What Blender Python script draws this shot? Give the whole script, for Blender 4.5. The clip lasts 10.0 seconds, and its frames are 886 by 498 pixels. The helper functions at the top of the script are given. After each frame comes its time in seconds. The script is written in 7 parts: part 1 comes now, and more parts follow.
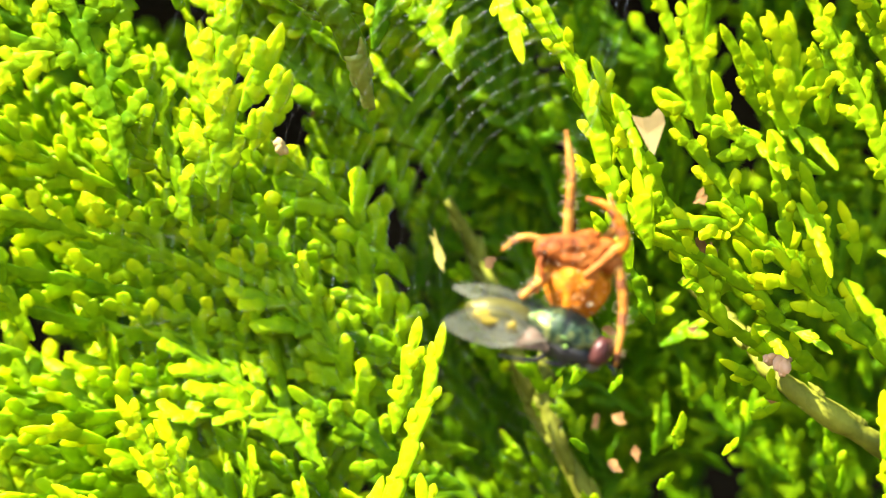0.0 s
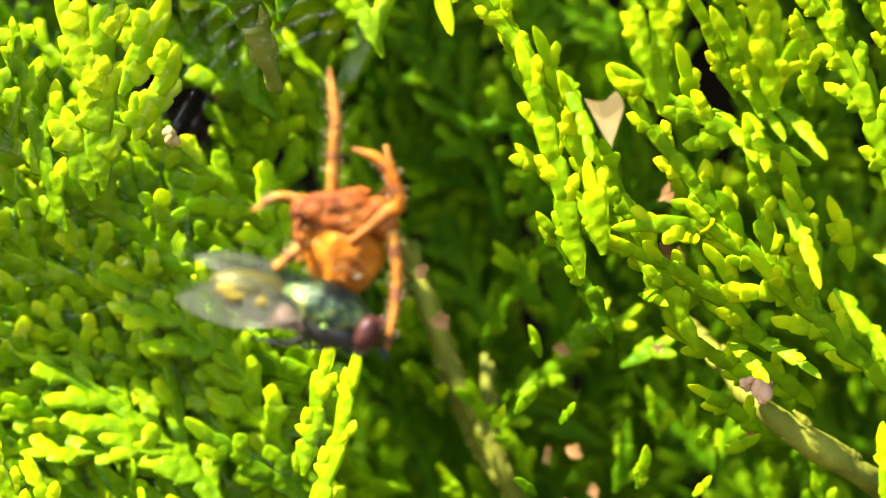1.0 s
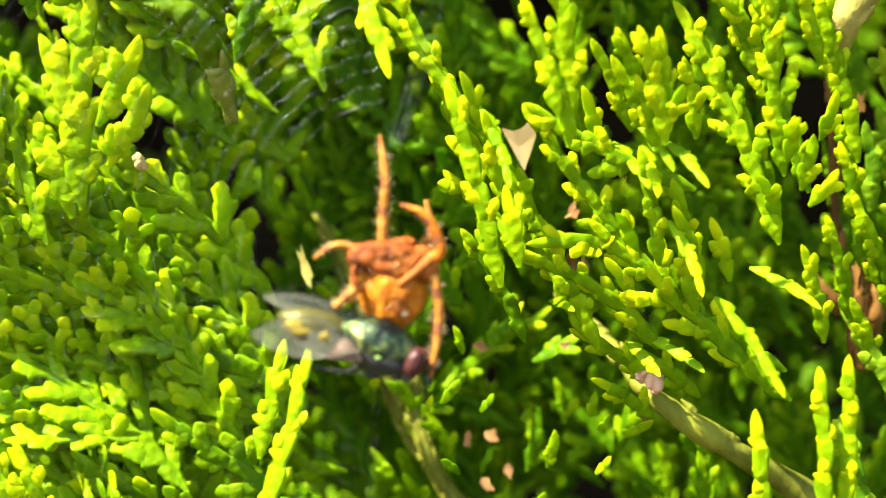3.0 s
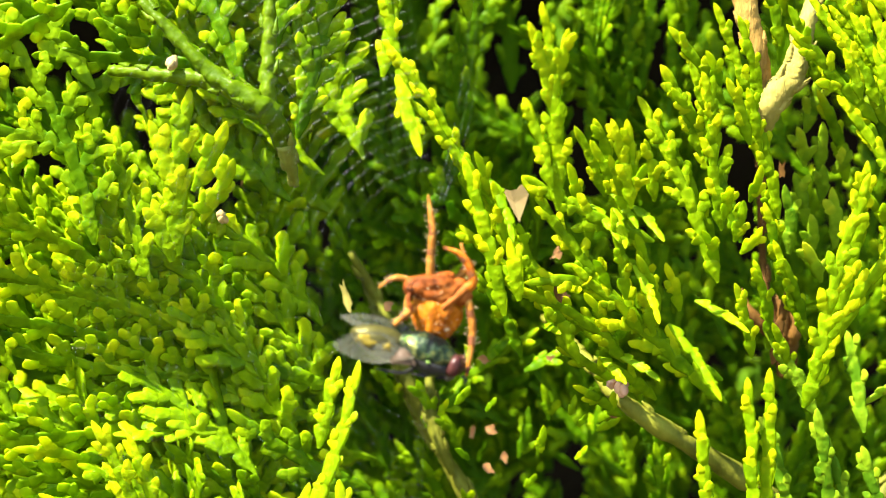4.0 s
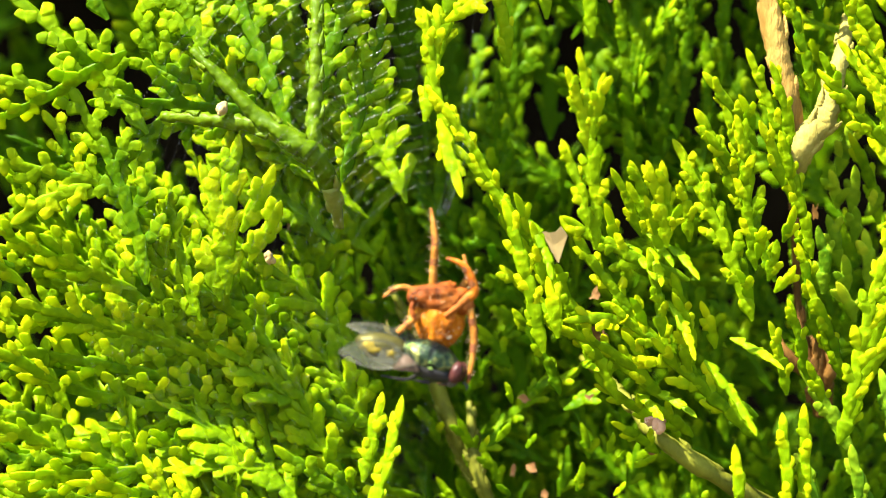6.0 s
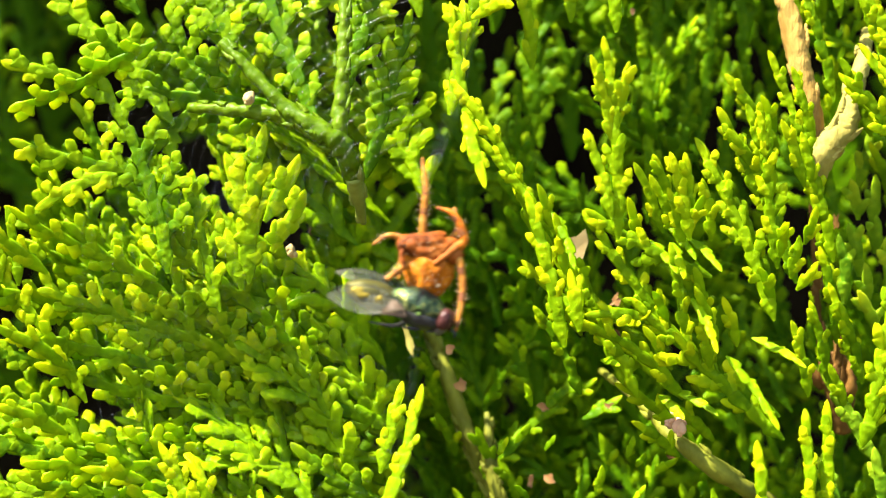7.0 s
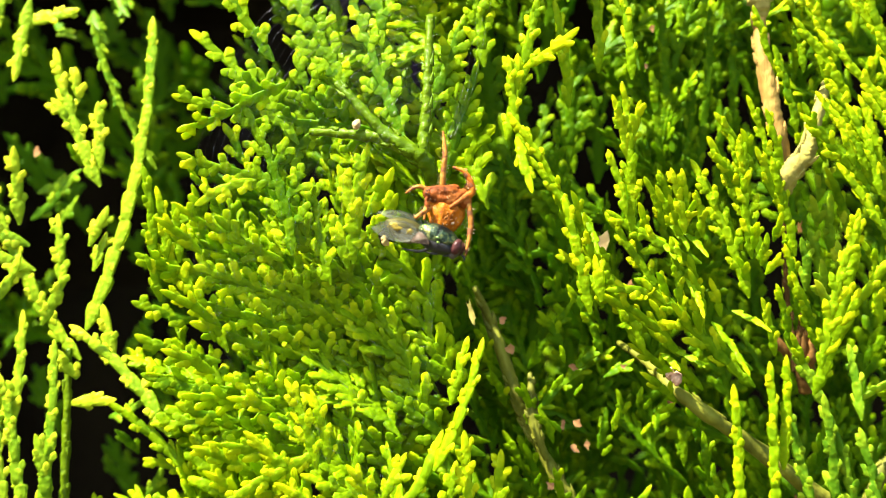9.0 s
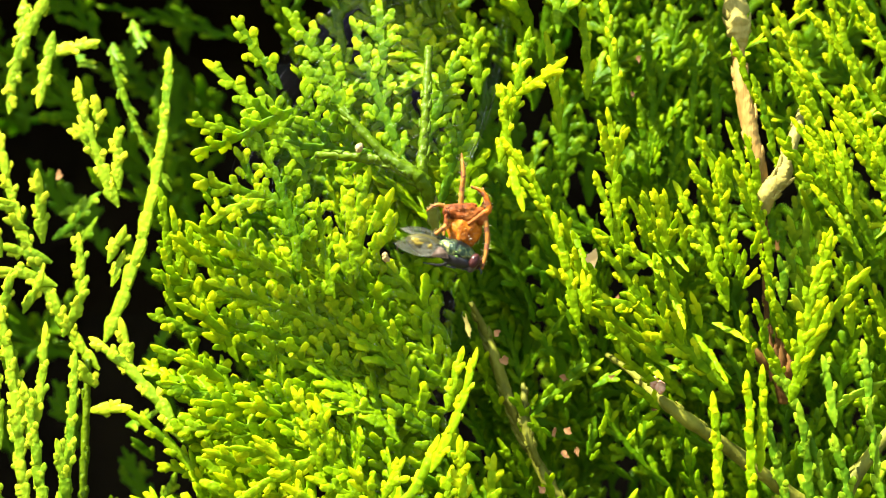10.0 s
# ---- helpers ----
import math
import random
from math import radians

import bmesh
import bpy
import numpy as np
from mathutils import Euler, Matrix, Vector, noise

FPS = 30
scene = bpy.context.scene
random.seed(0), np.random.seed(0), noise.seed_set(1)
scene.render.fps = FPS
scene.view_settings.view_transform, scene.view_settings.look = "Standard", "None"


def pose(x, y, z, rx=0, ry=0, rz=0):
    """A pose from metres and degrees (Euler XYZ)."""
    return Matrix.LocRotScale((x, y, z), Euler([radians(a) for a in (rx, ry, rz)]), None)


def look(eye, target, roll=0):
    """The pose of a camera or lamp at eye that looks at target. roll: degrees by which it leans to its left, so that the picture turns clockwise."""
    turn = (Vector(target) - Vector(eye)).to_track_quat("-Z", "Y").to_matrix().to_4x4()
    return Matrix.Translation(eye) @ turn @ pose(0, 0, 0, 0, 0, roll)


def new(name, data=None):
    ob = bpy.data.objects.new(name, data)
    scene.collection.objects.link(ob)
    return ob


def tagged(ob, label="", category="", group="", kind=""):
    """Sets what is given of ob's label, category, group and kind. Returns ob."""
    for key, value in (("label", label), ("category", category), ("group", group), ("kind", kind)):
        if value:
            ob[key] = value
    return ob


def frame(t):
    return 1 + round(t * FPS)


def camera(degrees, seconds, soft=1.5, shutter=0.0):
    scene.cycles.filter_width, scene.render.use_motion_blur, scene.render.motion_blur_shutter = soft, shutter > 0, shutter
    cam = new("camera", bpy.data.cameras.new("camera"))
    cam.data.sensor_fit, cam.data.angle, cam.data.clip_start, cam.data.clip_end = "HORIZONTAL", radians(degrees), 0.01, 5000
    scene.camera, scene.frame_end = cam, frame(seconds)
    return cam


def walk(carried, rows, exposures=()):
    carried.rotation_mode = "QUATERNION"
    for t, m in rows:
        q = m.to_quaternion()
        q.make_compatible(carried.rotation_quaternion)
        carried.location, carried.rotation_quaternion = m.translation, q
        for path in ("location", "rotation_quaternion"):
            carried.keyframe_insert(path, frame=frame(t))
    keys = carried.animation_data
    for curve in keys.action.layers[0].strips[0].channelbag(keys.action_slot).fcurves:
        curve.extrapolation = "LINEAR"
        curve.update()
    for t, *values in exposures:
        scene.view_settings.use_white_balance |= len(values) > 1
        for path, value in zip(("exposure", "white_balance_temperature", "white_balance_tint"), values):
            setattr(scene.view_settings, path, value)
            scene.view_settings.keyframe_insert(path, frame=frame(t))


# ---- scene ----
# ---- camera ----
cam = camera(30, 10.0, soft=1.0, shutter=0.25)
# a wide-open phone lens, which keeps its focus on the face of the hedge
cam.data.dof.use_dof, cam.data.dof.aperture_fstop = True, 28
PATH = [
    (0.0, 0.0046, -0.0995, -0.0045, 90.96, -0.50, 5.61),
    (0.5, 0.0051, -0.0836, -0.0038, 90.48, -0.35, 5.49),
    (1.0, 0.0064, -0.0834, -0.0040, 91.07, -0.16, 4.99),
    (1.5, 0.0054, -0.0833, -0.0034, 91.63, -0.21, 4.39),
    (2.0, 0.0058, -0.0831, -0.0040, 91.88, -0.21, 3.58),
    (2.5, 0.0068, -0.0836, -0.0041, 91.28, -0.15, 3.00),
    (3.8, 0.0011, -0.1256, 0.0013, 89.68, -0.20, -0.42),
    (4.0, 0.0007, -0.1263, 0.0011, 90.08, -0.24, -0.28),
    (4.5, 0.0003, -0.1285, 0.0002, 89.84, -0.12, 0.03),
    (5.0, -0.0000, -0.1290, 0.0000, 90.01, 0.00, 0.01),
    (5.5, 0.0014, -0.1297, -0.0006, 90.25, -0.00, 1.23),
    (5.7, 0.0014, -0.1300, -0.0002, 90.93, -0.05, 1.33),
    (6.8, -0.0010, -0.1297, -0.0106, 96.70, -0.86, 0.97),
    (7.0, -0.0003, -0.1291, -0.0138, 97.64, -1.23, 1.32),
    (7.5, -0.0018, -0.1280, -0.0205, 99.18, -1.89, 1.53),
    (8.0, -0.0034, -0.1275, -0.0235, 100.40, -2.15, 1.74),
    (8.5, -0.0035, -0.1279, -0.0232, 101.72, -2.14, 2.15),
    (9.0, -0.0014, -0.1712, -0.0290, 100.32, -2.38, 2.31),
    (9.5, -0.0009, -0.1813, -0.0346, 101.25, -2.51, 2.56),
    (10.0, 0.0012, -0.1817, -0.0336, 101.67, -2.54, 2.79),
]
walk(cam, [(t, pose(*p)) for t, *p in PATH], [(0.0, 2.80), (0.5, 2.42), (1.2, 2.47), (2.7, 2.47), (4.0, 2.30), (8.6, 2.28), (9.2, 2.29), (10.0, 2.29)])

# ---- world, sun and exposure ----
SUN_WAY = Vector((-0.48, -0.34, 0.81)).normalized()  # towards the sun
world = bpy.data.worlds.new("sky")
world.use_nodes = True
scene.world = world
sky = world.node_tree.nodes.new("ShaderNodeTexSky")
sky.sky_type, sky.sun_disc = "NISHITA", False
sky.sun_elevation = math.asin(SUN_WAY.z)
sky.sun_rotation = math.atan2(SUN_WAY.x, SUN_WAY.y)
back = world.node_tree.nodes["Background"]
world.node_tree.links.new(sky.outputs[0], back.inputs[0])
back.inputs[1].default_value = 0.105
sun = new("sun", bpy.data.lights.new("sun", "SUN"))
sun.data.energy, sun.data.angle, sun.data.color = 5.0, radians(0.5), (1.0, 0.94, 0.80)
sun.matrix_world = look(SUN_WAY * 2, (0, 0, 0))


# ---- materials ----
def material(name):
    m = bpy.data.materials.new(name)
    m.use_nodes = True
    t = m.node_tree
    return m, t, t.nodes["Principled BSDF"]


def node(t, kind, **values):
    n = t.nodes.new(kind)
    for k, v in values.items():
        n.inputs[k].default_value = v
    return n


def noise_of(t, scale, detail=3.0, rough=0.6):
    c = t.nodes.new("ShaderNodeTexCoord")
    n = node(t, "ShaderNodeTexNoise", Scale=scale, Detail=detail, Roughness=rough)
    t.links.new(c.outputs["Object"], n.inputs["Vector"])
    return n.outputs["Fac"]


def ramp(t, fac, *stops):
    r = t.nodes.new("ShaderNodeValToRGB")
    e = r.color_ramp.elements
    while len(e) < len(stops):
        e.new(0.5)
    for el, (p, c) in zip(e, stops):
        el.position, el.color = p, (*c, 1)
    t.links.new(fac, r.inputs[0])
    return r.outputs[0]


def mixed(t, fac, a, b, mode="MIX"):
    m = t.nodes.new("ShaderNodeMix")
    m.data_type, m.blend_type = "RGBA", mode
    for s, v in ((m.inputs[0], fac), (m.inputs[6], a), (m.inputs[7], b)):
        if isinstance(v, (int, float)):
            s.default_value = v
        elif isinstance(v, tuple):
            s.default_value = (*v, 1)
        else:
            t.links.new(v, s)
    return m.outputs[2]


def sums(t, op, a, b):
    m = t.nodes.new("ShaderNodeMath")
    m.operation = op
    for s, v in zip(m.inputs, (a, b)):
        if isinstance(v, (int, float)):
            s.default_value = v
        else:
            t.links.new(v, s)
    return m.outputs[0]


def bump(t, b, height, strength, distance):
    n = node(t, "ShaderNodeBump", Strength=strength, Distance=distance)
    t.links.new(height, n.inputs["Height"])
    t.links.new(n.outputs[0], b.inputs["Normal"])


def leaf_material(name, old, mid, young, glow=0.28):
    """Scale leaves, waxy and letting some light through: dark foot to yellow-green growing end, part age, part painted
    shade and sun.
    """
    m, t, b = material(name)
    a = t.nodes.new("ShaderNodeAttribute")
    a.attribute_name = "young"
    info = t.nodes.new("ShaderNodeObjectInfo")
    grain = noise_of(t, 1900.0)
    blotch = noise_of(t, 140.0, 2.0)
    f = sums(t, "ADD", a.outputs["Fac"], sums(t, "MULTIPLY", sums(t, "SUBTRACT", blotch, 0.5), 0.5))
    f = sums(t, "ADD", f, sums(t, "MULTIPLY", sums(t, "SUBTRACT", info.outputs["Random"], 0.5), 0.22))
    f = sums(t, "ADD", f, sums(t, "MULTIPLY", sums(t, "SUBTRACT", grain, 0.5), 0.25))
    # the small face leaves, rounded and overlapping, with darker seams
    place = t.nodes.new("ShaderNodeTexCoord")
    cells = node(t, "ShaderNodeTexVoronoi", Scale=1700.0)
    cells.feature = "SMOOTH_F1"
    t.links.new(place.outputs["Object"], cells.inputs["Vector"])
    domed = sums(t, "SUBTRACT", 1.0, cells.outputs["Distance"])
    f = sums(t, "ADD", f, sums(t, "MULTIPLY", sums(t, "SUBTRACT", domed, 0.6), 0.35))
    # the dark stop also serves as shade, the yellow one as sun
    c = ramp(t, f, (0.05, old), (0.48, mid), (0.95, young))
    t.links.new(c, b.inputs["Base Color"])
    b.inputs["Roughness"].default_value = 0.40
    b.inputs["Specular IOR Level"].default_value = 0.09
    bump(t, b, sums(t, "ADD", domed, sums(t, "MULTIPLY", grain, 0.4)), 0.75, 0.0002)
    tr = t.nodes.new("ShaderNodeBsdfTranslucent")
    t.links.new(mixed(t, 1.0, c, (0.95, 1.0, 0.35), "MULTIPLY"), tr.inputs[0])
    mix = t.nodes.new("ShaderNodeMixShader")
    mix.inputs[0].default_value = glow
    t.links.new(b.outputs[0], mix.inputs[1])
    t.links.new(tr.outputs[0], mix.inputs[2])
    t.links.new(mix.outputs[0], t.nodes["Material Output"].inputs[0])
    return m


def plain_material(name, dark, light, scale, rough=0.6, metal=0.0, relief=0.3, depth=0.0002, spec=0.14, stretch=None):
    m, t, b = material(name)
    c = t.nodes.new("ShaderNodeTexCoord")
    n = node(t, "ShaderNodeTexNoise", Scale=scale, Detail=4.0, Roughness=0.62)
    if stretch:
        mp = t.nodes.new("ShaderNodeMapping")
        mp.inputs["Scale"].default_value = stretch
        t.links.new(c.outputs["Object"], mp.inputs[0])
        t.links.new(mp.outputs[0], n.inputs["Vector"])
    else:
        t.links.new(c.outputs["Object"], n.inputs["Vector"])
    big = noise_of(t, scale * 0.22, 2.0)
    f = sums(t, "ADD", sums(t, "MULTIPLY", n.outputs["Fac"], 0.65), sums(t, "MULTIPLY", big, 0.35))
    t.links.new(ramp(t, f, (0.32, dark), (0.66, light)), b.inputs["Base Color"])
    b.inputs["Roughness"].default_value, b.inputs["Metallic"].default_value = rough, metal
    b.inputs["Specular IOR Level"].default_value = spec
    bump(t, b, n.outputs["Fac"], relief, depth)
    return m


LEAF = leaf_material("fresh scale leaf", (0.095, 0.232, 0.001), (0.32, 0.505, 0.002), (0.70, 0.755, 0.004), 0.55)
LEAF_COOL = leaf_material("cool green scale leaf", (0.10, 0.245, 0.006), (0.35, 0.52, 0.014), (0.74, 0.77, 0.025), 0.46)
GREEN_STEM = leaf_material("green stem bark", (0.025, 0.07, 0.001), (0.075, 0.135, 0.001), (0.15, 0.22, 0.002), 0.15)
OLIVE_BARK = plain_material("olive young bark", (0.05, 0.056, 0.003), (0.23, 0.235, 0.02), 420, 0.6, relief=0.8, depth=0.0004, stretch=(1.0, 1.0, 0.6))
PALE_STEM = plain_material("pale yellow-green stem", (0.09, 0.12, 0.01), (0.27, 0.29, 0.05), 420, 0.6, relief=0.6, depth=0.0003)
TAN_BARK = plain_material("tan bark", (0.17, 0.09, 0.015), (0.50, 0.32, 0.075), 520, 0.75, relief=1.0, depth=0.0005, stretch=(1.6, 1.6, 0.35))
CREAM_BARK = plain_material("cream fresh bark", (0.19, 0.16, 0.03), (0.42, 0.35, 0.075), 520, 0.7, relief=0.9, depth=0.0004, stretch=(1.4, 1.4, 0.5))
BROWN_SCALE = plain_material("dry brown scale", (0.05, 0.024, 0.004), (0.24, 0.115, 0.022), 420, 0.7, relief=0.6)
DEAD_LEAF = plain_material("dead beige leaf", (0.30, 0.20, 0.07), (0.56, 0.41, 0.17), 260, 0.7, relief=0.4)
RUST = plain_material("rust fragment", (0.16, 0.07, 0.02), (0.52, 0.27, 0.10), 380, 0.7, relief=0.4)
PINK_BUD = plain_material("pink bud", (0.40, 0.20, 0.11), (0.70, 0.42, 0.26), 420, 0.5, relief=0.3)
# far darker than real wood: the hedge's inner shade is in this colour
SHADE_WOOD = plain_material("wood painted near black for shade", (0.006, 0.004, 0.002), (0.018, 0.013, 0.006), 60, 0.95, relief=0.6, spec=0.05)
SOIL = plain_material("soil", (0.03, 0.022, 0.014), (0.10, 0.075, 0.05), 8, 0.95, relief=0.6, depth=0.02)

MM = 0.001


# ---- mesh helpers ----
def linked(name, verts, faces, mat, parent=None, smooth=True, young=None):
    me = bpy.data.meshes.new(name)
    me.from_pydata(verts.tolist() if hasattr(verts, "tolist") else verts, [], faces.tolist() if hasattr(faces, "tolist") else faces)
    me.materials.append(mat)
    if young is not None:
        me.attributes.new("young", "FLOAT", "POINT").data.foreach_set("value", np.asarray(young, np.float32))
    if smooth:
        me.polygons.foreach_set("use_smooth", np.ones(len(me.polygons), bool))
    me.update()
    ob = new(name, me)
    ob.parent = parent
    return ob


def part(name, bm, mat, parent, label="", smooth=True):
    me = bpy.data.meshes.new(name)
    bm.to_mesh(me)
    bm.free()
    me.materials.append(mat)
    if smooth:
        me.polygons.foreach_set("use_smooth", np.ones(len(me.polygons), bool))
    ob = new(name, me)
    ob.parent = parent
    return tagged(ob, label)


def unit(v):
    return v / (np.linalg.norm(v) + 1e-12)


class Pile:
    """Gathers tubes into one mesh."""

    def __init__(self):
        self.v, self.f, self.y, self.s, self.n = [], [], [], [], 0

    def add(self, rings, young, steps=0):
        """steps: rings to a scale, whose last step is a crisp edge."""
        r, k, _ = rings.shape
        self.v.append(rings.reshape(-1, 3))
        self.y.append(np.repeat(young, k))
        i = np.arange((r - 1) * k)
        j = (i // k) * k + (i + 1) % k
        self.f.append(np.stack([i, j, j + k, i + k], 1) + self.n)
        self.s.append((i // k) % steps != steps - 1 if steps else np.ones(len(i), bool))
        self.n += r * k

    def out(self, name, mat, parent=None):
        ob = linked(name, np.concatenate(self.v) * MM, np.concatenate(self.f), mat, parent, False, np.concatenate(self.y))
        ob.data.polygons.foreach_set("use_smooth", np.concatenate(self.s))
        return ob


# along one scale: place, half width of the side leaves, thickness of the face leaves
SEG_FINE = np.array([[0.0, 0.84, 0.90], [0.26, 0.96, 1.0], [0.62, 1.09, 1.04], [0.88, 1.08, 0.92], [0.985, 0.88, 0.84]])
# the face leaves overlap half a step later than the side leaves
FACE_FINE = np.array([1.10, 1.02, 0.80, 0.98, 1.12])
SEG_COARSE = np.array([[0.0, 0.80, 0.92], [0.62, 1.10, 1.0], [0.93, 0.98, 0.85]])


def shoot(pile, rng, p, d, n, length, width, bend=0.0, droop=0.0, seg=0.8, fine=True, base_young=0.2, end_young=0.9, k=8, taper=0.0, foot=0.75, relief=1.0, flat=1.0, thick=0.27, lobe=0.20):
    """One shoot of overlapping scale leaves: a flattened, toothed ribbon from p along d in the plane with normal n.
    Returns a function that gives place and direction at a distance along it."""
    side = np.cross(n, d)

    def at(s):
        s = np.asarray(s, float)[..., None]
        q = p + d * s + side * (bend * s * s) + n * (droop * s * s)
        t = d + side * (2 * bend * s) + n * (2 * droop * s)
        return q, t / np.linalg.norm(t, axis=-1, keepdims=True)

    end_young = end_young - 0.10 + rng.normal(0, 0.15)
    m = max(2, int(round(length / seg)))
    ls = length / m
    prof = SEG_FINE if fine else SEG_COARSE
    r = len(prof)
    ang = np.arange(k) * (2 * np.pi / k)
    ca, sa = np.cos(ang), np.sin(ang)
    sa = np.sign(sa) * np.abs(sa) ** (1.15 if thick > 0.25 else 0.6)
    u = np.tile(prof[:, 0], m)
    s = (np.repeat(np.arange(m), r) + u) * ls
    wide = np.repeat(1.0 + rng.uniform(-0.08, 0.08, m), r)
    deep = np.repeat(thick * rng.uniform(0.88, 1.12, m), r)
    q, t = at(s)
    sd = np.cross(n, t)
    sd /= np.linalg.norm(sd, axis=1, keepdims=True)
    nn = np.cross(t, sd)
    h = 0.5 * width * wide * (1 - taper * s / length)
    end = np.clip((length - s) / ((0.95 if thick < 0.25 else 1.7) * width), 0, 1)
    h = h * np.clip(1 - (1 - end) ** 2.4, 0.02, 1) ** 0.62 * np.minimum(1, foot + s / (1.2 * width) * (1 - foot))
    q = q + sd * np.repeat(rng.uniform(-0.05, 0.05, m) * width, r)[:, None]
    fw, ft = 0.96 + relief * (np.tile(prof[:, 1], m) - 0.96), 0.88 + relief * (np.tile(prof[:, 2], m) - 0.88)
    # the side leaves of a pair stand off unevenly
    sway = lobe * (-1.0) ** np.arange(m)
    lean = np.where(ca[None, :] > 0, np.repeat(rng.uniform(-0.10, 0.10, m) + sway, r)[:, None], np.repeat(rng.uniform(-0.10, 0.10, m) - sway, r)[:, None])
    lean = 1 + lean * np.clip((u - 0.2) / 0.5, 0, 1)[:, None]
    face = np.ones((len(s), k))
    if fine:
        face[:, np.abs(ca) < 0.3] = 1 + relief * (np.tile(FACE_FINE, m)[:, None] - 1)
    rings = q[:, None, :] + ((h * fw)[:, None] * ca[None, :] * lean)[:, :, None] * sd[:, None, :] + ((h * ft * deep)[:, None] * face * sa[None, :])[:, :, None] * nn[:, None, :]
    g = np.clip(1 - (length - s) / 3.0, 0, 1) ** 1.25
    # yellow ends and per-scale jitter also imitate tips and lumps catching sun
    young = base_young + (end_young - base_young) * g + 0.05 * (u - 0.45) + np.repeat(rng.uniform(-0.11, 0.11, m), r)
    rings = np.concatenate([rings, np.repeat(at(length)[0][None, None, :], k, 1)])
    pile.add(rings, np.append(young, young[-1]), r)
    return at


def tube(pile, pts, radii, rng=None, k=10, rough=0.0, young=0.5, teeth=0):
    """A stem through a few points, smoothed, with an uneven surface."""
    pts = np.array(pts, float)
    m = max(8, 7 * len(pts)) if not teeth else 4 * teeth + 1
    u = np.linspace(0, len(pts) - 1, m)
    ext = np.vstack([2 * pts[0] - pts[1], pts, 2 * pts[-1] - pts[-2]])
    i = np.minimum(u.astype(int), len(pts) - 2)
    f = (u - i)[:, None]
    a, b, c, d = ext[i], ext[i + 1], ext[i + 2], ext[i + 3]
    q = 0.5 * (2 * b + (c - a) * f + (2 * a - 5 * b + 4 * c - d) * f ** 2 + (3 * b - a - 3 * c + d) * f ** 3)
    r = np.interp(u, np.linspace(0, len(pts) - 1, len(radii)), radii)
    t = np.gradient(q, axis=0)
    rings = []
    ang = np.arange(k) * (2 * np.pi / k)
    for j in range(m):
        d0 = unit(t[j])
        s = unit(np.cross(d0, np.array([0.1, -1.0, 0.13])))
        w = np.cross(d0, s)
        rr = np.full(k, r[j])
        if teeth:
            rr = rr * (0.92, 0.97, 1.03, 1.10)[j % 4] * (1 + 0.10 * np.cos(2 * ang + (j // 4 % 2) * np.pi))
        if rng is not None and rough:
            rr = rr * (1 + rng.uniform(-rough, rough, k))
        rings.append(q[j] + np.outer(np.cos(ang) * rr, s) + np.outer(np.sin(ang) * rr, w))
    rings.insert(0, np.repeat(q[:1], k, 0))
    rings.append(np.repeat(q[-1:], k, 0))
    pile.add(np.array(rings), np.full(len(rings), young))


SPRAYS = [0]


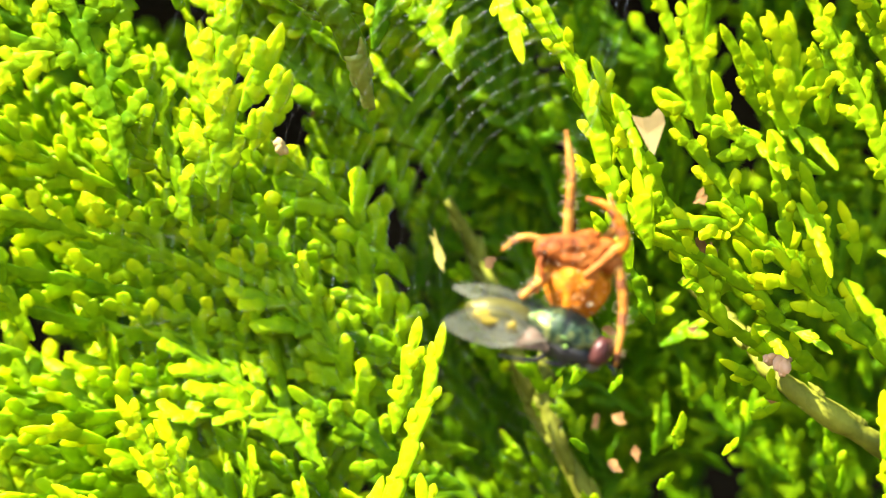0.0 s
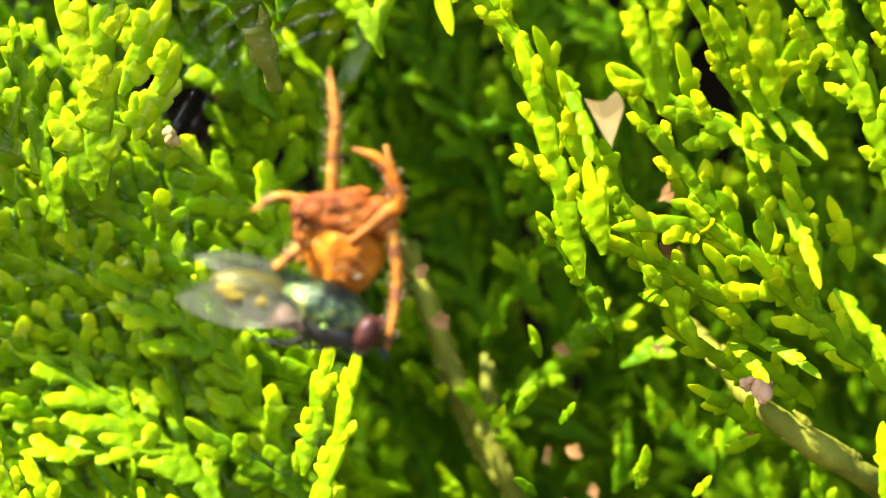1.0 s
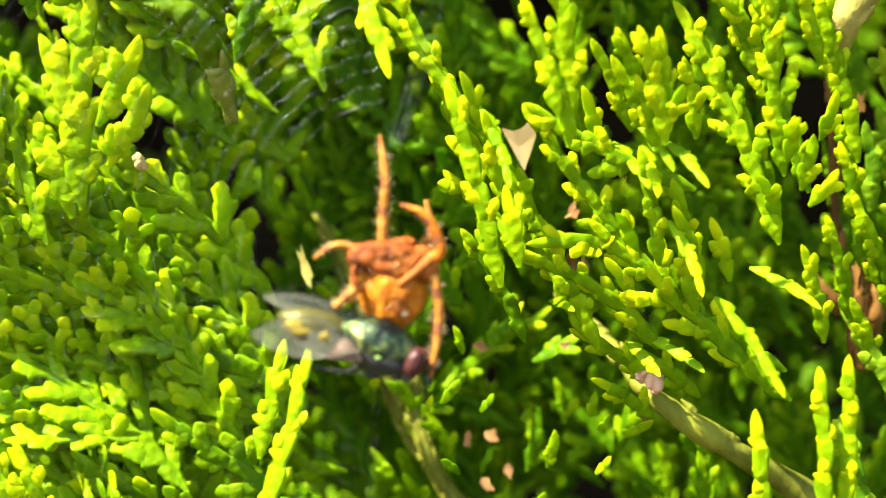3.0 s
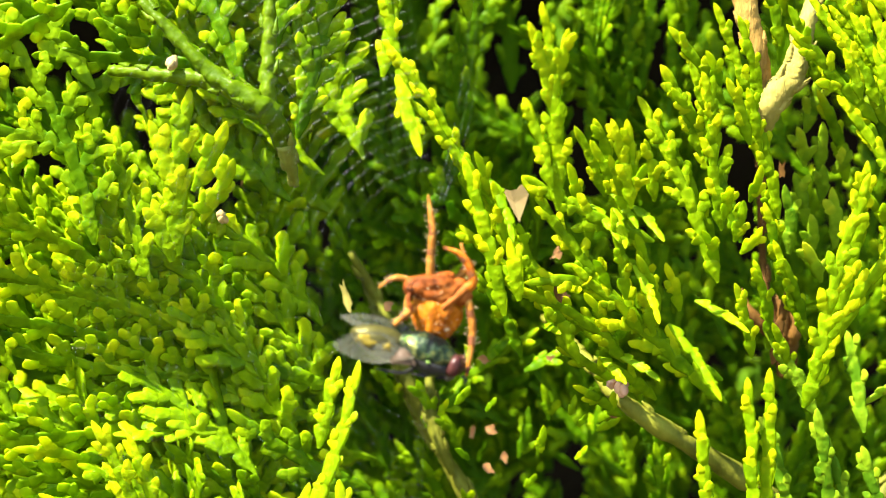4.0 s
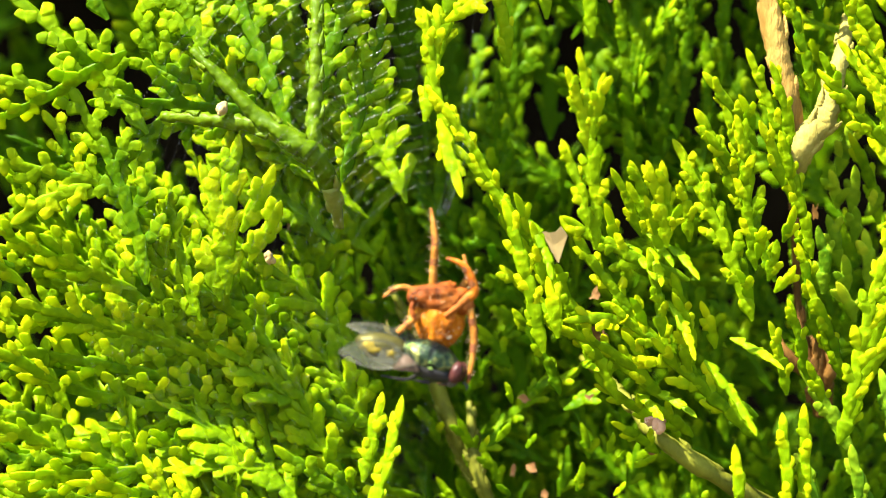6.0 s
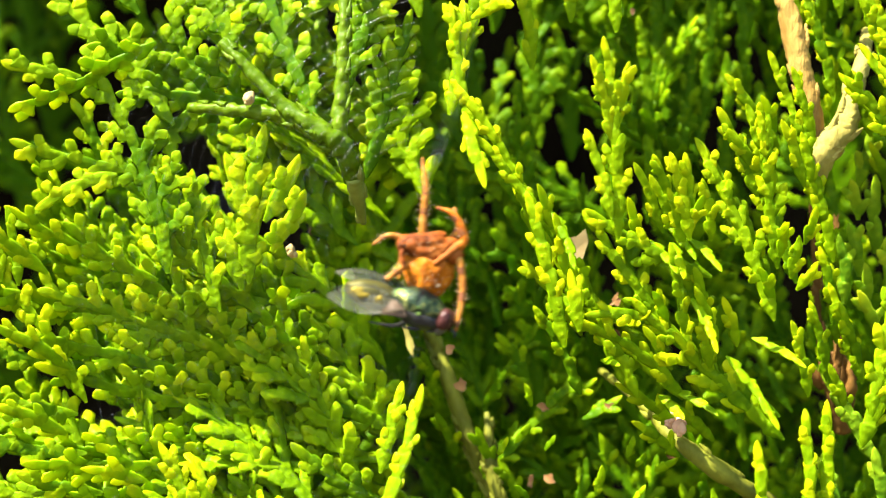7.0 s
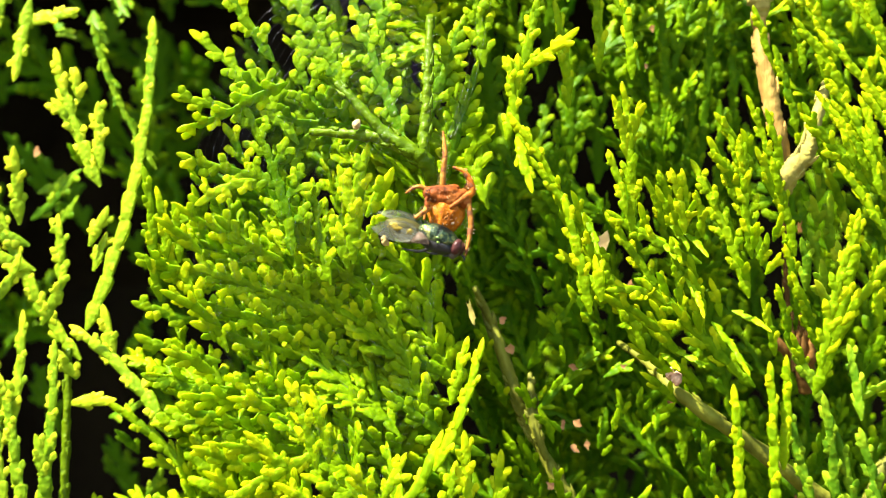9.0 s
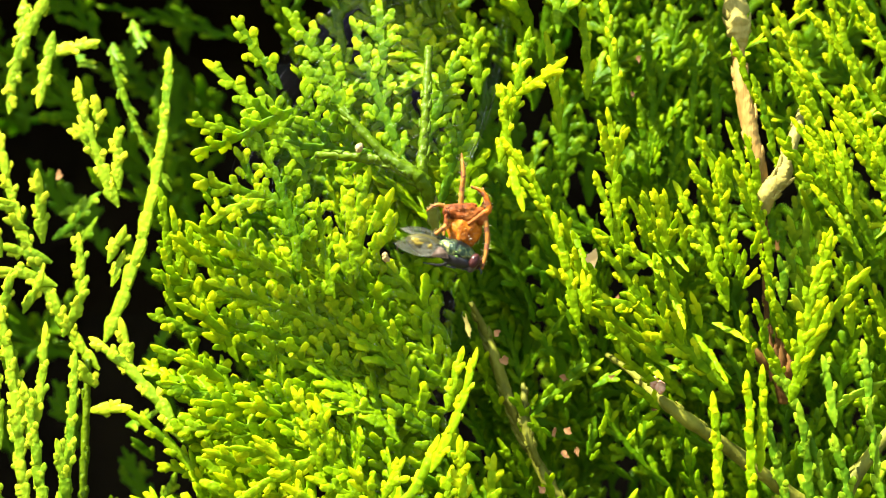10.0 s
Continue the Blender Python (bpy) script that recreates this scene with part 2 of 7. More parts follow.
def spray(base, tip, half, tilt=0.0, bend=0.0, young=(0.25, 0.95), width=1.2, gap=2.0, bare=0.08, mat=None, fine=True, sub=1.0, angle=40.0,
          pile=None, stem=1.25, rng=None, label="", wide_at=0.35, one_side=0, shortest=1.7, scale=0.84, relief=1.0, flat=1.0, thick=0.27, lobe=0.20):
    """A flat spray of a conifer: an axis of scale leaves from base to tip, side shoots to both sides, and shorter ones on these.
    half: the longest side shoot; tilt: turn of the flat side about the axis, degrees; bend: sideways bow of the axis. Millimetres."""
    SPRAYS[0] += 1
    rng = rng or np.random.default_rng(1000 + SPRAYS[0])
    p, e = np.array(base, float), np.array(tip, float)
    d = e - p
    length = np.linalg.norm(d)
    d /= length
    n = np.array([0.0, -1.0, 0.0])
    n = unit(n - d * (n @ d))
    s = np.cross(n, d)
    a = radians(tilt + rng.uniform(-12, 12))
    n = n * np.cos(a) + s * np.sin(a)
    # the bowed axis starts turned, so that it still ends at the tip
    b = 4.0 * bend
    d0 = unit(d - np.cross(n, d) * b)
    thing = None
    whole = pile
    if pile is None:
        thing = tagged(new("conifer_spray"), label or "flat spray of overlapping green scale leaves on the hedge", "branch", "hedge sprays")
        thing.location = p * MM
        pile = Pile()
        o = p
    else:
        o = np.zeros(3)
    k = 8 if fine else 6
    axis = shoot(pile, rng, p - o, d0, n, length, stem * width * 0.9, b / length, 0.0, 2.0 * scale * width, fine, young[0], young[1], k, 0.35, 0.3, relief, flat, thick, lobe * 0.5)
    if whole is None:
        pile.out("stem", mat or LEAF, thing)
    x, turn = length * bare + rng.uniform(0, gap * 0.5), rng.choice((-1, 1))
    while x < length - 1.6:
        u = x / length
        env = min(1.0, 0.45 + u / max(wide_at, 0.01) * 0.55) if u < wide_at else (1 - (u - wide_at) / (1 - wide_at)) ** 0.8
        l1 = max(shortest, half * env * rng.uniform(0.8, 1.12))
        if one_side and turn != one_side:
            l1 *= 0.35
        q, t = axis(x)
        sd = np.cross(n, t) * turn
        a1 = radians(angle + rng.uniform(-7, 7) - 8 * u)
        d1 = unit(t * np.cos(a1) + sd * np.sin(a1) + n * rng.uniform(-0.16, 0.16) * flat)
        n1 = unit(n - d1 * (n @ d1) + 0.0 * d1)
        bd = -turn * rng.uniform(0.2, 0.9) * 0.12 / max(3.0, l1)
        if whole is None:
            pile = Pile()
        w1 = width * rng.uniform(0.92, 1.08)
        b1 = shoot(pile, rng, q, d1, n1, l1, w1, bd, rng.uniform(-0.012, 0.012), scale * width, fine, young[0], young[1], k, 0.0, 0.75 if flat > 0.9 else 1.0, relief, flat, thick, lobe)
        limb_ob = pile.out("branchlet", mat or LEAF, thing) if whole is None else None
        if l1 > 3.6 and rng.random() < sub:
            y, turn2 = 1.3 + rng.uniform(0, 0.6), turn
            while y < l1 - 1.3:
                q2, t2 = b1(y)
                l2 = min(5.0, 1.0 + 0.52 * (l1 - y)) * rng.uniform(0.75, 1.15)
                a2 = radians(angle - 3 + rng.uniform(-7, 7))
                sd2 = np.cross(n1, t2) * turn2
                d2 = unit(t2 * np.cos(a2) + sd2 * np.sin(a2) + n1 * rng.uniform(-0.14, 0.2) * flat)
                n2 = unit(n1 - d2 * (n1 @ d2))
                if whole is None:
                    pile = Pile()
                shoot(pile, rng, q2, d2, n2, max(1.3, l2), w1 * 0.94, 0.0, rng.uniform(-0.015, 0.015), scale * width, fine, young[0] + 0.05, young[1], k, 0.0, 0.75 if flat > 0.9 else 1.0, relief, flat, thick, lobe)
                if whole is None:
                    pile.out("shoot", mat or LEAF, limb_ob)
                y += rng.uniform(1.0, 1.4) * width
                turn2 = -turn2
        x += gap * 0.5 * rng.uniform(0.8, 1.25)
        turn = -turn
    return thing


def bough(name, label, category, pts, radii, mat, seed=1, rough=0.06, k=12, scales=6, scale_mat=None, teeth=0):
    """A stem with the dry scale ends that stand off it as parts of their own."""
    rng = np.random.default_rng(seed)
    thing = tagged(new(name), label, category)
    p = Pile()
    tube(p, pts, radii, rng, k, rough, 0.5, teeth)
    p.out("wood", mat, thing)
    pts = np.array(pts, float)
    for _ in range(scales):
        f = rng.uniform(0.05, 0.95) * (len(pts) - 1)
        i = min(int(f), len(pts) - 2)
        c, d = pts[i] + (pts[i + 1] - pts[i]) * (f - i), unit(pts[i + 1] - pts[i])
        r = float(np.interp(f, np.linspace(0, len(pts) - 1, len(radii)), radii))
        s = unit(np.cross(d, np.array([0, -1.0, 0]))) * rng.choice((-1, 1)) + np.array([0, -1.0, 0]) * rng.uniform(0.0, 0.9)
        s = unit(s)
        q = Pile()
        tube(q, [c + s * r * 0.75, c + s * r * 1.0 - d * 0.5, c + s * r * 1.25 - d * rng.uniform(0.9, 1.5)], [0.35, 0.28, 0.06], rng, 7, 0.15)
        q.out("bark_scale", scale_mat or mat, thing)
    return thing


def dry_sheath(pts, radii, tips):
    """A withered stem end wrapped in long pointed dry scales."""
    rng = np.random.default_rng(40)
    thing = tagged(new("dry_shoot"), "withered brown shoot wrapped in pointed dry scales", "shoot")
    p = Pile()
    tube(p, pts, radii, rng, 14, 0.08)
    p.out("stem", BROWN_SCALE, thing)
    foot, top = np.array(pts[1], float), np.array(pts[-1], float)
    for i, tip in enumerate(tips):
        tip = np.array(tip, float)
        low = foot + (top - foot) * rng.uniform(0.0, 0.35) + np.array([0.45 * (tip[0] - top[0]), -0.7, 0.0])
        mid = 0.5 * (low + tip) + np.array([0.18 * (tip[0] - top[0]), -0.35, 0.0])
        q = Pile()
        tube(q, [low, mid, tip], [0.5, 0.62, 0.3, 0.04], rng, 9, 0.08)
        q.out("pointed_scale", BROWN_SCALE, thing)
    return thing


# ---- setting: ground, inside of the hedge ----
def ground_sheet():
    bm = bmesh.new()
    bmesh.ops.create_grid(bm, x_segments=60, y_segments=60, size=1.0)
    for v in bm.verts:
        far = max(abs(v.co.x), abs(v.co.y))
        k = 1.5 + 400 * far ** 4
        v.co.x, v.co.y = v.co.x * k, v.co.y * k
        v.co.z = -1.1 + 0.02 * noise.noise(v.co * 3)
    me = bpy.data.meshes.new("ground")
    bm.to_mesh(me)
    bm.free()
    me.materials.append(SOIL)
    tagged(new("ground", me), "bare brown soil at the foot of the hedge", "ground", kind="structure")


ground_sheet()


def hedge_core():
    """The woody inside of the hedge, painted near black for shade, from the ground up, hollow where the camera looks
    in.
    """
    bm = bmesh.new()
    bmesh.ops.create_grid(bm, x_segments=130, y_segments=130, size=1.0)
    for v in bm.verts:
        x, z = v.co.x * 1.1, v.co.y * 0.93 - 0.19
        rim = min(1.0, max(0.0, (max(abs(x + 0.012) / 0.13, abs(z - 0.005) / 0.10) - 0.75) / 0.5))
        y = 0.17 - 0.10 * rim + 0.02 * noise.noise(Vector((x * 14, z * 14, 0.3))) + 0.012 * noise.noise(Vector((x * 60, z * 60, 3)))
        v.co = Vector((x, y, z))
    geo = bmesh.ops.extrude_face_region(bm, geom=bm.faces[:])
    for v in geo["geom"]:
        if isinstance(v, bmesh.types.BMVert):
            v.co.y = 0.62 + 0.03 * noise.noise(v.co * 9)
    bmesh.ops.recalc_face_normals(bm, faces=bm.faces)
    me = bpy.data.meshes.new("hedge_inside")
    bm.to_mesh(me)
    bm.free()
    me.materials.append(SHADE_WOOD)
    tagged(new("hedge_inside", me), "near-black brown twiggy inside of the hedge, shade in its colour", "hedge", kind="structure")


hedge_core()


def fill(name, label, seed, count, xs, zs, ys, up=(-0.2, 1.0), lengths=(14, 26), halves=(4, 7), young=(0.05, 0.5), mat=None, skip=None, width=1.2, gap=2.3, sub=0.45, scale=0.95):
    """Sprays that nobody could count, further back in the hedge, as one mesh."""
    rng = np.random.default_rng(seed)
    p = Pile()
    made = 0
    while made < count:
        x, z, y = rng.uniform(*xs), rng.uniform(*zs), rng.uniform(*ys)
        if skip and skip(x, z, y):
            continue
        a = rng.normal(radians(114 + 24 * np.tanh(-x / 25)), 0.5)
        ln = rng.uniform(*lengths)
        d = np.array([np.cos(a), -rng.uniform(*up) * 0.5, np.sin(a)]) * ln
        c = np.array([x, y, z])
        spray(c - d / 2, c + d / 2, rng.uniform(*halves), rng.uniform(-50, 50), rng.uniform(-0.12, 0.12), young, mat=mat, fine=False, pile=p, rng=rng, gap=gap, width=width, sub=sub, scale=scale, thick=0.22, lobe=0.25, stem=0.95)
        made += 1
    return tagged(p.out(name, mat or LEAF), label, "foliage", kind="stuff")


def in_gap(x, z, y):
    """The dark opening in the hedge beside the large spray."""
    return x < -34 and y < 42


# low young darkens these leaves in place of shade between the front sprays
fill("near_foliage", "mid-green scale-leaf sprays just behind the front ones", 8, 40, (-6, 48), (-12, 44), (20, 30), lengths=(12, 22), halves=(3, 5.5), young=(0.0, 0.4))
fill("side_foliage", "fresh green scale-leaf sprays behind the large spray", 12, 120, (-37, -9), (-34, 46), (8, 16), lengths=(12, 20), halves=(3.5, 6), young=(0.4, 0.8), width=1.4, skip=lambda x, z, y: x < -23 and z > 7)
# deeper sprays: the shade is put into the leaf tone through low young
fill("low_foliage", "dark green scale-leaf sprays, toned for shade, low inside the hedge", 9, 115, (-20, 46), (-44, 0), (24, 52), lengths=(10, 20), halves=(3, 5), young=(-0.1, 0.2))
fill("low_foliage", "scale-leaf sprays coloured dim for shade, low and deep in the hedge", 19, 60, (-25, 46), (-75, -18), (42, 76), lengths=(14, 26), halves=(4, 8), young=(-0.1, 0.2), width=1.8, gap=3.6)
fill("inner_foliage", "green scale-leaf sprays with shade in their colour, deeper in the hedge", 3, 82, (-37, 48), (-36, 52), (20, 34), skip=in_gap)
fill("deep_foliage", "scale-leaf sprays coloured dim for shade, far inside the hedge", 4, 130, (-120, 80), (-65, 90), (36, 95), skip=in_gap, lengths=(16, 30), halves=(5, 9), width=1.7, gap=3.4, young=(-0.1, 0.3))
fill("outer_foliage", "dense green scale-leaf sprays round about on the hedge face", 5, 190, (-130, 110), (-80, 130), (2, 45), lengths=(24, 44), halves=(8, 14), width=3.2, gap=6.0, young=(0.15, 0.8),
     skip=lambda x, z, y: -88 < x < 64 and -46 < z < 58)


fill("upper_foliage", "bright green scale-leaf sprays behind the tan branch", 14, 46, (25, 56), (10, 42), (13.5, 18), lengths=(9, 15), halves=(1.8, 3.0), width=0.95, gap=2.8, sub=False, young=(0.35, 0.95), skip=lambda x, z, y: x < 31 and z < 32)
# added above the view to block sun from the sprays set back
fill("overhanging_foliage", "green scale-leaf sprays added overhead to cast shade", 13, 60, (-50, 20), (40, 58), (-3, 12), lengths=(14, 24), halves=(5, 8), width=1.6, gap=3.2, young=(0.2, 0.8))

# unseen sun blocker, added to keep the opening dark
fill("upper_hedge", "dense green scale-leaf sprays added unseen above the opening to shade it", 31, 150, (-170, -50), (74, 125), (6, 60), lengths=(26, 46), halves=(9, 15), width=3.4, gap=6.0, young=(0.15, 0.8))

# the rest of the hedge, outside the view
WIDE = dict(lengths=(120, 190), halves=(45, 70), width=24.0, gap=44.0, sub=False, scale=1.0)
fill("hedge_face", "green scale-leaf sprays covering the hedge face", 21, 620, (-1100, 1100), (-1080, 760), (25, 60), young=(0.1, 0.7), skip=lambda x, z, y: abs(x + 10) < 170 and abs(z - 5) < 165, **WIDE)
fill("hedge_back", "green scale-leaf sprays on the far side of the hedge", 22, 420, (-1100, 1100), (-1080, 760), (610, 650), young=(0.1, 0.6), **WIDE)
fill("hedge_top", "green scale-leaf sprays along the clipped hedge top", 23, 340, (-1100, 1100), (715, 790), (60, 640), up=(-2.5, 2.5), young=(0.2, 0.8), **WIDE)
fill("hedge_end", "green scale-leaf sprays on the end of the hedge", 24, 110, (-1120, -1085), (-1080, 760), (40, 640), up=(-2.0, 2.0), young=(0.1, 0.7), **WIDE)
fill("hedge_end", "green scale-leaf sprays on the end of the hedge", 25, 110, (1085, 1120), (-1080, 760), (40, 640), up=(-2.0, 2.0), young=(0.1, 0.7), **WIDE)

# ---- wood ----
bough("branch", "olive-green young branch crossing low in the hedge", "branch",
      [(10.2, 19.0, -4.6), (13.6, 13.0, -8.0), (16.6, 9.0, -11.5), (25.3, 11.0, -17.0), (35.5, 14.0, -23.4), (46.7, 18.0, -28.0)], [0.3, 0.42, 0.72, 0.85, 0.95, 1.1], OLIVE_BARK, 2, 0.07, scales=12, teeth=14)
bough("branch", "tan upright branch with flaking bark", "branch",
      [(24.2, 7.4, 33.0), (24.4, 7.0, 29.0), (24.7, 7.0, 26.4), (25.3, 7.0, 23.2), (25.9, 7.0, 20.0), (26.6, 7.0, 17.4), (27.4, 7.6, 14.2)], [0.8, 0.72, 0.85, 1.0, 0.92, 0.84, 0.7], TAN_BARK, 3, 0.10, scales=16, k=18)
bough("branch", "cream-green upper stem sheathing a tan branch", "branch",
      [(23.6, 7.6, 44.0), (23.8, 7.2, 38.0), (24.1, 6.8, 34.0), (24.4, 6.8, 32.2), (24.5, 7.0, 30.8)], [1.2, 1.3, 1.45, 1.2, 0.5], CREAM_BARK, 13, 0.06, scales=8, k=16, teeth=7)
bough("branch", "cream side branch with a swollen foot", "branch",
      [(32.4, 11.0, 24.6), (31.2, 7.6, 21.1), (30.5, 7.0, 19.2), (30.0, 7.0, 17.0), (29.4, 7.0, 15.3), (28.2, 7.0, 13.9), (27.5, 7.2, 12.5), (27.6, 8.2, 11.2)], [0.5, 0.65, 0.75, 0.95, 1.05, 1.2, 1.0, 0.6], CREAM_BARK, 4, 0.12, scales=16, k=18)
bough("branch", "thin brown branch below the fork", "branch",
      [(28.6, 15.0, 12.0), (28.8, 16.5, 6.4), (29.3, 18.0, 1.2), (29.9, 19.0, -3.0)], [0.36, 0.3, 0.34, 0.36], BROWN_SCALE, 5, 0.14, scales=10)
dry_sheath([(31.6, 19.0, -9.6), (31.3, 18.0, -7.1), (31.0, 18.0, -4.6), (30.6, 18.0, -2.6)], [0.8, 1.15, 1.35, 0.9],
           [(29.0, 16.6, 0.4), (31.9, 16.7, -1.4), (27.3, 16.8, -2.0), (30.4, 16.3, -0.9), (29.3, 15.9, -3.6), (31.6, 15.9, -4.2)])
bough("branch", "pale olive fibrous stem low in the hedge", "branch",
      [(-6.6, 17.0, 1.0), (-4.6, 19.0, -2.8), (-3.7, 19.0, -5.0), (-2.6, 19.0, -7.9), (-1.3, 19.0, -11.2), (-0.2, 19.6, -14.0), (1.8, 20.0, -17.4), (3.5, 20.0, -20.3), (6.4, 21.0, -24.9)], [0.32, 0.55, 0.7, 0.72, 0.72, 0.6, 0.62, 0.75, 0.95], OLIVE_BARK, 6, 0.12, k=20, scales=20)
bough("branch", "olive fibrous strand splitting off a low stem", "branch",
      [(0.1, 18.6, -8.6), (0.3, 18.0, -10.5), (0.5, 18.0, -13.4), (1.3, 18.0, -16.0), (2.3, 18.8, -18.4)], [0.25, 0.42, 0.62, 0.55, 0.3], OLIVE_BARK, 14, 0.12, k=16, scales=10)
bough("branch", "brown bare stem in the shade", "branch", [(35.8, 12.0, -24.7), (39.0, 12.0, -18.2), (43.4, 14.0, -12.6)], [0.8, 0.8, 0.7], OLIVE_BARK, 7)
bough("branch", "thick green stem of the large spray", "branch",
      [(-22.0, 1.0, 20.3), (-19.7, 0.5, 18.0), (-16.5, 0.0, 14.7), (-13.5, -0.5, 12.7), (-11.9, 0.0, 11.5), (-10.9, 2.0, 9.2), (-10.5, 5.0, 6.9)], [0.32, 0.5, 0.66, 0.8, 0.95, 0.75, 0.3], GREEN_STEM, 8, 0.05, teeth=13)
bough("branch", "upright green stem joining the large spray", "branch",
      [(-12.2, 2.5, 28.6), (-12.1, 1.0, 21.1), (-12.1, 0.5, 16.3), (-12.2, 0.0, 11.8)], [0.45, 0.52, 0.6, 0.75], GREEN_STEM, 9, 0.05, teeth=13)
bough("branch", "green side stem with a bud", "branch", [(-24.7, 2.5, 15.1), (-20.5, 1.0, 14.6), (-16.8, 0.5, 14.1), (-14.0, 0.0, 12.9), (-12.0, 0.0, 11.4)], [0.4, 0.55, 0.7, 0.8, 0.85], GREEN_STEM, 10, 0.05, teeth=12)
bough("branch", "pale yellow-green foot of a green stem", "branch", [(-11.0, 1.4, 9.4), (-10.7, 3.0, 8.0), (-10.4, 5.5, 6.3)], [0.75, 0.6, 0.25], PALE_STEM, 12, 0.1, scales=4)
bough("branch", "slim green upright shoot in the opening", "branch",
      [(-50.6, 12.0, -30.3), (-51.2, 12.0, -21.8), (-51.5, 12.0, -14.5), (-51.8, 12.0, -8.4)], [0.55, 0.5, 0.45, 0.4], GREEN_STEM, 11, 0.05, teeth=12)

# ---- sprays in the dark opening ----
COOL = dict(mat=LEAF_COOL)
FORK = dict(gap=3.0, sub=False, width=1.5, angle=36, shortest=1.9, stem=1.15, lobe=0.3, relief=1.5, thick=0.26, scale=1.0, mat=LEAF_COOL)
spray((-50.1, 12.0, -6.3), (-45.1, 11.0, 29.5), 0.9, 20, 0.06, (0.42, 0.9), gap=2.6, sub=False, lobe=0.3, relief=1.4, scale=1.1, width=1.45, angle=22, shortest=1.5, stem=1.35, label="long slender light green shoot in the dark opening", **COOL)
spray((-49.4, 11.0, 10.1), (-55.7, 10.0, 25.9), 1.5, 5, -0.04, (0.46, 0.95), label="light green forked shoot with yellow-green ends", **FORK)
spray((-51.6, 11.0, 16.4), (-55.7, 10.0, 20.0), 1.3, 0, -0.05, (0.46, 0.98), **FORK)
spray((-49.4, 10.0, 12.0), (-50.0, 9.0, 19.6), 1.5, 0, 0, (0.46, 0.98), **FORK)
spray((-52.4, 10.0, 19.7), (-52.9, 9.0, 23.6), 1.2, 0, 0, (0.46, 0.98), **FORK)
spray((-50.4, 12.0, -9.7), (-64.7, 11.0, 18.4), 1.9, 5, -0.08, (0.42, 0.95), label="light green arching shoot in the dark opening", **FORK)
spray((-58.6, 12.0, 5.5), (-59.6, 10.0, 14.3), 1.5, 0, 0, (0.46, 0.98), **FORK)
spray((-61.4, 12.0, 9.3), (-65.2, 11.0, 10.4), 1.5, 0, 0.05, (0.42, 0.9), **FORK)
spray((-60.2, 11.0, 7.0), (-63.3, 10.0, 7.9), 1.1, 0, 0, (0.42, 0.9), **FORK)
spray((-57.3, 12.0, 3.1), (-64.1, 11.0, 4.7), 1.8, 0, 0.05, (0.42, 0.95), **FORK)
spray((-56.4, 12.0, 0.3), (-64.5, 11.0, 1.9), 1.8, 0, 0.05, (0.42, 0.95), **FORK)
spray((-53.1, 12.0, -1.6), (-54.1, 11.0, 6.8), 1.9, 10, 0, (0.44, 0.98), **FORK)
spray((-50.4, 12.0, 3.3), (-48.4, 11.0, 7.9), 1.2, 10, 0, (0.4, 0.9), **FORK)
spray((-50.1, 13.0, 0.7), (-48.5, 12.0, 5.1), 1.4, 10, 0, (0.35, 0.8), **FORK)
spray((-39.0, 9.0, -18.0), (-51.4, 11.0, -6.2), 2.2, 0, 0.06, (0.52, 0.98), gap=4, sub=False, lobe=0.3, relief=1.4, scale=1.0, width=1.5, **COOL)
spray((-46.4, 11.0, -9.7), (-47.9, 10.0, -3.5), 1.8, 0, 0, (0.52, 0.98), gap=2.6, sub=False, lobe=0.3, relief=1.4, scale=1.0, width=1.5, **COOL)
spray((-50.3, 11.0, -11.9), (-53.0, 10.0, -8.8), 1.4, 0, 0, (0.52, 0.98), gap=2.6, sub=False, lobe=0.3, relief=1.4, scale=1.0, width=1.5, **COOL)
spray((-36.2, 12.0, -23.2), (-46.9, 12.0, -14.3), 2.0, 0, 0.05, (0.3, 0.9), gap=3, sub=False)
spray((-34.0, 14.0, -21.0), (-43.3, 16.0, -20.2), 1.8, 0, -0.05, (0.3, 0.9), gap=3, sub=False)
spray((-51.3, 12.0, -14.5), (-45.7, 11.0, -14.0), 1.2, 0, 0, (0.52, 0.98), gap=3, sub=False, lobe=0.3, relief=1.4, scale=1.0, width=1.5, **COOL)
spray((-38.9, 8.0, -30.0), (-42.5, 9.0, -23.3), 2.4, 0, 0, (0.32, 0.8), gap=2.6, sub=False)
spray((-46.1, 11.0, -30.2), (-47.3, 10.0, -24.4), 2.0, 0, 0, (0.32, 0.8), gap=2.6, sub=False)
spray((-56.6, 8.0, -28.8), (-61.5, 6.0, -3.0), 2.56, 10, 0.03, (0.36, 0.84), gap=2.6, sub=False, width=1.3, angle=30, lobe=0.3, relief=1.4, scale=1.0, label='yellow-green upright shoots at the edge of the opening', **COOL)
spray((-56.8, 8.0, -19.7), (-55.6, 6.0, -5.1), 2.4, 10, 0.03, (0.36, 0.84), gap=2.6, sub=False, width=1.3, angle=30, lobe=0.3, relief=1.4, scale=1.0, label='yellow-green upright shoots at the edge of the opening', **COOL)
spray((-52.7, 8.0, -28.6), (-51.9, 6.0, -8.3), 2.08, 10, 0.03, (0.36, 0.84), gap=2.6, sub=False, width=1.3, angle=30, lobe=0.3, relief=1.4, scale=1.0, label='yellow-green upright shoots at the edge of the opening', **COOL)
spray((-60.1, 8.0, -19.9), (-65.7, 6.0, 2.2), 2.8, 10, 0.03, (0.36, 0.84), gap=2.6, sub=False, width=1.3, angle=30, lobe=0.3, relief=1.4, scale=1.0, label='yellow-green upright shoots at the edge of the opening', **COOL)
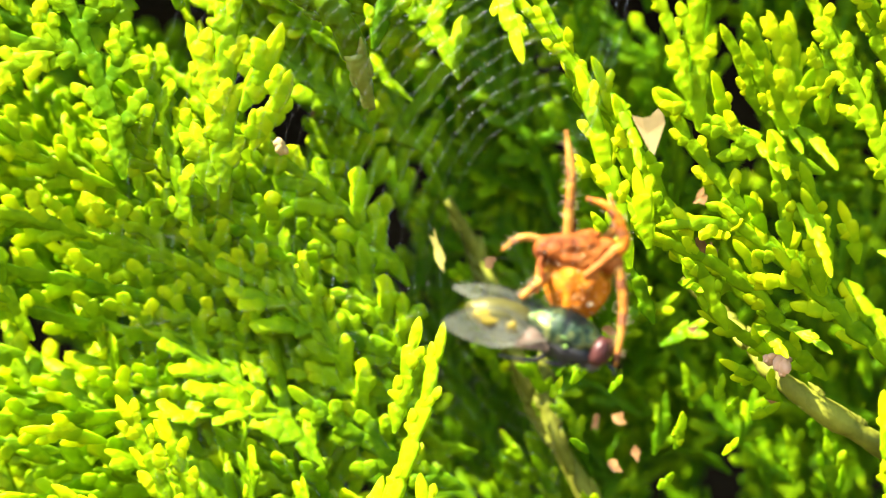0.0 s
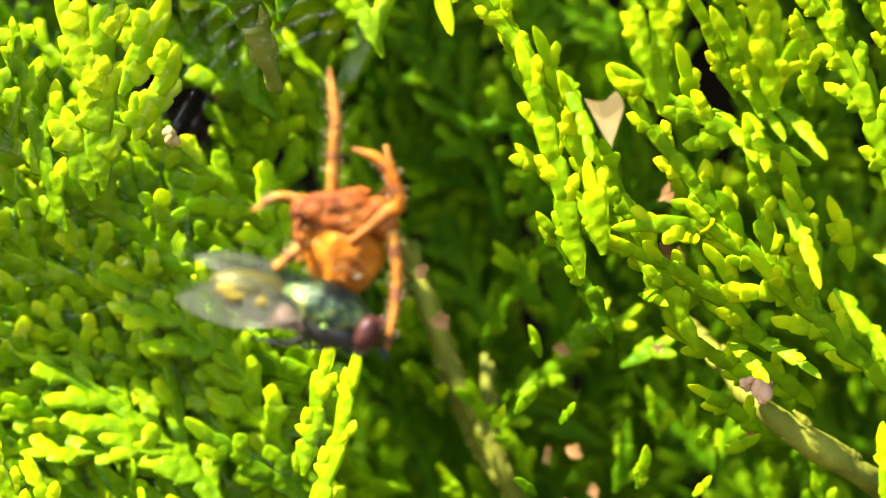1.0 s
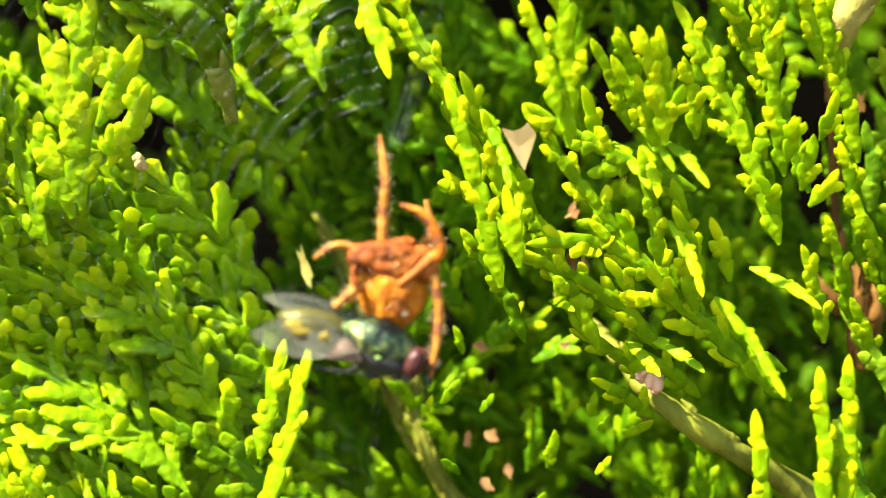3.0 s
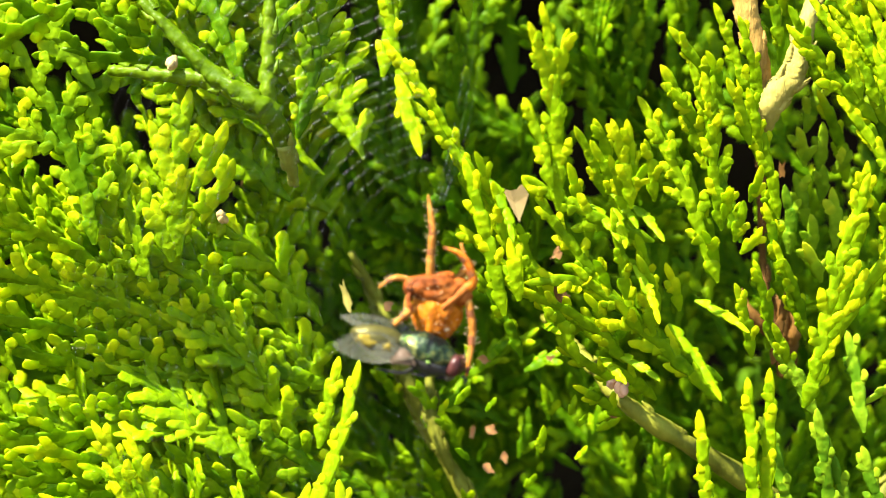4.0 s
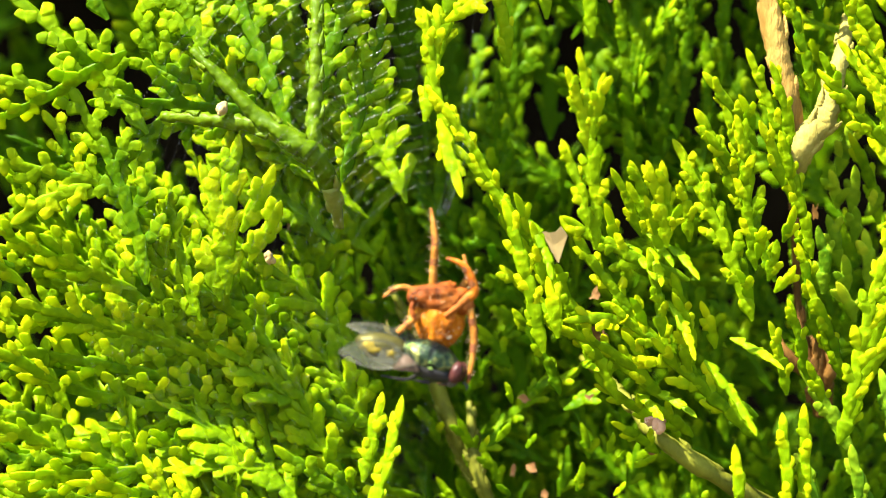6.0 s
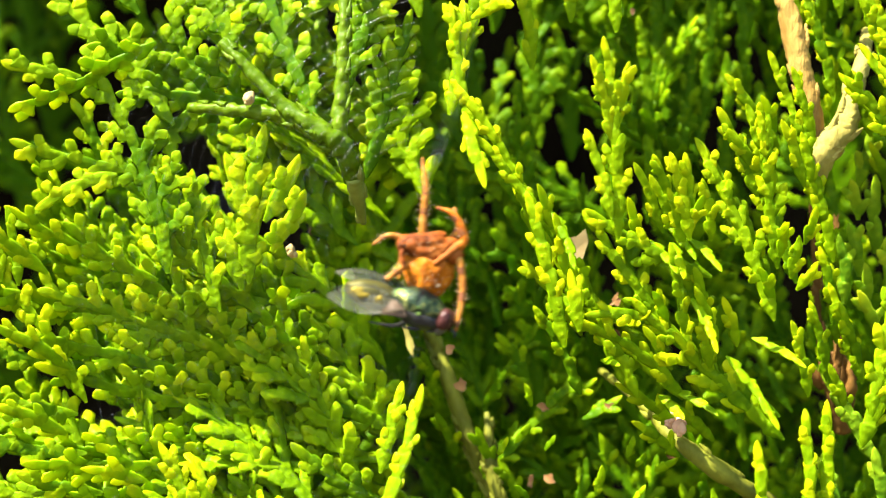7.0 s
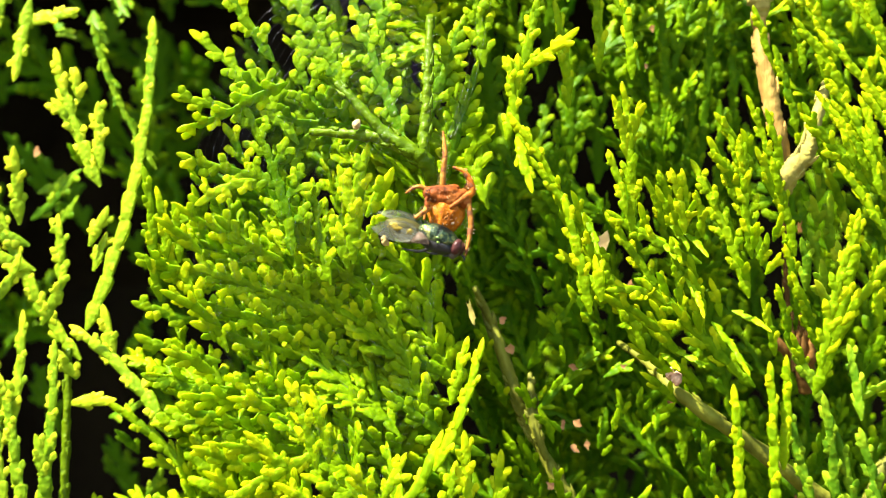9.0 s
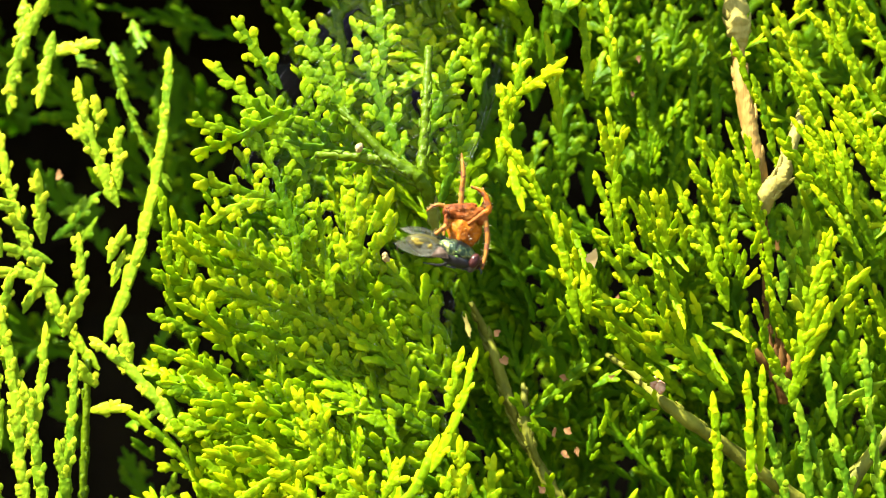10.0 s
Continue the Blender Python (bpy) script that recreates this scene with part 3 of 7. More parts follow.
spray((-54.3, 8.0, -28.7), (-57.6, 6.0, -12.1), 2.08, 10, 0.03, (0.36, 0.84), gap=2.6, sub=False, width=1.3, angle=30, lobe=0.3, relief=1.4, scale=1.0, label='yellow-green upright shoots at the edge of the opening', **COOL)
spray((-59.5, 8.0, -12.0), (-61.8, 6.0, -4.3), 1.6, 10, 0.03, (0.36, 0.84), gap=2.6, sub=False, width=1.3, angle=30, lobe=0.3, relief=1.4, scale=1.0, label='yellow-green upright shoots at the edge of the opening', **COOL)
spray((-51.5, 8.0, -27.3), (-53.1, 6.0, -18.5), 1.76, 10, 0.03, (0.36, 0.84), gap=2.6, sub=False, width=1.3, angle=30, lobe=0.3, relief=1.4, scale=1.0, label='yellow-green upright shoots at the edge of the opening', **COOL)
spray((-58.7, 9.0, -30.8), (-61.8, 7.0, -20.0), 2.4, 10, 0.03, (0.34, 0.84), gap=2.6, sub=False, width=1.3, angle=30, lobe=0.3, relief=1.4, scale=1.0, label='yellow-green upright shoots at the edge of the opening', mat=LEAF_COOL)
spray((-58.1, 9.0, -15.8), (-60.4, 7.0, -6.8), 2.08, 10, 0.03, (0.34, 0.84), gap=2.6, sub=False, width=1.3, angle=30, lobe=0.3, relief=1.4, scale=1.0, label='yellow-green upright shoots at the edge of the opening', mat=LEAF_COOL)
spray((-63.5, 9.0, -16.0), (-64.4, 7.0, -7.0), 2.4, 10, 0.03, (0.34, 0.84), gap=2.6, sub=False, width=1.3, angle=30, lobe=0.3, relief=1.4, scale=1.0, label='yellow-green upright shoots at the edge of the opening', mat=LEAF_COOL)
spray((-62.7, 9.0, -6.6), (-60.5, 7.0, 1.3), 1.92, 10, 0.03, (0.34, 0.84), gap=2.6, sub=False, width=1.3, angle=30, lobe=0.3, relief=1.4, scale=1.0, label='yellow-green upright shoots at the edge of the opening', mat=LEAF_COOL)
spray((-59.3, 9.0, -3.7), (-56.7, 7.0, 1.4), 1.6, 10, 0.03, (0.34, 0.84), gap=2.6, sub=False, width=1.3, angle=30, lobe=0.3, relief=1.4, scale=1.0, label='yellow-green upright shoots at the edge of the opening', mat=LEAF_COOL)
spray((-54.3, 9.0, -6.3), (-51.6, 7.0, -0.4), 1.6, 10, 0.03, (0.34, 0.84), gap=2.6, sub=False, width=1.3, angle=30, lobe=0.3, relief=1.4, scale=1.0, label='yellow-green upright shoots at the edge of the opening', mat=LEAF_COOL)
spray((-62.6, 9.0, 3.0), (-65.5, 7.0, 10.7), 2.08, 10, 0.03, (0.34, 0.84), gap=2.6, sub=False, width=1.3, angle=30, lobe=0.3, relief=1.4, scale=1.0, label='yellow-green upright shoots at the edge of the opening', mat=LEAF_COOL)
spray((-60.9, 13.0, 37.9), (-64.3, 12.0, 22.3), 2.0, 10, 0.08, (0.36, 0.86), gap=3, sub=False, lobe=0.3, relief=1.4, scale=1.0, width=1.5, **COOL)
spray((-60.1, 13.0, 32.8), (-61.0, 12.0, 22.4), 1.5, 10, 0, (0.36, 0.86), gap=3, sub=False, lobe=0.3, relief=1.4, scale=1.0, width=1.5, **COOL)
spray((-60.3, 13.0, 29.8), (-53.8, 12.0, 31.5), 1.8, 0, 0, (0.52, 0.98), gap=3, sub=False, lobe=0.3, relief=1.4, scale=1.0, width=1.5, **COOL)
spray((-64.6, 14.0, 37.5), (-64.1, 13.0, 29.7), 1.6, 0, 0, (0.36, 0.86), gap=3, sub=False, lobe=0.3, relief=1.4, scale=1.0, width=1.5, **COOL)
# young below zero paints the opening's shade into these leaves
spray((-63.6, 60.0, 13.6), (-69.8, 54.0, 23.2), 4.42, 15, 0.04, (-0.15, 0.15), gap=2.8, width=1.5, label='green spray coloured dim for shade in the dark opening', mat=LEAF_COOL)
spray((-69.3, 60.0, 18.6), (-75.2, 54.0, 26.5), 4.16, 15, 0.04, (-0.15, 0.15), gap=2.8, width=1.5, label='green spray coloured dim for shade in the dark opening', mat=LEAF_COOL)
spray((-59.3, 60.0, 24.2), (-63.7, 54.0, 31.3), 3.38, 15, 0.04, (-0.15, 0.15), gap=2.8, width=1.5, label='green spray coloured dim for shade in the dark opening', mat=LEAF_COOL)
spray((-77.5, 60.0, 32.6), (-81.1, 54.0, 43.1), 4.42, 15, 0.04, (-0.15, 0.15), gap=2.8, width=1.5, label='green spray coloured dim for shade in the dark opening', mat=LEAF_COOL)
spray((-64.1, 60.0, 40.2), (-59.9, 54.0, 48.2), 3.9, 15, 0.04, (-0.15, 0.15), gap=2.8, width=1.5, label='green spray coloured dim for shade in the dark opening', mat=LEAF_COOL)
spray((-54.7, 60.0, 8.7), (-59.8, 54.0, 15.0), 3.9, 15, 0.04, (-0.15, 0.15), gap=2.8, width=1.5, label='green spray coloured dim for shade in the dark opening', mat=LEAF_COOL)
spray((-57.1, 60.0, -3.4), (-50.6, 54.0, 4.4), 3.12, 15, 0.04, (-0.15, 0.15), gap=2.8, width=1.5, label='green spray coloured dim for shade in the dark opening', mat=LEAF_COOL)
spray((-75.7, 60.0, 13.1), (-78.2, 54.0, 22.1), 3.9, 15, 0.04, (-0.15, 0.15), gap=2.8, width=1.5, label='green spray coloured dim for shade in the dark opening', mat=LEAF_COOL)
spray((-66.7, 60.0, 29.3), (-70.9, 54.0, 35.4), 3.12, 15, 0.04, (-0.15, 0.15), gap=2.8, width=1.5, label='green spray coloured dim for shade in the dark opening', mat=LEAF_COOL)
spray((-54.2, 60.0, 36.9), (-56.3, 54.0, 45.6), 3.38, 15, 0.04, (-0.15, 0.15), gap=2.8, width=1.5, label='green spray coloured dim for shade in the dark opening', mat=LEAF_COOL)
spray((-54.4, 20.0, 32.3), (-45.3, 20.0, 14.6), 1.0, 40, 0.05, (0.15, 0.4), gap=5, sub=False, width=1.0, **COOL)
# reduced young makes these sprigs look only half lit
spray((-61.5, 27.0, 12.4), (-55.4, 24.0, 14.9), 1.8, 15, 0.05, (0.1, 0.5), gap=3.2, width=1.25, sub=False, label='green sprig toned half-lit inside the dark opening', mat=LEAF_COOL)
spray((-62.0, 27.0, 9.0), (-56.4, 24.0, 13.8), 1.8, 15, 0.05, (0.1, 0.5), gap=3.2, width=1.25, sub=False, label='green sprig toned half-lit inside the dark opening', mat=LEAF_COOL)
spray((-56.2, 27.0, 16.0), (-57.4, 24.0, 18.1), 1.6, 15, 0.05, (0.1, 0.5), gap=3.2, width=1.25, sub=False, label='green sprig toned half-lit inside the dark opening', mat=LEAF_COOL)
spray((-58.9, 27.0, 8.4), (-55.5, 24.0, 11.6), 1.4, 15, 0.05, (0.1, 0.5), gap=3.2, width=1.25, sub=False, label='green sprig toned half-lit inside the dark opening', mat=LEAF_COOL)
spray((-54.0, 27.0, 39.5), (-51.0, 24.0, 34.6), 1.6, 15, 0.05, (0.1, 0.5), gap=3.2, width=1.25, sub=False, label='green sprig toned half-lit inside the dark opening', mat=LEAF_COOL)
spray((-51.6, 27.0, 38.0), (-51.9, 24.0, 33.8), 1.2, 15, 0.05, (0.1, 0.5), gap=3.2, width=1.25, sub=False, label='green sprig toned half-lit inside the dark opening', mat=LEAF_COOL)
spray((-56.4, 27.0, 36.2), (-53.4, 24.0, 31.0), 1.2, 15, 0.05, (0.1, 0.5), gap=3.2, width=1.25, sub=False, label='green sprig toned half-lit inside the dark opening', mat=LEAF_COOL)
spray((-61.2, 27.0, 34.5), (-57.5, 24.0, 31.7), 1.4, 15, 0.05, (0.1, 0.5), gap=3.2, width=1.25, sub=False, label='green sprig toned half-lit inside the dark opening', mat=LEAF_COOL)
spray((-45.8, 27.0, -7.5), (-46.9, 24.0, -3.6), 1.4, 15, 0.05, (0.1, 0.5), gap=3.2, width=1.25, sub=False, label='green sprig toned half-lit inside the dark opening', mat=LEAF_COOL)
spray((-46.4, 27.0, -19.1), (-48.8, 24.0, -16.6), 1.6, 15, 0.05, (0.1, 0.5), gap=3.2, width=1.25, sub=False, label='green sprig toned half-lit inside the dark opening', mat=LEAF_COOL)
spray((-50.3, 27.0, -14.9), (-45.5, 24.0, -12.9), 1.4, 15, 0.05, (0.1, 0.5), gap=3.2, width=1.25, sub=False, label='green sprig toned half-lit inside the dark opening', mat=LEAF_COOL)
spray((-45.2, 27.0, -24.7), (-42.8, 24.0, -20.6), 1.6, 15, 0.05, (0.1, 0.5), gap=3.2, width=1.25, sub=False, label='green sprig toned half-lit inside the dark opening', mat=LEAF_COOL)
# more deep sprays with shade painted in as a dark leaf tone
spray((-53.8, 66.0, 15.2), (-56.7, 60.0, 24.3), 4.5, 15, 0.04, (-0.1, 0.2), gap=2.8, width=1.6, label='green spray coloured dim for shade in the dark opening', mat=LEAF_COOL)
spray((-57.7, 66.0, 31.2), (-53.6, 60.0, 40.5), 4.5, 15, 0.04, (-0.1, 0.2), gap=2.8, width=1.6, label='green spray coloured dim for shade in the dark opening', mat=LEAF_COOL)
spray((-74.7, 66.0, 41.8), (-77.3, 60.0, 49.0), 4.5, 15, 0.04, (-0.1, 0.2), gap=2.8, width=1.6, label='green spray coloured dim for shade in the dark opening', mat=LEAF_COOL)
spray((-52.8, 66.0, -9.3), (-56.4, 60.0, -1.6), 4.5, 15, 0.04, (-0.1, 0.2), gap=2.8, width=1.6, label='green spray coloured dim for shade in the dark opening', mat=LEAF_COOL)
spray((-55.1, 66.0, -24.6), (-58.7, 60.0, -15.1), 4.8, 15, 0.04, (-0.1, 0.2), gap=2.8, width=1.6, label='green spray coloured dim for shade in the dark opening', mat=LEAF_COOL)
spray((-67.0, 66.0, -14.9), (-69.7, 60.0, -5.5), 4.8, 15, 0.04, (-0.1, 0.2), gap=2.8, width=1.6, label='green spray coloured dim for shade in the dark opening', mat=LEAF_COOL)
spray((-55.3, 66.0, 47.9), (-56.5, 60.0, 55.1), 4.5, 15, 0.04, (-0.1, 0.2), gap=2.8, width=1.6, label='green spray coloured dim for shade in the dark opening', mat=LEAF_COOL)

# ---- the large spray ----
BIG = "broad flat spray of mid-green scale leaves with yellow-green ends"
LEAFY = dict(width=1.0, gap=3.3, angle=47, flat=0.35, stem=1.5, bare=0.03, sub=0.6, shortest=2.4, thick=0.16, lobe=0.34, scale=1.05, relief=1.25, label=BIG)
LOBED = dict(width=1.08, gap=2.5, angle=50, flat=0.4, stem=1.15, bare=0.04, sub=False, shortest=1.8, thick=0.17, lobe=0.34, scale=1.0, relief=1.35, label="flat lobed branchlet with rounded yellow-green ends")
# low first tones paint the shaded faces, high second ones the sunlit ends
spray((-14.3, 10.5, -6.0), (-27.3, 3.0, 4.5), 5.4, 13, 0.05, (0.30, 0.68), **LEAFY)
spray((-25.9, 3.0, 1.5), (-32.8, 1.0, 18.2), 5.1, 11, 0.07, (0.12, 0.7), **LEAFY)
spray((-29.6, 2.0, 9.7), (-38.8, 1.0, 11.9), 2.8, 18, -0.03, (0.18, 0.86), **LOBED)
spray((-31.3, 2.0, 10.8), (-34.0, 1.0, 15.4), 2.1, 18, 0.02, (0.2, 0.86), **LOBED)
spray((-30.2, 2.0, 9.5), (-36.5, 1.5, 6.4), 2.2, 18, 0.05, (0.38, 0.90), **LOBED)
spray((-27.3, 1.0, 20.2), (-38.7, 0.0, 14.0), 2.4, 33, -0.03, (0.25, 0.9), **LOBED)
spray((-33.4, 1.5, 17.3), (-39.7, 0.5, 18.3), 2.2, 18, -0.03, (0.25, 0.92), **LOBED)
spray((-29.5, 2.0, 19.6), (-33.0, 1.0, 19.7), 2.2, 18, 0, (0.2, 0.85), **LOBED)
spray((-15.5, 4.0, 15.0), (-30.8, 3.0, 16.3), 5.6, 21, 0.03, (0.06, 0.5), **LEAFY)
spray((-22.7, 4.5, 15.3), (-27.0, 3.0, 23.9), 3.8, 18, -0.03, (0.06, 0.55), **LOBED)
spray((-27.8, 4.0, 15.9), (-31.2, 3.0, 22.3), 3.5, 18, 0.03, (0.1, 0.65), **LOBED)
spray((-24.5, 4.0, 15.7), (-29.5, 3.5, 10.2), 3.2, 18, -0.05, (0.05, 0.5), **LOBED)
spray((-21.7, 4.0, -1.4), (-24.1, 2.0, 9.9), 3.4, 26, -0.03, (0.30, 0.72), **LOBED)
spray((-23.6, 4.5, 2.3), (-26.9, 2.5, 6.5), 2.5, 18, 0.04, (0.32, 0.76), **LOBED)
spray((-22.4, 3.5, 4.0), (-21.9, 2.5, 6.7), 2.0, 18, 0, (0.32, 0.76), **LOBED)
spray((-13.8, 10.5, -6.5), (-34.4, 3.0, 5.4), 5.4, 31, -0.04, (0.32, 0.78), **LEAFY)
spray((-27.0, 4.5, 1.1), (-39.2, 2.0, 6.6), 3.0, 23, -0.03, (0.44, 0.98), **LOBED)
spray((-14.3, 11.0, -7.4), (-36.6, 4.0, 0.0), 5.6, 16, 0.03, (0.32, 0.80), **LEAFY)
spray((-12.9, 11.5, -8.5), (-41.1, 4.0, -0.1), 5.6, 33, 0.06, (0.34, 0.86), **LEAFY)
spray((-16.7, 11.5, -8.8), (-37.2, 4.0, -4.0), 4.7, 15, 0.03, (0.34, 0.86), **LEAFY)
spray((-12.8, 12.0, -10.2), (-36.8, 5.0, -6.0), 5.1, 29, -0.03, (0.34, 0.86), **LEAFY)
spray((-14.6, 12.0, -12.9), (-41.0, 5.0, -11.6), 4.7, 31, -0.04, (0.36, 0.91), **LEAFY)
spray((-20.2, 10.5, -12.6), (-36.8, 3.5, -13.9), 4.5, 17, -0.04, (0.38, 0.96), **LEAFY)
spray((-20.0, 11.5, -18.0), (-34.3, 4.0, -19.1), 4.5, 21, -0.04, (0.38, 0.94), **LEAFY)
spray((-32.7, 6.0, -8.9), (-41.0, 4.0, 2.3), 3.0, 23, 0.05, (0.40, 0.94), **LOBED)
spray((-26.0, 3.0, 13.7), (-38.4, 2.0, 25.8), 3.8, -5, 0.05, (0.21, 0.82), width=1.25, gap=3.2, angle=42, flat=0.35, thick=0.18, lobe=0.28, label=BIG)
spray((-29.2, 3.0, 23.1), (-35.6, 2.0, 31.6), 3.2, 0, 0, (0.26, 0.82), width=1.25, gap=3.2, angle=42, flat=0.35, thick=0.18, lobe=0.28, label=BIG)
spray((-21.1, 4.0, 19.6), (-29.9, 4.0, 33.2), 4.6, 10, 0.05, (0.16, 0.70), width=1.25, gap=3.2, angle=42, flat=0.35, thick=0.18, lobe=0.28, label=BIG)
spray((-14.2, 3.0, 13.4), (-21.8, 4.0, 32.7), 4.2, 15, 0, (0.16, 0.75), width=1.25, gap=3.2, angle=42, flat=0.35, thick=0.18, lobe=0.28, label=BIG)
spray((-17.4, 4.0, 25.2), (-18.6, 4.0, 35.6), 4.2, 0, 0, (0.16, 0.75), width=1.25, gap=3.2, angle=42, flat=0.35, thick=0.18, lobe=0.28, label=BIG)
spray((-12.4, 4.0, 16.4), (-8.3, 4.0, 29.6), 4.2, -10, 0, (0.15, 0.8), gap=1.9)
spray((-10.2, 5.0, 10.0), (-6.8, 5.0, 24.4), 4.0, -15, 0, (0.15, 0.7), gap=1.9)
SUNNY = dict(gap=3.2, sub=False, width=1.6, angle=38, shortest=1.9, stem=1.15, flat=0.6, thick=0.26, lobe=0.24, relief=1.2, scale=0.9, label="bright yellow-green forked shoot in full sun")
spray((-19.2, 2.5, 0.7), (-18.1, 0.5, 13.4), 2.2, -15, -0.03, (0.52, 0.95), **SUNNY)
spray((-18.1, 1.5, 5.7), (-15.3, 0.5, 11.0), 1.7, -15, 0.03, (0.52, 0.95), **SUNNY)
spray((-19.3, 1.5, 5.4), (-21.3, 0.5, 11.1), 1.7, -15, 0.02, (0.52, 0.95), **SUNNY)
spray((-17.4, 2.0, 3.3), (-14.8, 0.5, 8.2), 1.5, -15, 0.02, (0.52, 0.95), **SUNNY)
spray((-19.8, 2.5, 0.2), (-21.1, 1.5, 5.1), 1.5, -15, 0.0, (0.52, 0.95), **SUNNY)
# lower tiers, their half shade put into a darker leaf tone
spray((-9.1, 11.0, -6.3), (-23.2, 8.0, 2.4), 4.0, 38, -0.05, (0.14, 0.66), width=1.2, gap=2.9, flat=0.4, thick=0.18, lobe=0.3, sub=0.3, label='tiered green spray toned for half shade')
spray((-7.6, 11.0, -10.2), (-21.6, 8.0, -3.9), 4.0, 8, -0.05, (0.14, 0.66), width=1.2, gap=2.9, flat=0.4, thick=0.18, lobe=0.3, sub=0.3, label='tiered green spray toned for half shade')
spray((-4.6, 11.0, -18.7), (-15.9, 8.0, -11.9), 3.6, 8, -0.05, (0.14, 0.66), width=1.2, gap=2.9, flat=0.4, thick=0.18, lobe=0.3, sub=0.3, label='tiered green spray toned for half shade')
spray((-7.1, 11.0, -22.7), (-21.0, 8.0, -14.7), 4.0, 38, -0.05, (0.14, 0.66), width=1.2, gap=2.9, flat=0.4, thick=0.18, lobe=0.3, sub=0.3, label='tiered green spray toned for half shade')
spray((-16.4, 11.0, -6.6), (-29.1, 8.0, 0.2), 3.8, 38, -0.05, (0.14, 0.66), width=1.2, gap=2.9, flat=0.4, thick=0.18, lobe=0.3, sub=0.3, label='tiered green spray toned for half shade')
spray((-11.5, 11.0, -26.1), (-23.9, 8.0, -20.7), 4.0, 8, -0.05, (0.14, 0.66), width=1.2, gap=2.9, flat=0.4, thick=0.18, lobe=0.3, sub=0.3, label='tiered green spray toned for half shade')
spray((-25.6, 11.0, -9.6), (-35.9, 8.0, 1.3), 3.2, 8, -0.05, (0.14, 0.66), width=1.2, gap=2.9, flat=0.4, thick=0.18, lobe=0.3, sub=0.3, label='tiered green spray toned for half shade')
spray((-21.9, 11.0, -4.1), (-31.5, 8.0, 6.9), 3.2, 38, -0.05, (0.14, 0.66), width=1.2, gap=2.9, flat=0.4, thick=0.18, lobe=0.3, sub=0.3, label='tiered green spray toned for half shade')
# yellow-ended shoots low on the large spray
spray((-22.0, 3.0, -21.3), (-25.6, 1.0, -12.1), 2.6, 20, 0.04, (0.45, 1.1), gap=2.1, sub=False, label='cluster of yellow-ended shoots in sun')
spray((-20.8, 3.0, -20.6), (-22.9, 1.0, -13.1), 2.0, 20, 0.04, (0.45, 1.1), gap=2.1, sub=False, label='cluster of yellow-ended shoots in sun')
spray((-25.2, 3.0, -20.8), (-32.0, 1.0, -19.1), 2.2, 20, 0.04, (0.45, 1.1), gap=2.1, sub=False, label='cluster of yellow-ended shoots in sun')
spray((-23.8, 3.0, -23.3), (-29.6, 1.0, -17.7), 2.4, 20, 0.04, (0.45, 1.1), gap=2.1, sub=False, label='cluster of yellow-ended shoots in sun')
spray((-21.5, 3.0, -19.4), (-33.3, 1.0, -27.2), 1.8, 20, 0.04, (0.45, 1.1), gap=2.1, sub=False, label='cluster of yellow-ended shoots in sun')
spray((-26.8, 3.0, -15.2), (-31.7, 1.0, -14.3), 2.2, 20, 0.04, (0.45, 1.1), gap=2.1, sub=False, label='cluster of yellow-ended shoots in sun')
spray((-29.0, 3.0, -21.6), (-35.1, 1.0, -19.5), 2.2, 20, 0.04, (0.45, 1.1), gap=2.1, sub=False, label='cluster of yellow-ended shoots in sun')
spray((-29.4, 3.0, -24.8), (-33.7, 1.0, -22.0), 2.4, 20, 0.04, (0.45, 1.1), gap=2.1, sub=False, label='cluster of yellow-ended shoots in sun')
spray((-21.1, 3.0, -26.3), (-26.1, 1.0, -22.9), 2.8, 20, 0.04, (0.45, 1.1), gap=2.1, sub=False, label='cluster of yellow-ended shoots in sun')
spray((-14.8, 3.0, -26.0), (-18.7, 1.0, -20.7), 3.0, 20, 0.04, (0.45, 1.1), gap=2.1, sub=False, label='cluster of yellow-ended shoots in sun')
spray((-33.5, 3.0, -11.6), (-39.0, 1.0, -9.5), 2.2, 20, 0.04, (0.45, 1.1), gap=2.1, sub=False, label='cluster of yellow-ended shoots in sun')
spray((-33.2, 3.0, -6.4), (-39.5, 1.0, -3.1), 2.2, 20, 0.04, (0.45, 1.1), gap=2.1, sub=False, label='cluster of yellow-ended shoots in sun')
spray((-35.7, 3.0, 1.3), (-40.7, 1.0, 4.7), 2.0, 20, 0.04, (0.45, 1.1), gap=2.1, sub=False, label='cluster of yellow-ended shoots in sun')

# left rim of the large spray
spray((-34.1, 7.0, -1.8), (-43.3, 5.0, 1.5), 2.4, 5, -0.05, (0.2, 0.85), width=1.15, gap=3.0, angle=42, flat=0.4, thick=0.18, lobe=0.3, sub=0.3, label='lobed green spray at the rim of the large spray')
spray((-33.2, 7.0, -5.8), (-43.3, 5.0, -3.9), 2.4, 5, -0.05, (0.2, 0.85), width=1.15, gap=3.0, angle=42, flat=0.4, thick=0.18, lobe=0.3, sub=0.3, label='lobed green spray at the rim of the large spray')
spray((-33.6, 7.0, -9.8), (-42.7, 5.0, -7.5), 2.4, 5, -0.05, (0.2, 0.85), width=1.15, gap=3.0, angle=42, flat=0.4, thick=0.18, lobe=0.3, sub=0.3, label='lobed green spray at the rim of the large spray')
spray((-32.7, 7.0, -13.0), (-41.7, 5.0, -11.7), 2.2, 5, -0.05, (0.2, 0.85), width=1.15, gap=3.0, angle=42, flat=0.4, thick=0.18, lobe=0.3, sub=0.3, label='lobed green spray at the rim of the large spray')
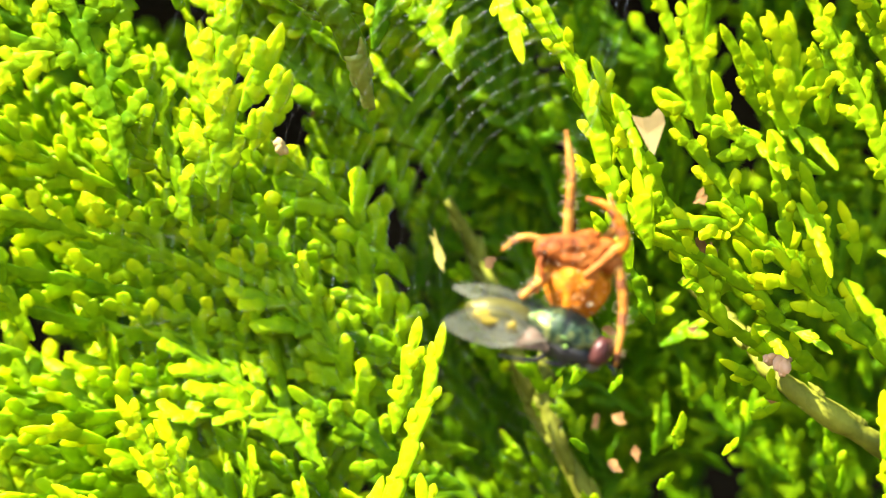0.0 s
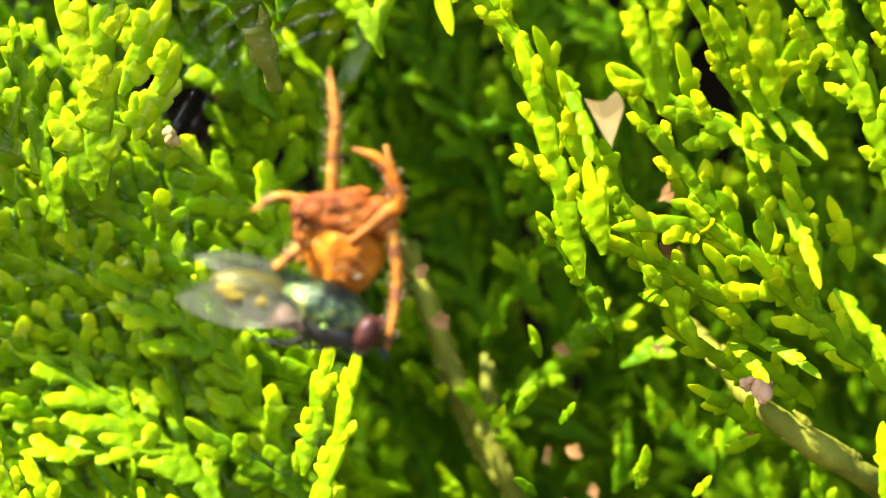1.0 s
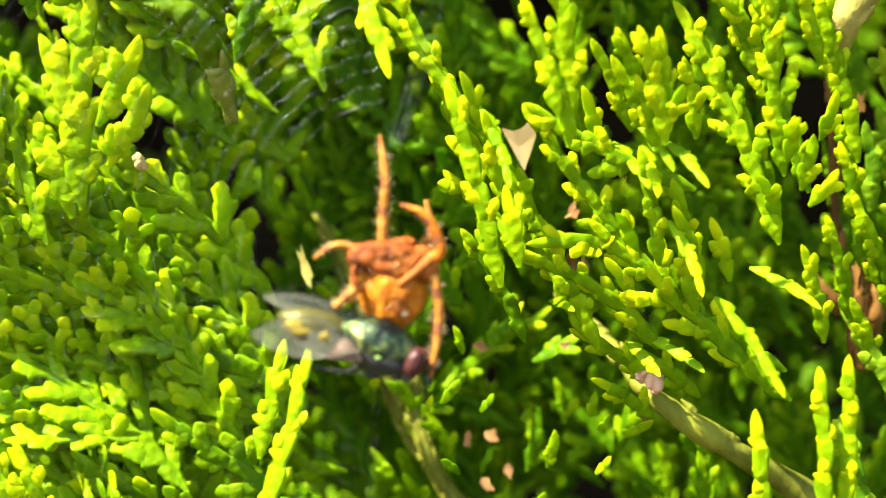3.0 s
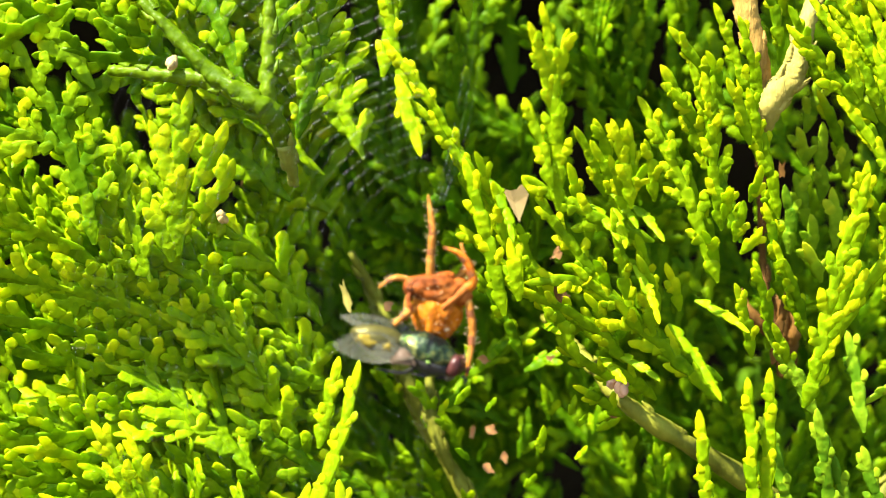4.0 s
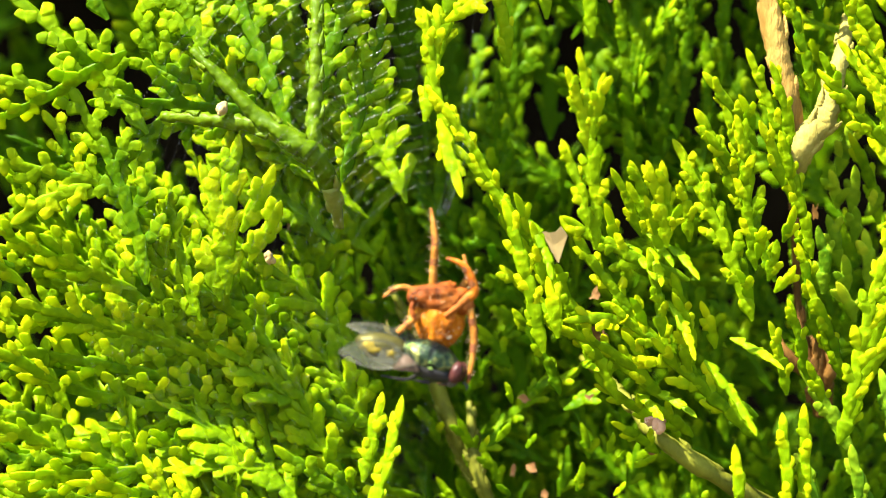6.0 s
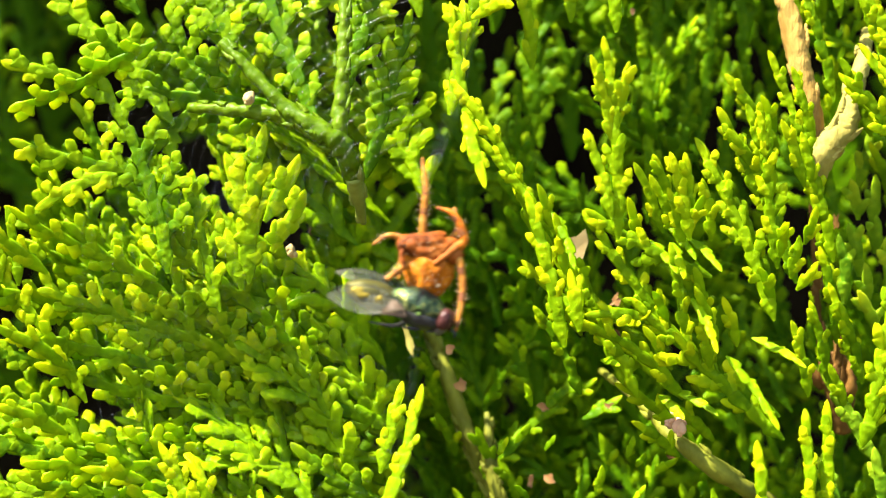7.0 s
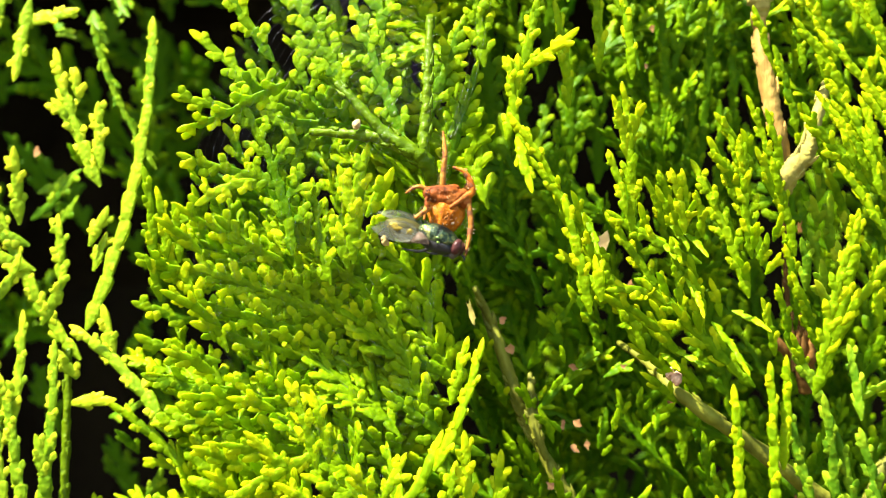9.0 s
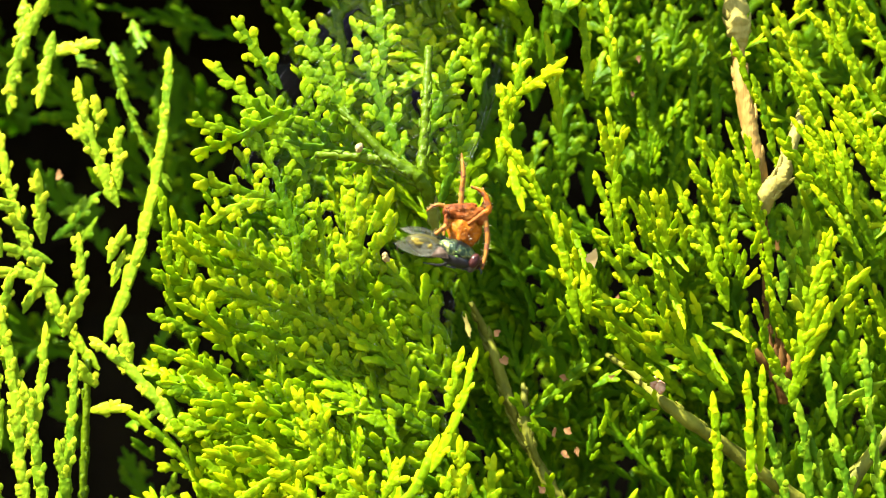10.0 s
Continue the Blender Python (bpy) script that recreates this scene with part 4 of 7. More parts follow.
spray((-31.2, 7.0, -16.2), (-37.8, 5.0, -14.8), 2.2, 5, -0.05, (0.2, 0.85), width=1.15, gap=3.0, angle=42, flat=0.4, thick=0.18, lobe=0.3, sub=0.3, label='lobed green spray at the rim of the large spray')
spray((-36.5, 7.0, 2.8), (-42.9, 5.0, 4.8), 2.0, 5, -0.05, (0.2, 0.85), width=1.15, gap=3.0, angle=42, flat=0.4, thick=0.18, lobe=0.3, sub=0.3, label='lobed green spray at the rim of the large spray')
spray((-41.2, 4.0, 0.7), (-42.6, 2.0, 10.5), 0.9, 5, 0.03, (0.35, 0.9), width=1.0, gap=4.4, angle=24, sub=False, label='slim upright shoot at the rim of the large spray')
spray((-39.7, 4.0, 0.7), (-41.0, 2.0, 8.4), 1.0, 5, 0.03, (0.35, 0.9), width=1.0, gap=4.4, angle=24, sub=False, label='slim upright shoot at the rim of the large spray')
spray((-38.3, 4.0, 0.4), (-39.1, 2.0, 6.6), 1.1, 5, 0.03, (0.35, 0.9), width=1.0, gap=4.4, angle=24, sub=False, label='slim upright shoot at the rim of the large spray')
spray((-40.0, 4.0, -3.9), (-41.6, 2.0, 0.9), 1.1, 5, 0.03, (0.35, 0.9), width=1.0, gap=4.4, angle=24, sub=False, label='slim upright shoot at the rim of the large spray')

# ---- middle ----
spray((-9.6, 1.0, -21.0), (-5.1, -1.0, -7.3), 1.2, 20, 0.04, (0.5, 1.0), gap=3.6, sub=False, width=1.2, angle=28, lobe=0.28, relief=1.4, scale=1.0, label="bright yellow-green upright shoot in front of shade")
spray((-8.2, 1.0, -14.1), (-6.6, 0.0, -6.9), 0.9, 20, 0, (0.45, 1.0), gap=3.6, sub=False, width=1.05, angle=28, lobe=0.28, relief=1.4, scale=1.0)
spray((-13.5, 2.0, -26.0), (-8.9, 1.0, -16.9), 1.6, 0, 0.05, (0.5, 1.0), gap=3.2, sub=False, width=1.2, angle=30, lobe=0.28, relief=1.4, scale=1.0)
spray((-5.8, 3.0, -25.6), (-6.7, 2.0, -16.6), 2.2, 0, 0, (0.6, 1.1), gap=2.4, sub=False)
spray((-2.9, 3.0, -26.1), (-2.8, 2.0, -18.4), 2.4, 0, 0, (0.5, 1.05), gap=2.4, sub=False)
spray((-15.0, 4.0, -24.1), (-12.6, 3.0, -19.1), 2.2, 0, 0, (0.5, 1.05), gap=2.4, sub=False)
# old-leaf tone used here as shade, since little blocks the sun
spray((0.2, 29.0, -11.3), (-1.5, 26.0, 7.9), 4.5, 8, 0.04, (0.0, 0.35), gap=2.8, width=1.5, label='deep green spray toned for the shade between brighter sprays')
spray((3.9, 28.0, -1.1), (0.5, 25.0, 11.4), 4.0, 8, 0.04, (0.0, 0.35), gap=2.8, width=1.5, label='deep green spray toned for the shade between brighter sprays')
spray((-3.3, 27.0, -1.5), (-5.2, 24.0, 9.5), 3.6, 8, 0.04, (0.0, 0.35), gap=2.8, width=1.5, label='deep green spray toned for the shade between brighter sprays')
spray((4.8, 27.0, -11.3), (3.7, 24.0, 1.1), 4.0, 8, 0.04, (0.0, 0.35), gap=2.8, width=1.5, label='deep green spray toned for the shade between brighter sprays')
spray((3.3, 26.0, 15.5), (3.5, 23.0, 32.0), 4.2, 8, 0.04, (0.0, 0.35), gap=2.8, width=1.5, label='deep green spray toned for the shade between brighter sprays')
spray((-1.1, 25.0, 17.3), (-4.4, 22.0, 29.9), 3.6, 8, 0.04, (0.0, 0.35), gap=2.8, width=1.5, label='deep green spray toned for the shade between brighter sprays')
spray((7.7, 27.0, 15.9), (5.8, 24.0, 28.6), 3.4, 8, 0.04, (0.0, 0.35), gap=2.8, width=1.5, label='deep green spray toned for the shade between brighter sprays')
spray((-0.0, 25.0, 27.9), (1.3, 22.0, 41.5), 4.0, 8, 0.04, (0.0, 0.35), gap=2.8, width=1.5, label='deep green spray toned for the shade between brighter sprays')
spray((-5.5, 21.0, 19.1), (-7.4, 18.0, 33.0), 3.6, 8, 0.04, (0.0, 0.35), gap=2.8, width=1.5, label='deep green spray toned for the shade between brighter sprays')
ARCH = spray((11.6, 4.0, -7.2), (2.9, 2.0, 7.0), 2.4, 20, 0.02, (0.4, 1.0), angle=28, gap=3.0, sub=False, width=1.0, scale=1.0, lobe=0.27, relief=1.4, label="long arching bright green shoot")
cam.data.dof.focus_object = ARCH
spray((3.8, 2.0, 5.4), (-3.1, 0.0, 16.8), 2.2, 20, 0.06, (0.4, 1.0), angle=28, gap=3.0, sub=False, width=1.0, scale=1.0, lobe=0.27, relief=1.4, label="long arching bright green shoot")
spray((-1.1, 1.0, 11.2), (-3.5, -1.0, 23.3), 1.8, 20, -0.02, (0.4, 1.0), angle=28, gap=3.0, sub=False, width=1.0, scale=1.0, lobe=0.27, relief=1.4, label="long arching bright green shoot")
spray((-2.2, 0.0, 14.6), (-0.4, -1.0, 8.2), 0.9, 10, 0, (0.5, 1.05), gap=3.4, sub=False)
spray((-3.4, 1.0, 14.5), (-2.5, -1.0, 23.5), 1.3, 20, 0.03, (0.5, 1.05), gap=3.0, sub=False)
spray((6.1, 2.0, -3.9), (2.8, 0.0, 8.2), 1.6, 10, 0.02, (0.45, 1.0), gap=3.0, sub=False)
spray((7.2, 1.0, -2.7), (6.4, 0.0, 2.2), 1.2, 10, 0, (0.5, 1.05), gap=2.6, sub=False)
spray((-1.8, 1.0, 22.6), (3.9, -3.0, 25.9), 2.0, 0, 0.04, (0.55, 1.1), gap=2.4, sub=False, label="yellow-green shoot reaching out of the hedge")
spray((-2.3, 2.0, 19.5), (-0.4, 0.0, 30.5), 2.4, 0, 0, (0.3, 0.9), gap=2.4, sub=False)
spray((-6.1, 4.0, 23.4), (-7.8, 4.0, 33.8), 3.4, 0, 0, (0.2, 0.85), gap=2.2)
# these two and the sprigs below carry the low zone's shade as colour
spray((-0.3, 20.0, -8.1), (4.9, 16.0, -0.2), 2.0, 15, 0, (0.1, 0.5), gap=3.0, width=0.9, sub=False)
spray((1.2, 20.0, -11.5), (9.7, 16.0, -5.5), 2.0, 15, 0, (0.1, 0.5), gap=3.0, width=0.9, sub=False)

spray((-2.1, 18.0, -24.1), (-3.3, 17.0, -18.8), 1.6, 20, 0.04, (0.1, 0.55), gap=2.6, width=1.0, sub=False, label='small green sprig low in the hedge, toned for shade')
spray((1.2, 17.0, -12.6), (3.8, 16.0, -9.9), 1.4, 20, 0.04, (0.1, 0.55), gap=2.6, width=1.0, sub=False, label='small green sprig low in the hedge, toned for shade')
spray((3.0, 18.0, -16.5), (1.2, 17.0, -12.6), 1.4, 20, 0.04, (0.1, 0.55), gap=2.6, width=1.0, sub=False, label='small green sprig low in the hedge, toned for shade')
spray((8.1, 18.0, -16.9), (8.9, 17.0, -12.3), 1.5, 20, 0.04, (0.1, 0.55), gap=2.6, width=1.0, sub=False, label='small green sprig low in the hedge, toned for shade')
spray((10.7, 17.0, -13.5), (9.9, 16.0, -10.3), 1.4, 20, 0.04, (0.1, 0.55), gap=2.6, width=1.0, sub=False, label='small green sprig low in the hedge, toned for shade')
spray((11.5, 16.0, -24.3), (14.0, 15.0, -20.9), 1.6, 20, 0.04, (0.1, 0.55), gap=2.6, width=1.0, sub=False, label='small green sprig low in the hedge, toned for shade')
spray((14.2, 18.0, -16.0), (15.0, 17.0, -12.0), 1.4, 20, 0.04, (0.1, 0.55), gap=2.6, width=1.0, sub=False, label='small green sprig low in the hedge, toned for shade')
spray((17.8, 17.0, -18.6), (17.0, 16.0, -14.4), 1.3, 20, 0.04, (0.1, 0.55), gap=2.6, width=1.0, sub=False, label='small green sprig low in the hedge, toned for shade')
spray((5.1, 16.0, -8.4), (7.7, 15.0, -5.1), 1.4, 20, 0.04, (0.1, 0.55), gap=2.6, width=1.0, sub=False, label='small green sprig low in the hedge, toned for shade')
spray((3.7, 17.0, -5.6), (0.8, 16.0, -1.7), 1.5, 20, 0.04, (0.1, 0.55), gap=2.6, width=1.0, sub=False, label='small green sprig low in the hedge, toned for shade')
spray((8.4, 15.0, -9.1), (11.7, 14.0, -7.1), 1.4, 20, 0.04, (0.1, 0.55), gap=2.6, width=1.0, sub=False, label='small green sprig low in the hedge, toned for shade')
spray((19.8, 14.0, -18.8), (19.3, 13.0, -14.9), 1.0, 20, 0.04, (0.1, 0.55), gap=2.6, width=1.0, sub=False, label='small green sprig low in the hedge, toned for shade')
spray((4.9, 18.0, -24.5), (6.8, 17.0, -21.1), 1.4, 20, 0.04, (0.1, 0.55), gap=2.6, width=1.0, sub=False, label='small green sprig low in the hedge, toned for shade')
spray((-0.6, 19.0, -19.2), (-2.8, 18.0, -15.3), 1.4, 20, 0.04, (0.1, 0.55), gap=2.6, width=1.0, sub=False, label='small green sprig low in the hedge, toned for shade')
spray((21.9, 15.0, -22.6), (20.5, 14.0, -19.4), 1.2, 20, 0.04, (0.1, 0.55), gap=2.6, width=1.0, sub=False, label='small green sprig low in the hedge, toned for shade')

spray((-4.4, 19.0, -8.4), (-5.8, 16.0, -3.4), 1.2, 10, 0.03, (0.2, 0.6), gap=3.0, width=1.0, sub=False, label='small green sprig beside the fibrous stem')
spray((-2.6, 19.0, -12.5), (-4.4, 16.0, -8.8), 1.2, 10, 0.03, (0.2, 0.6), gap=3.0, width=1.0, sub=False, label='small green sprig beside the fibrous stem')
spray((0.9, 19.0, -15.1), (-0.9, 16.0, -10.0), 1.3, 10, 0.03, (0.2, 0.6), gap=3.0, width=1.0, sub=False, label='small green sprig beside the fibrous stem')
spray((1.5, 19.0, -21.2), (-0.4, 16.0, -16.8), 1.3, 10, 0.03, (0.2, 0.6), gap=3.0, width=1.0, sub=False, label='small green sprig beside the fibrous stem')
spray((4.3, 19.0, -23.8), (3.1, 16.0, -19.3), 1.2, 10, 0.03, (0.2, 0.6), gap=3.0, width=1.0, sub=False, label='small green sprig beside the fibrous stem')

# ---- bright fan ----
FAN = "bright green fan of slender shoots with yellow-green ends"
BLADE = dict(width=0.90, scale=1.0, lobe=0.27, relief=1.4, angle=27, gap=3.1, sub=False, shortest=1.5, stem=1.2)
spray((9.9, -2.0, 4.2), (8.4, -6.0, 19.2), 2.6, 12, 0.03, (0.5, 0.98), label="tall bright upright shoot with yellow-green ends", **BLADE)
spray((9.5, -4.0, 12.5), (10.4, -6.0, 17.4), 1.0, 0, 0, (0.5, 1.0), **BLADE)
spray((9.4, -3.0, 5.7), (7.2, -4.0, 12.5), 1.7, 0, 0.03, (0.45, 0.98), **BLADE)
spray((9.3, -4.0, 11.6), (7.4, -6.0, 17.8), 1.4, 0, 0.03, (0.5, 1.0), **BLADE)
# long slanting axes
SLANT = dict(width=0.95, scale=1.0, lobe=0.27, relief=1.4, angle=40, gap=2.7, sub=False, shortest=1.6, stem=1.25, label=FAN)
spray((23.7, 4.0, -10.8), (7.6, 1.0, 6.8), 3.4, 8, -0.04, (0.35, 0.95), **SLANT)
spray((15.7, 5.0, -7.0), (2.7, 3.0, 3.1), 2.2, 8, -0.03, (0.3, 0.85), **SLANT)
spray((13.6, 3.0, -1.1), (7.6, 1.5, -1.3), 1.3, 8, 0.02, (0.4, 0.95), **SLANT)
spray((23.4, 4.0, -9.0), (11.4, 2.0, 0.1), 2.2, 8, -0.03, (0.3, 0.85), **SLANT)
spray((17.7, 2.0, 1.9), (7.5, 0.0, 6.9), 2.6, 8, -0.03, (0.4, 0.98), **SLANT)
spray((23.0, 4.0, -1.3), (16.4, 2.0, 13.1), 2.6, 8, 0.03, (0.3, 0.9), **SLANT)
spray((25.0, 5.0, 1.9), (18.5, 3.0, 15.6), 2.2, 8, 0.03, (0.3, 0.9), **SLANT)
spray((30.2, 2.0, -8.9), (34.0, 0.0, 7.1), 2.6, 8, -0.03, (0.45, 1.0), **SLANT)
spray((35.3, 3.0, 11.3), (28.2, 1.0, 18.3), 2.2, 8, 0.0, (0.4, 0.95), **SLANT)
spray((36.8, 3.0, 13.6), (30.9, 1.0, 22.3), 2.4, 8, 0.0, (0.4, 0.95), **SLANT)
spray((12.1, 4.0, -7.7), (-0.9, 0.0, 12.2), 2.6, 8, 0.05, (0.35, 0.9), label=FAN, width=0.9, scale=1.0, lobe=0.27, relief=1.4, angle=26, gap=3.8, sub=False, shortest=1.5, stem=1.3)
spray((15.8, 5.0, -7.7), (7.4, 2.0, -2.1), 2.4, 8, 0.10, (0.35, 0.9), label=FAN, **BLADE)
spray((7.7, 7.0, -7.4), (3.7, 5.0, -0.4), 1.8, 8, 0.04, (0.2, 0.7), label=FAN, **BLADE)
spray((23.1, 5.0, 0.5), (16.5, 2.0, 13.0), 2.4, 8, 0.05, (0.25, 0.7), label=FAN, **BLADE)
spray((23.2, 3.0, 2.8), (21.8, -1.0, 14.5), 2.8, 8, -0.03, (0.4, 0.98), label=FAN, **BLADE)
spray((28.2, 6.0, 3.8), (22.3, 2.0, 20.4), 2.2, 8, 0.03, (0.35, 0.85), label=FAN, **BLADE)
# upright side shoots of the fan, and ends that hang over
spray((11.8, 2.0, 4.8), (10.8, 0.0, 7.9), 0.9, 10, 0.03, (0.4, 0.97), label=FAN, **BLADE)
spray((13.9, 2.0, 5.4), (11.3, 0.0, 10.7), 1.2, 10, 0.03, (0.4, 0.97), label=FAN, **BLADE)
spray((14.5, 1.0, 6.3), (12.7, -1.0, 11.2), 1.0, 10, 0.03, (0.4, 0.97), label=FAN, **BLADE)
spray((14.8, 1.0, 4.7), (12.5, -1.0, 9.6), 1.2, 10, 0.03, (0.4, 0.97), label=FAN, **BLADE)
spray((15.2, 0.0, 4.0), (13.8, -2.0, 8.4), 1.3, 10, 0.03, (0.4, 0.97), label=FAN, **BLADE)
spray((15.6, -1.0, 4.4), (13.8, -3.0, 11.0), 1.7, 10, 0.03, (0.4, 0.97), label=FAN, **BLADE)
spray((15.5, -1.0, 6.2), (15.0, -3.0, 11.0), 1.4, 10, 0.03, (0.4, 0.97), label=FAN, **BLADE)
spray((15.5, -1.0, 5.7), (16.4, -3.0, 7.7), 1.1, 10, 0.03, (0.4, 0.97), label=FAN, **BLADE)
spray((18.0, 4.0, 5.1), (17.0, 2.0, 9.9), 1.0, 10, 0.03, (0.4, 0.97), label=FAN, **BLADE)
spray((21.5, 3.0, 8.6), (18.0, 1.0, 15.5), 1.3, 10, 0.03, (0.4, 0.97), label=FAN, **BLADE)
spray((22.0, 3.0, 9.5), (18.9, 1.0, 13.8), 1.4, 10, 0.03, (0.4, 0.97), label=FAN, **BLADE)
spray((22.5, 2.0, 8.6), (20.2, 0.0, 15.6), 1.5, 10, 0.03, (0.4, 0.97), label=FAN, **BLADE)
spray((22.5, 1.0, 8.9), (20.9, -1.0, 14.8), 1.3, 10, 0.03, (0.4, 0.97), label=FAN, **BLADE)
spray((25.3, 3.0, 9.5), (23.2, 1.0, 14.6), 1.4, 10, 0.03, (0.4, 0.97), label=FAN, **BLADE)
spray((23.6, 5.0, 12.9), (18.9, 3.0, 18.7), 0.9, 10, 0.03, (0.4, 0.97), label=FAN, **BLADE)
spray((23.2, 4.0, 14.2), (21.7, 2.0, 16.8), 1.0, 10, 0.03, (0.4, 0.97), label=FAN, **BLADE)
spray((26.4, 5.0, 8.3), (25.1, 3.0, 14.0), 1.4, 10, 0.03, (0.4, 0.97), label=FAN, **BLADE)
spray((14.3, 2.0, -1.7), (12.8, 0.0, 0.5), 0.8, 10, 0.03, (0.4, 0.97), label=FAN, **BLADE)
spray((15.5, 2.0, -2.6), (14.2, 0.0, 4.3), 1.5, 10, 0.03, (0.4, 0.97), label=FAN, **BLADE)
spray((17.3, 2.0, -1.3), (16.1, 0.0, 2.5), 1.1, 10, 0.03, (0.4, 0.97), label=FAN, **BLADE)
spray((18.1, 2.0, -3.5), (16.1, 0.0, 0.9), 1.6, 10, 0.03, (0.4, 0.97), label=FAN, **BLADE)
spray((19.9, 3.0, -3.5), (18.5, 1.0, 0.3), 1.4, 10, 0.03, (0.4, 0.97), label=FAN, **BLADE)
spray((17.8, 3.0, -5.3), (16.6, 1.0, -1.7), 1.3, 10, 0.03, (0.4, 0.97), label=FAN, **BLADE)
spray((16.9, 3.0, -5.3), (14.5, 1.0, -2.6), 1.3, 10, 0.03, (0.4, 0.97), label=FAN, **BLADE)
spray((14.8, 4.0, -5.4), (12.3, 2.0, -2.1), 1.2, 10, 0.03, (0.4, 0.97), label=FAN, **BLADE)
spray((10.7, 4.0, -1.8), (12.9, 2.0, -0.9), 1.0, 10, 0.03, (0.4, 0.97), label=FAN, **BLADE)
spray((7.6, 5.0, -2.7), (5.4, 3.0, 0.5), 1.0, 10, 0.03, (0.4, 0.97), label=FAN, **BLADE)
spray((5.1, 1.0, 5.0), (3.7, -1.0, 8.7), 0.9, 10, 0.03, (0.4, 0.97), label=FAN, **BLADE)
spray((6.0, 1.0, 1.8), (5.0, -1.0, 6.4), 1.1, 10, 0.03, (0.4, 0.97), label=FAN, **BLADE)
spray((3.4, 3.0, 5.5), (1.5, 1.0, 10.9), 1.2, 10, 0.03, (0.4, 0.97), label=FAN, **BLADE)
spray((23.0, 4.0, 0.1), (21.4, 2.0, 2.8), 1.3, 10, 0.03, (0.4, 0.97), label=FAN, **BLADE)
spray((23.1, 2.0, 3.6), (23.2, 0.0, 6.2), 1.4, 10, 0.03, (0.4, 0.97), label=FAN, **BLADE)
spray((24.0, 2.0, 1.9), (24.3, 0.0, 5.1), 1.2, 10, 0.03, (0.4, 0.97), label=FAN, **BLADE)
spray((24.4, 2.0, 1.0), (25.7, 0.0, 3.1), 1.0, 10, 0.03, (0.4, 0.97), label=FAN, **BLADE)
spray((25.7, 5.0, 5.1), (26.2, 3.0, 8.0), 1.3, 10, 0.03, (0.4, 0.97), label=FAN, **BLADE)
spray((13.8, 1.0, 6.3), (16.0, -1.0, 2.9), 0.72, 10, -0.05, (0.36, 0.74), label='arched bright shoot with a yellow hanging end', width=0.8, lobe=0.3, relief=1.5, angle=14, gap=4.4, sub=False, shortest=1.2, stem=1.2)
spray((14.5, 1.0, 4.5), (15.1, -1.0, 1.4), 0.6, 10, -0.05, (0.36, 0.74), label='arched bright shoot with a yellow hanging end', width=0.8, lobe=0.3, relief=1.5, angle=14, gap=4.4, sub=False, shortest=1.2, stem=1.2)
spray((15.7, 0.0, 4.7), (17.9, -2.0, 1.9), 0.78, 10, -0.05, (0.36, 0.74), label='arched bright shoot with a yellow hanging end', width=0.8, lobe=0.3, relief=1.5, angle=14, gap=4.4, sub=False, shortest=1.2, stem=1.2)
spray((12.8, 2.0, 4.8), (14.9, 0.0, 1.8), 0.72, 10, -0.05, (0.36, 0.74), label='arched bright shoot with a yellow hanging end', width=0.8, lobe=0.3, relief=1.5, angle=14, gap=4.4, sub=False, shortest=1.2, stem=1.2)
spray((4.9, 0.0, 6.7), (6.6, -2.0, 1.9), 0.66, 10, -0.05, (0.36, 0.74), label='arched bright shoot with a yellow hanging end', width=0.8, lobe=0.3, relief=1.5, angle=14, gap=4.4, sub=False, shortest=1.2, stem=1.2)
spray((18.7, 1.0, -4.4), (22.4, -1.0, -10.1), 0.78, 10, -0.05, (0.36, 0.74), label='arched bright shoot with a yellow hanging end', width=0.8, lobe=0.3, relief=1.5, angle=14, gap=4.4, sub=False, shortest=1.2, stem=1.2)
spray((21.2, 4.0, -2.7), (25.1, 2.0, -5.1), 0.78, 10, -0.05, (0.36, 0.74), label='arched bright shoot with a yellow hanging end', width=0.8, lobe=0.3, relief=1.5, angle=14, gap=4.4, sub=False, shortest=1.2, stem=1.2)
spray((15.1, 5.0, -7.0), (18.3, 3.0, -9.0), 0.72, 10, -0.05, (0.36, 0.74), label='arched bright shoot with a yellow hanging end', width=0.8, lobe=0.3, relief=1.5, angle=14, gap=4.4, sub=False, shortest=1.2, stem=1.2)
spray((13.9, 6.0, -7.3), (15.8, 4.0, -9.3), 0.6, 10, -0.05, (0.36, 0.74), label='arched bright shoot with a yellow hanging end', width=0.8, lobe=0.3, relief=1.5, angle=14, gap=4.4, sub=False, shortest=1.2, stem=1.2)
spray((16.0, 1.0, 0.1), (17.7, -1.0, -4.3), 0.78, 10, -0.05, (0.36, 0.74), label='arched bright shoot with a yellow hanging end', width=0.8, lobe=0.3, relief=1.5, angle=14, gap=4.4, sub=False, shortest=1.2, stem=1.2)
spray((9.1, 4.0, -4.7), (10.5, 2.0, -5.3), 0.54, 10, -0.05, (0.36, 0.74), label='arched bright shoot with a yellow hanging end', width=0.8, lobe=0.3, relief=1.5, angle=14, gap=4.4, sub=False, shortest=1.2, stem=1.2)
spray((22.9, 1.0, 5.0), (23.3, -1.0, 6.0), 0.72, 10, -0.05, (0.36, 0.74), label='arched bright shoot with a yellow hanging end', width=0.8, lobe=0.3, relief=1.5, angle=14, gap=4.4, sub=False, shortest=1.2, stem=1.2)
# slanting sprays in front of the tan branch
spray((36.2, 4.0, 8.7), (28.2, 3.0, 18.9), 1.7, 8, 0.03, (0.4, 0.98), label='slanting sunny spray beside the tan branch', width=0.9, angle=22, gap=3.0, sub=False, shortest=1.5, stem=1.25)
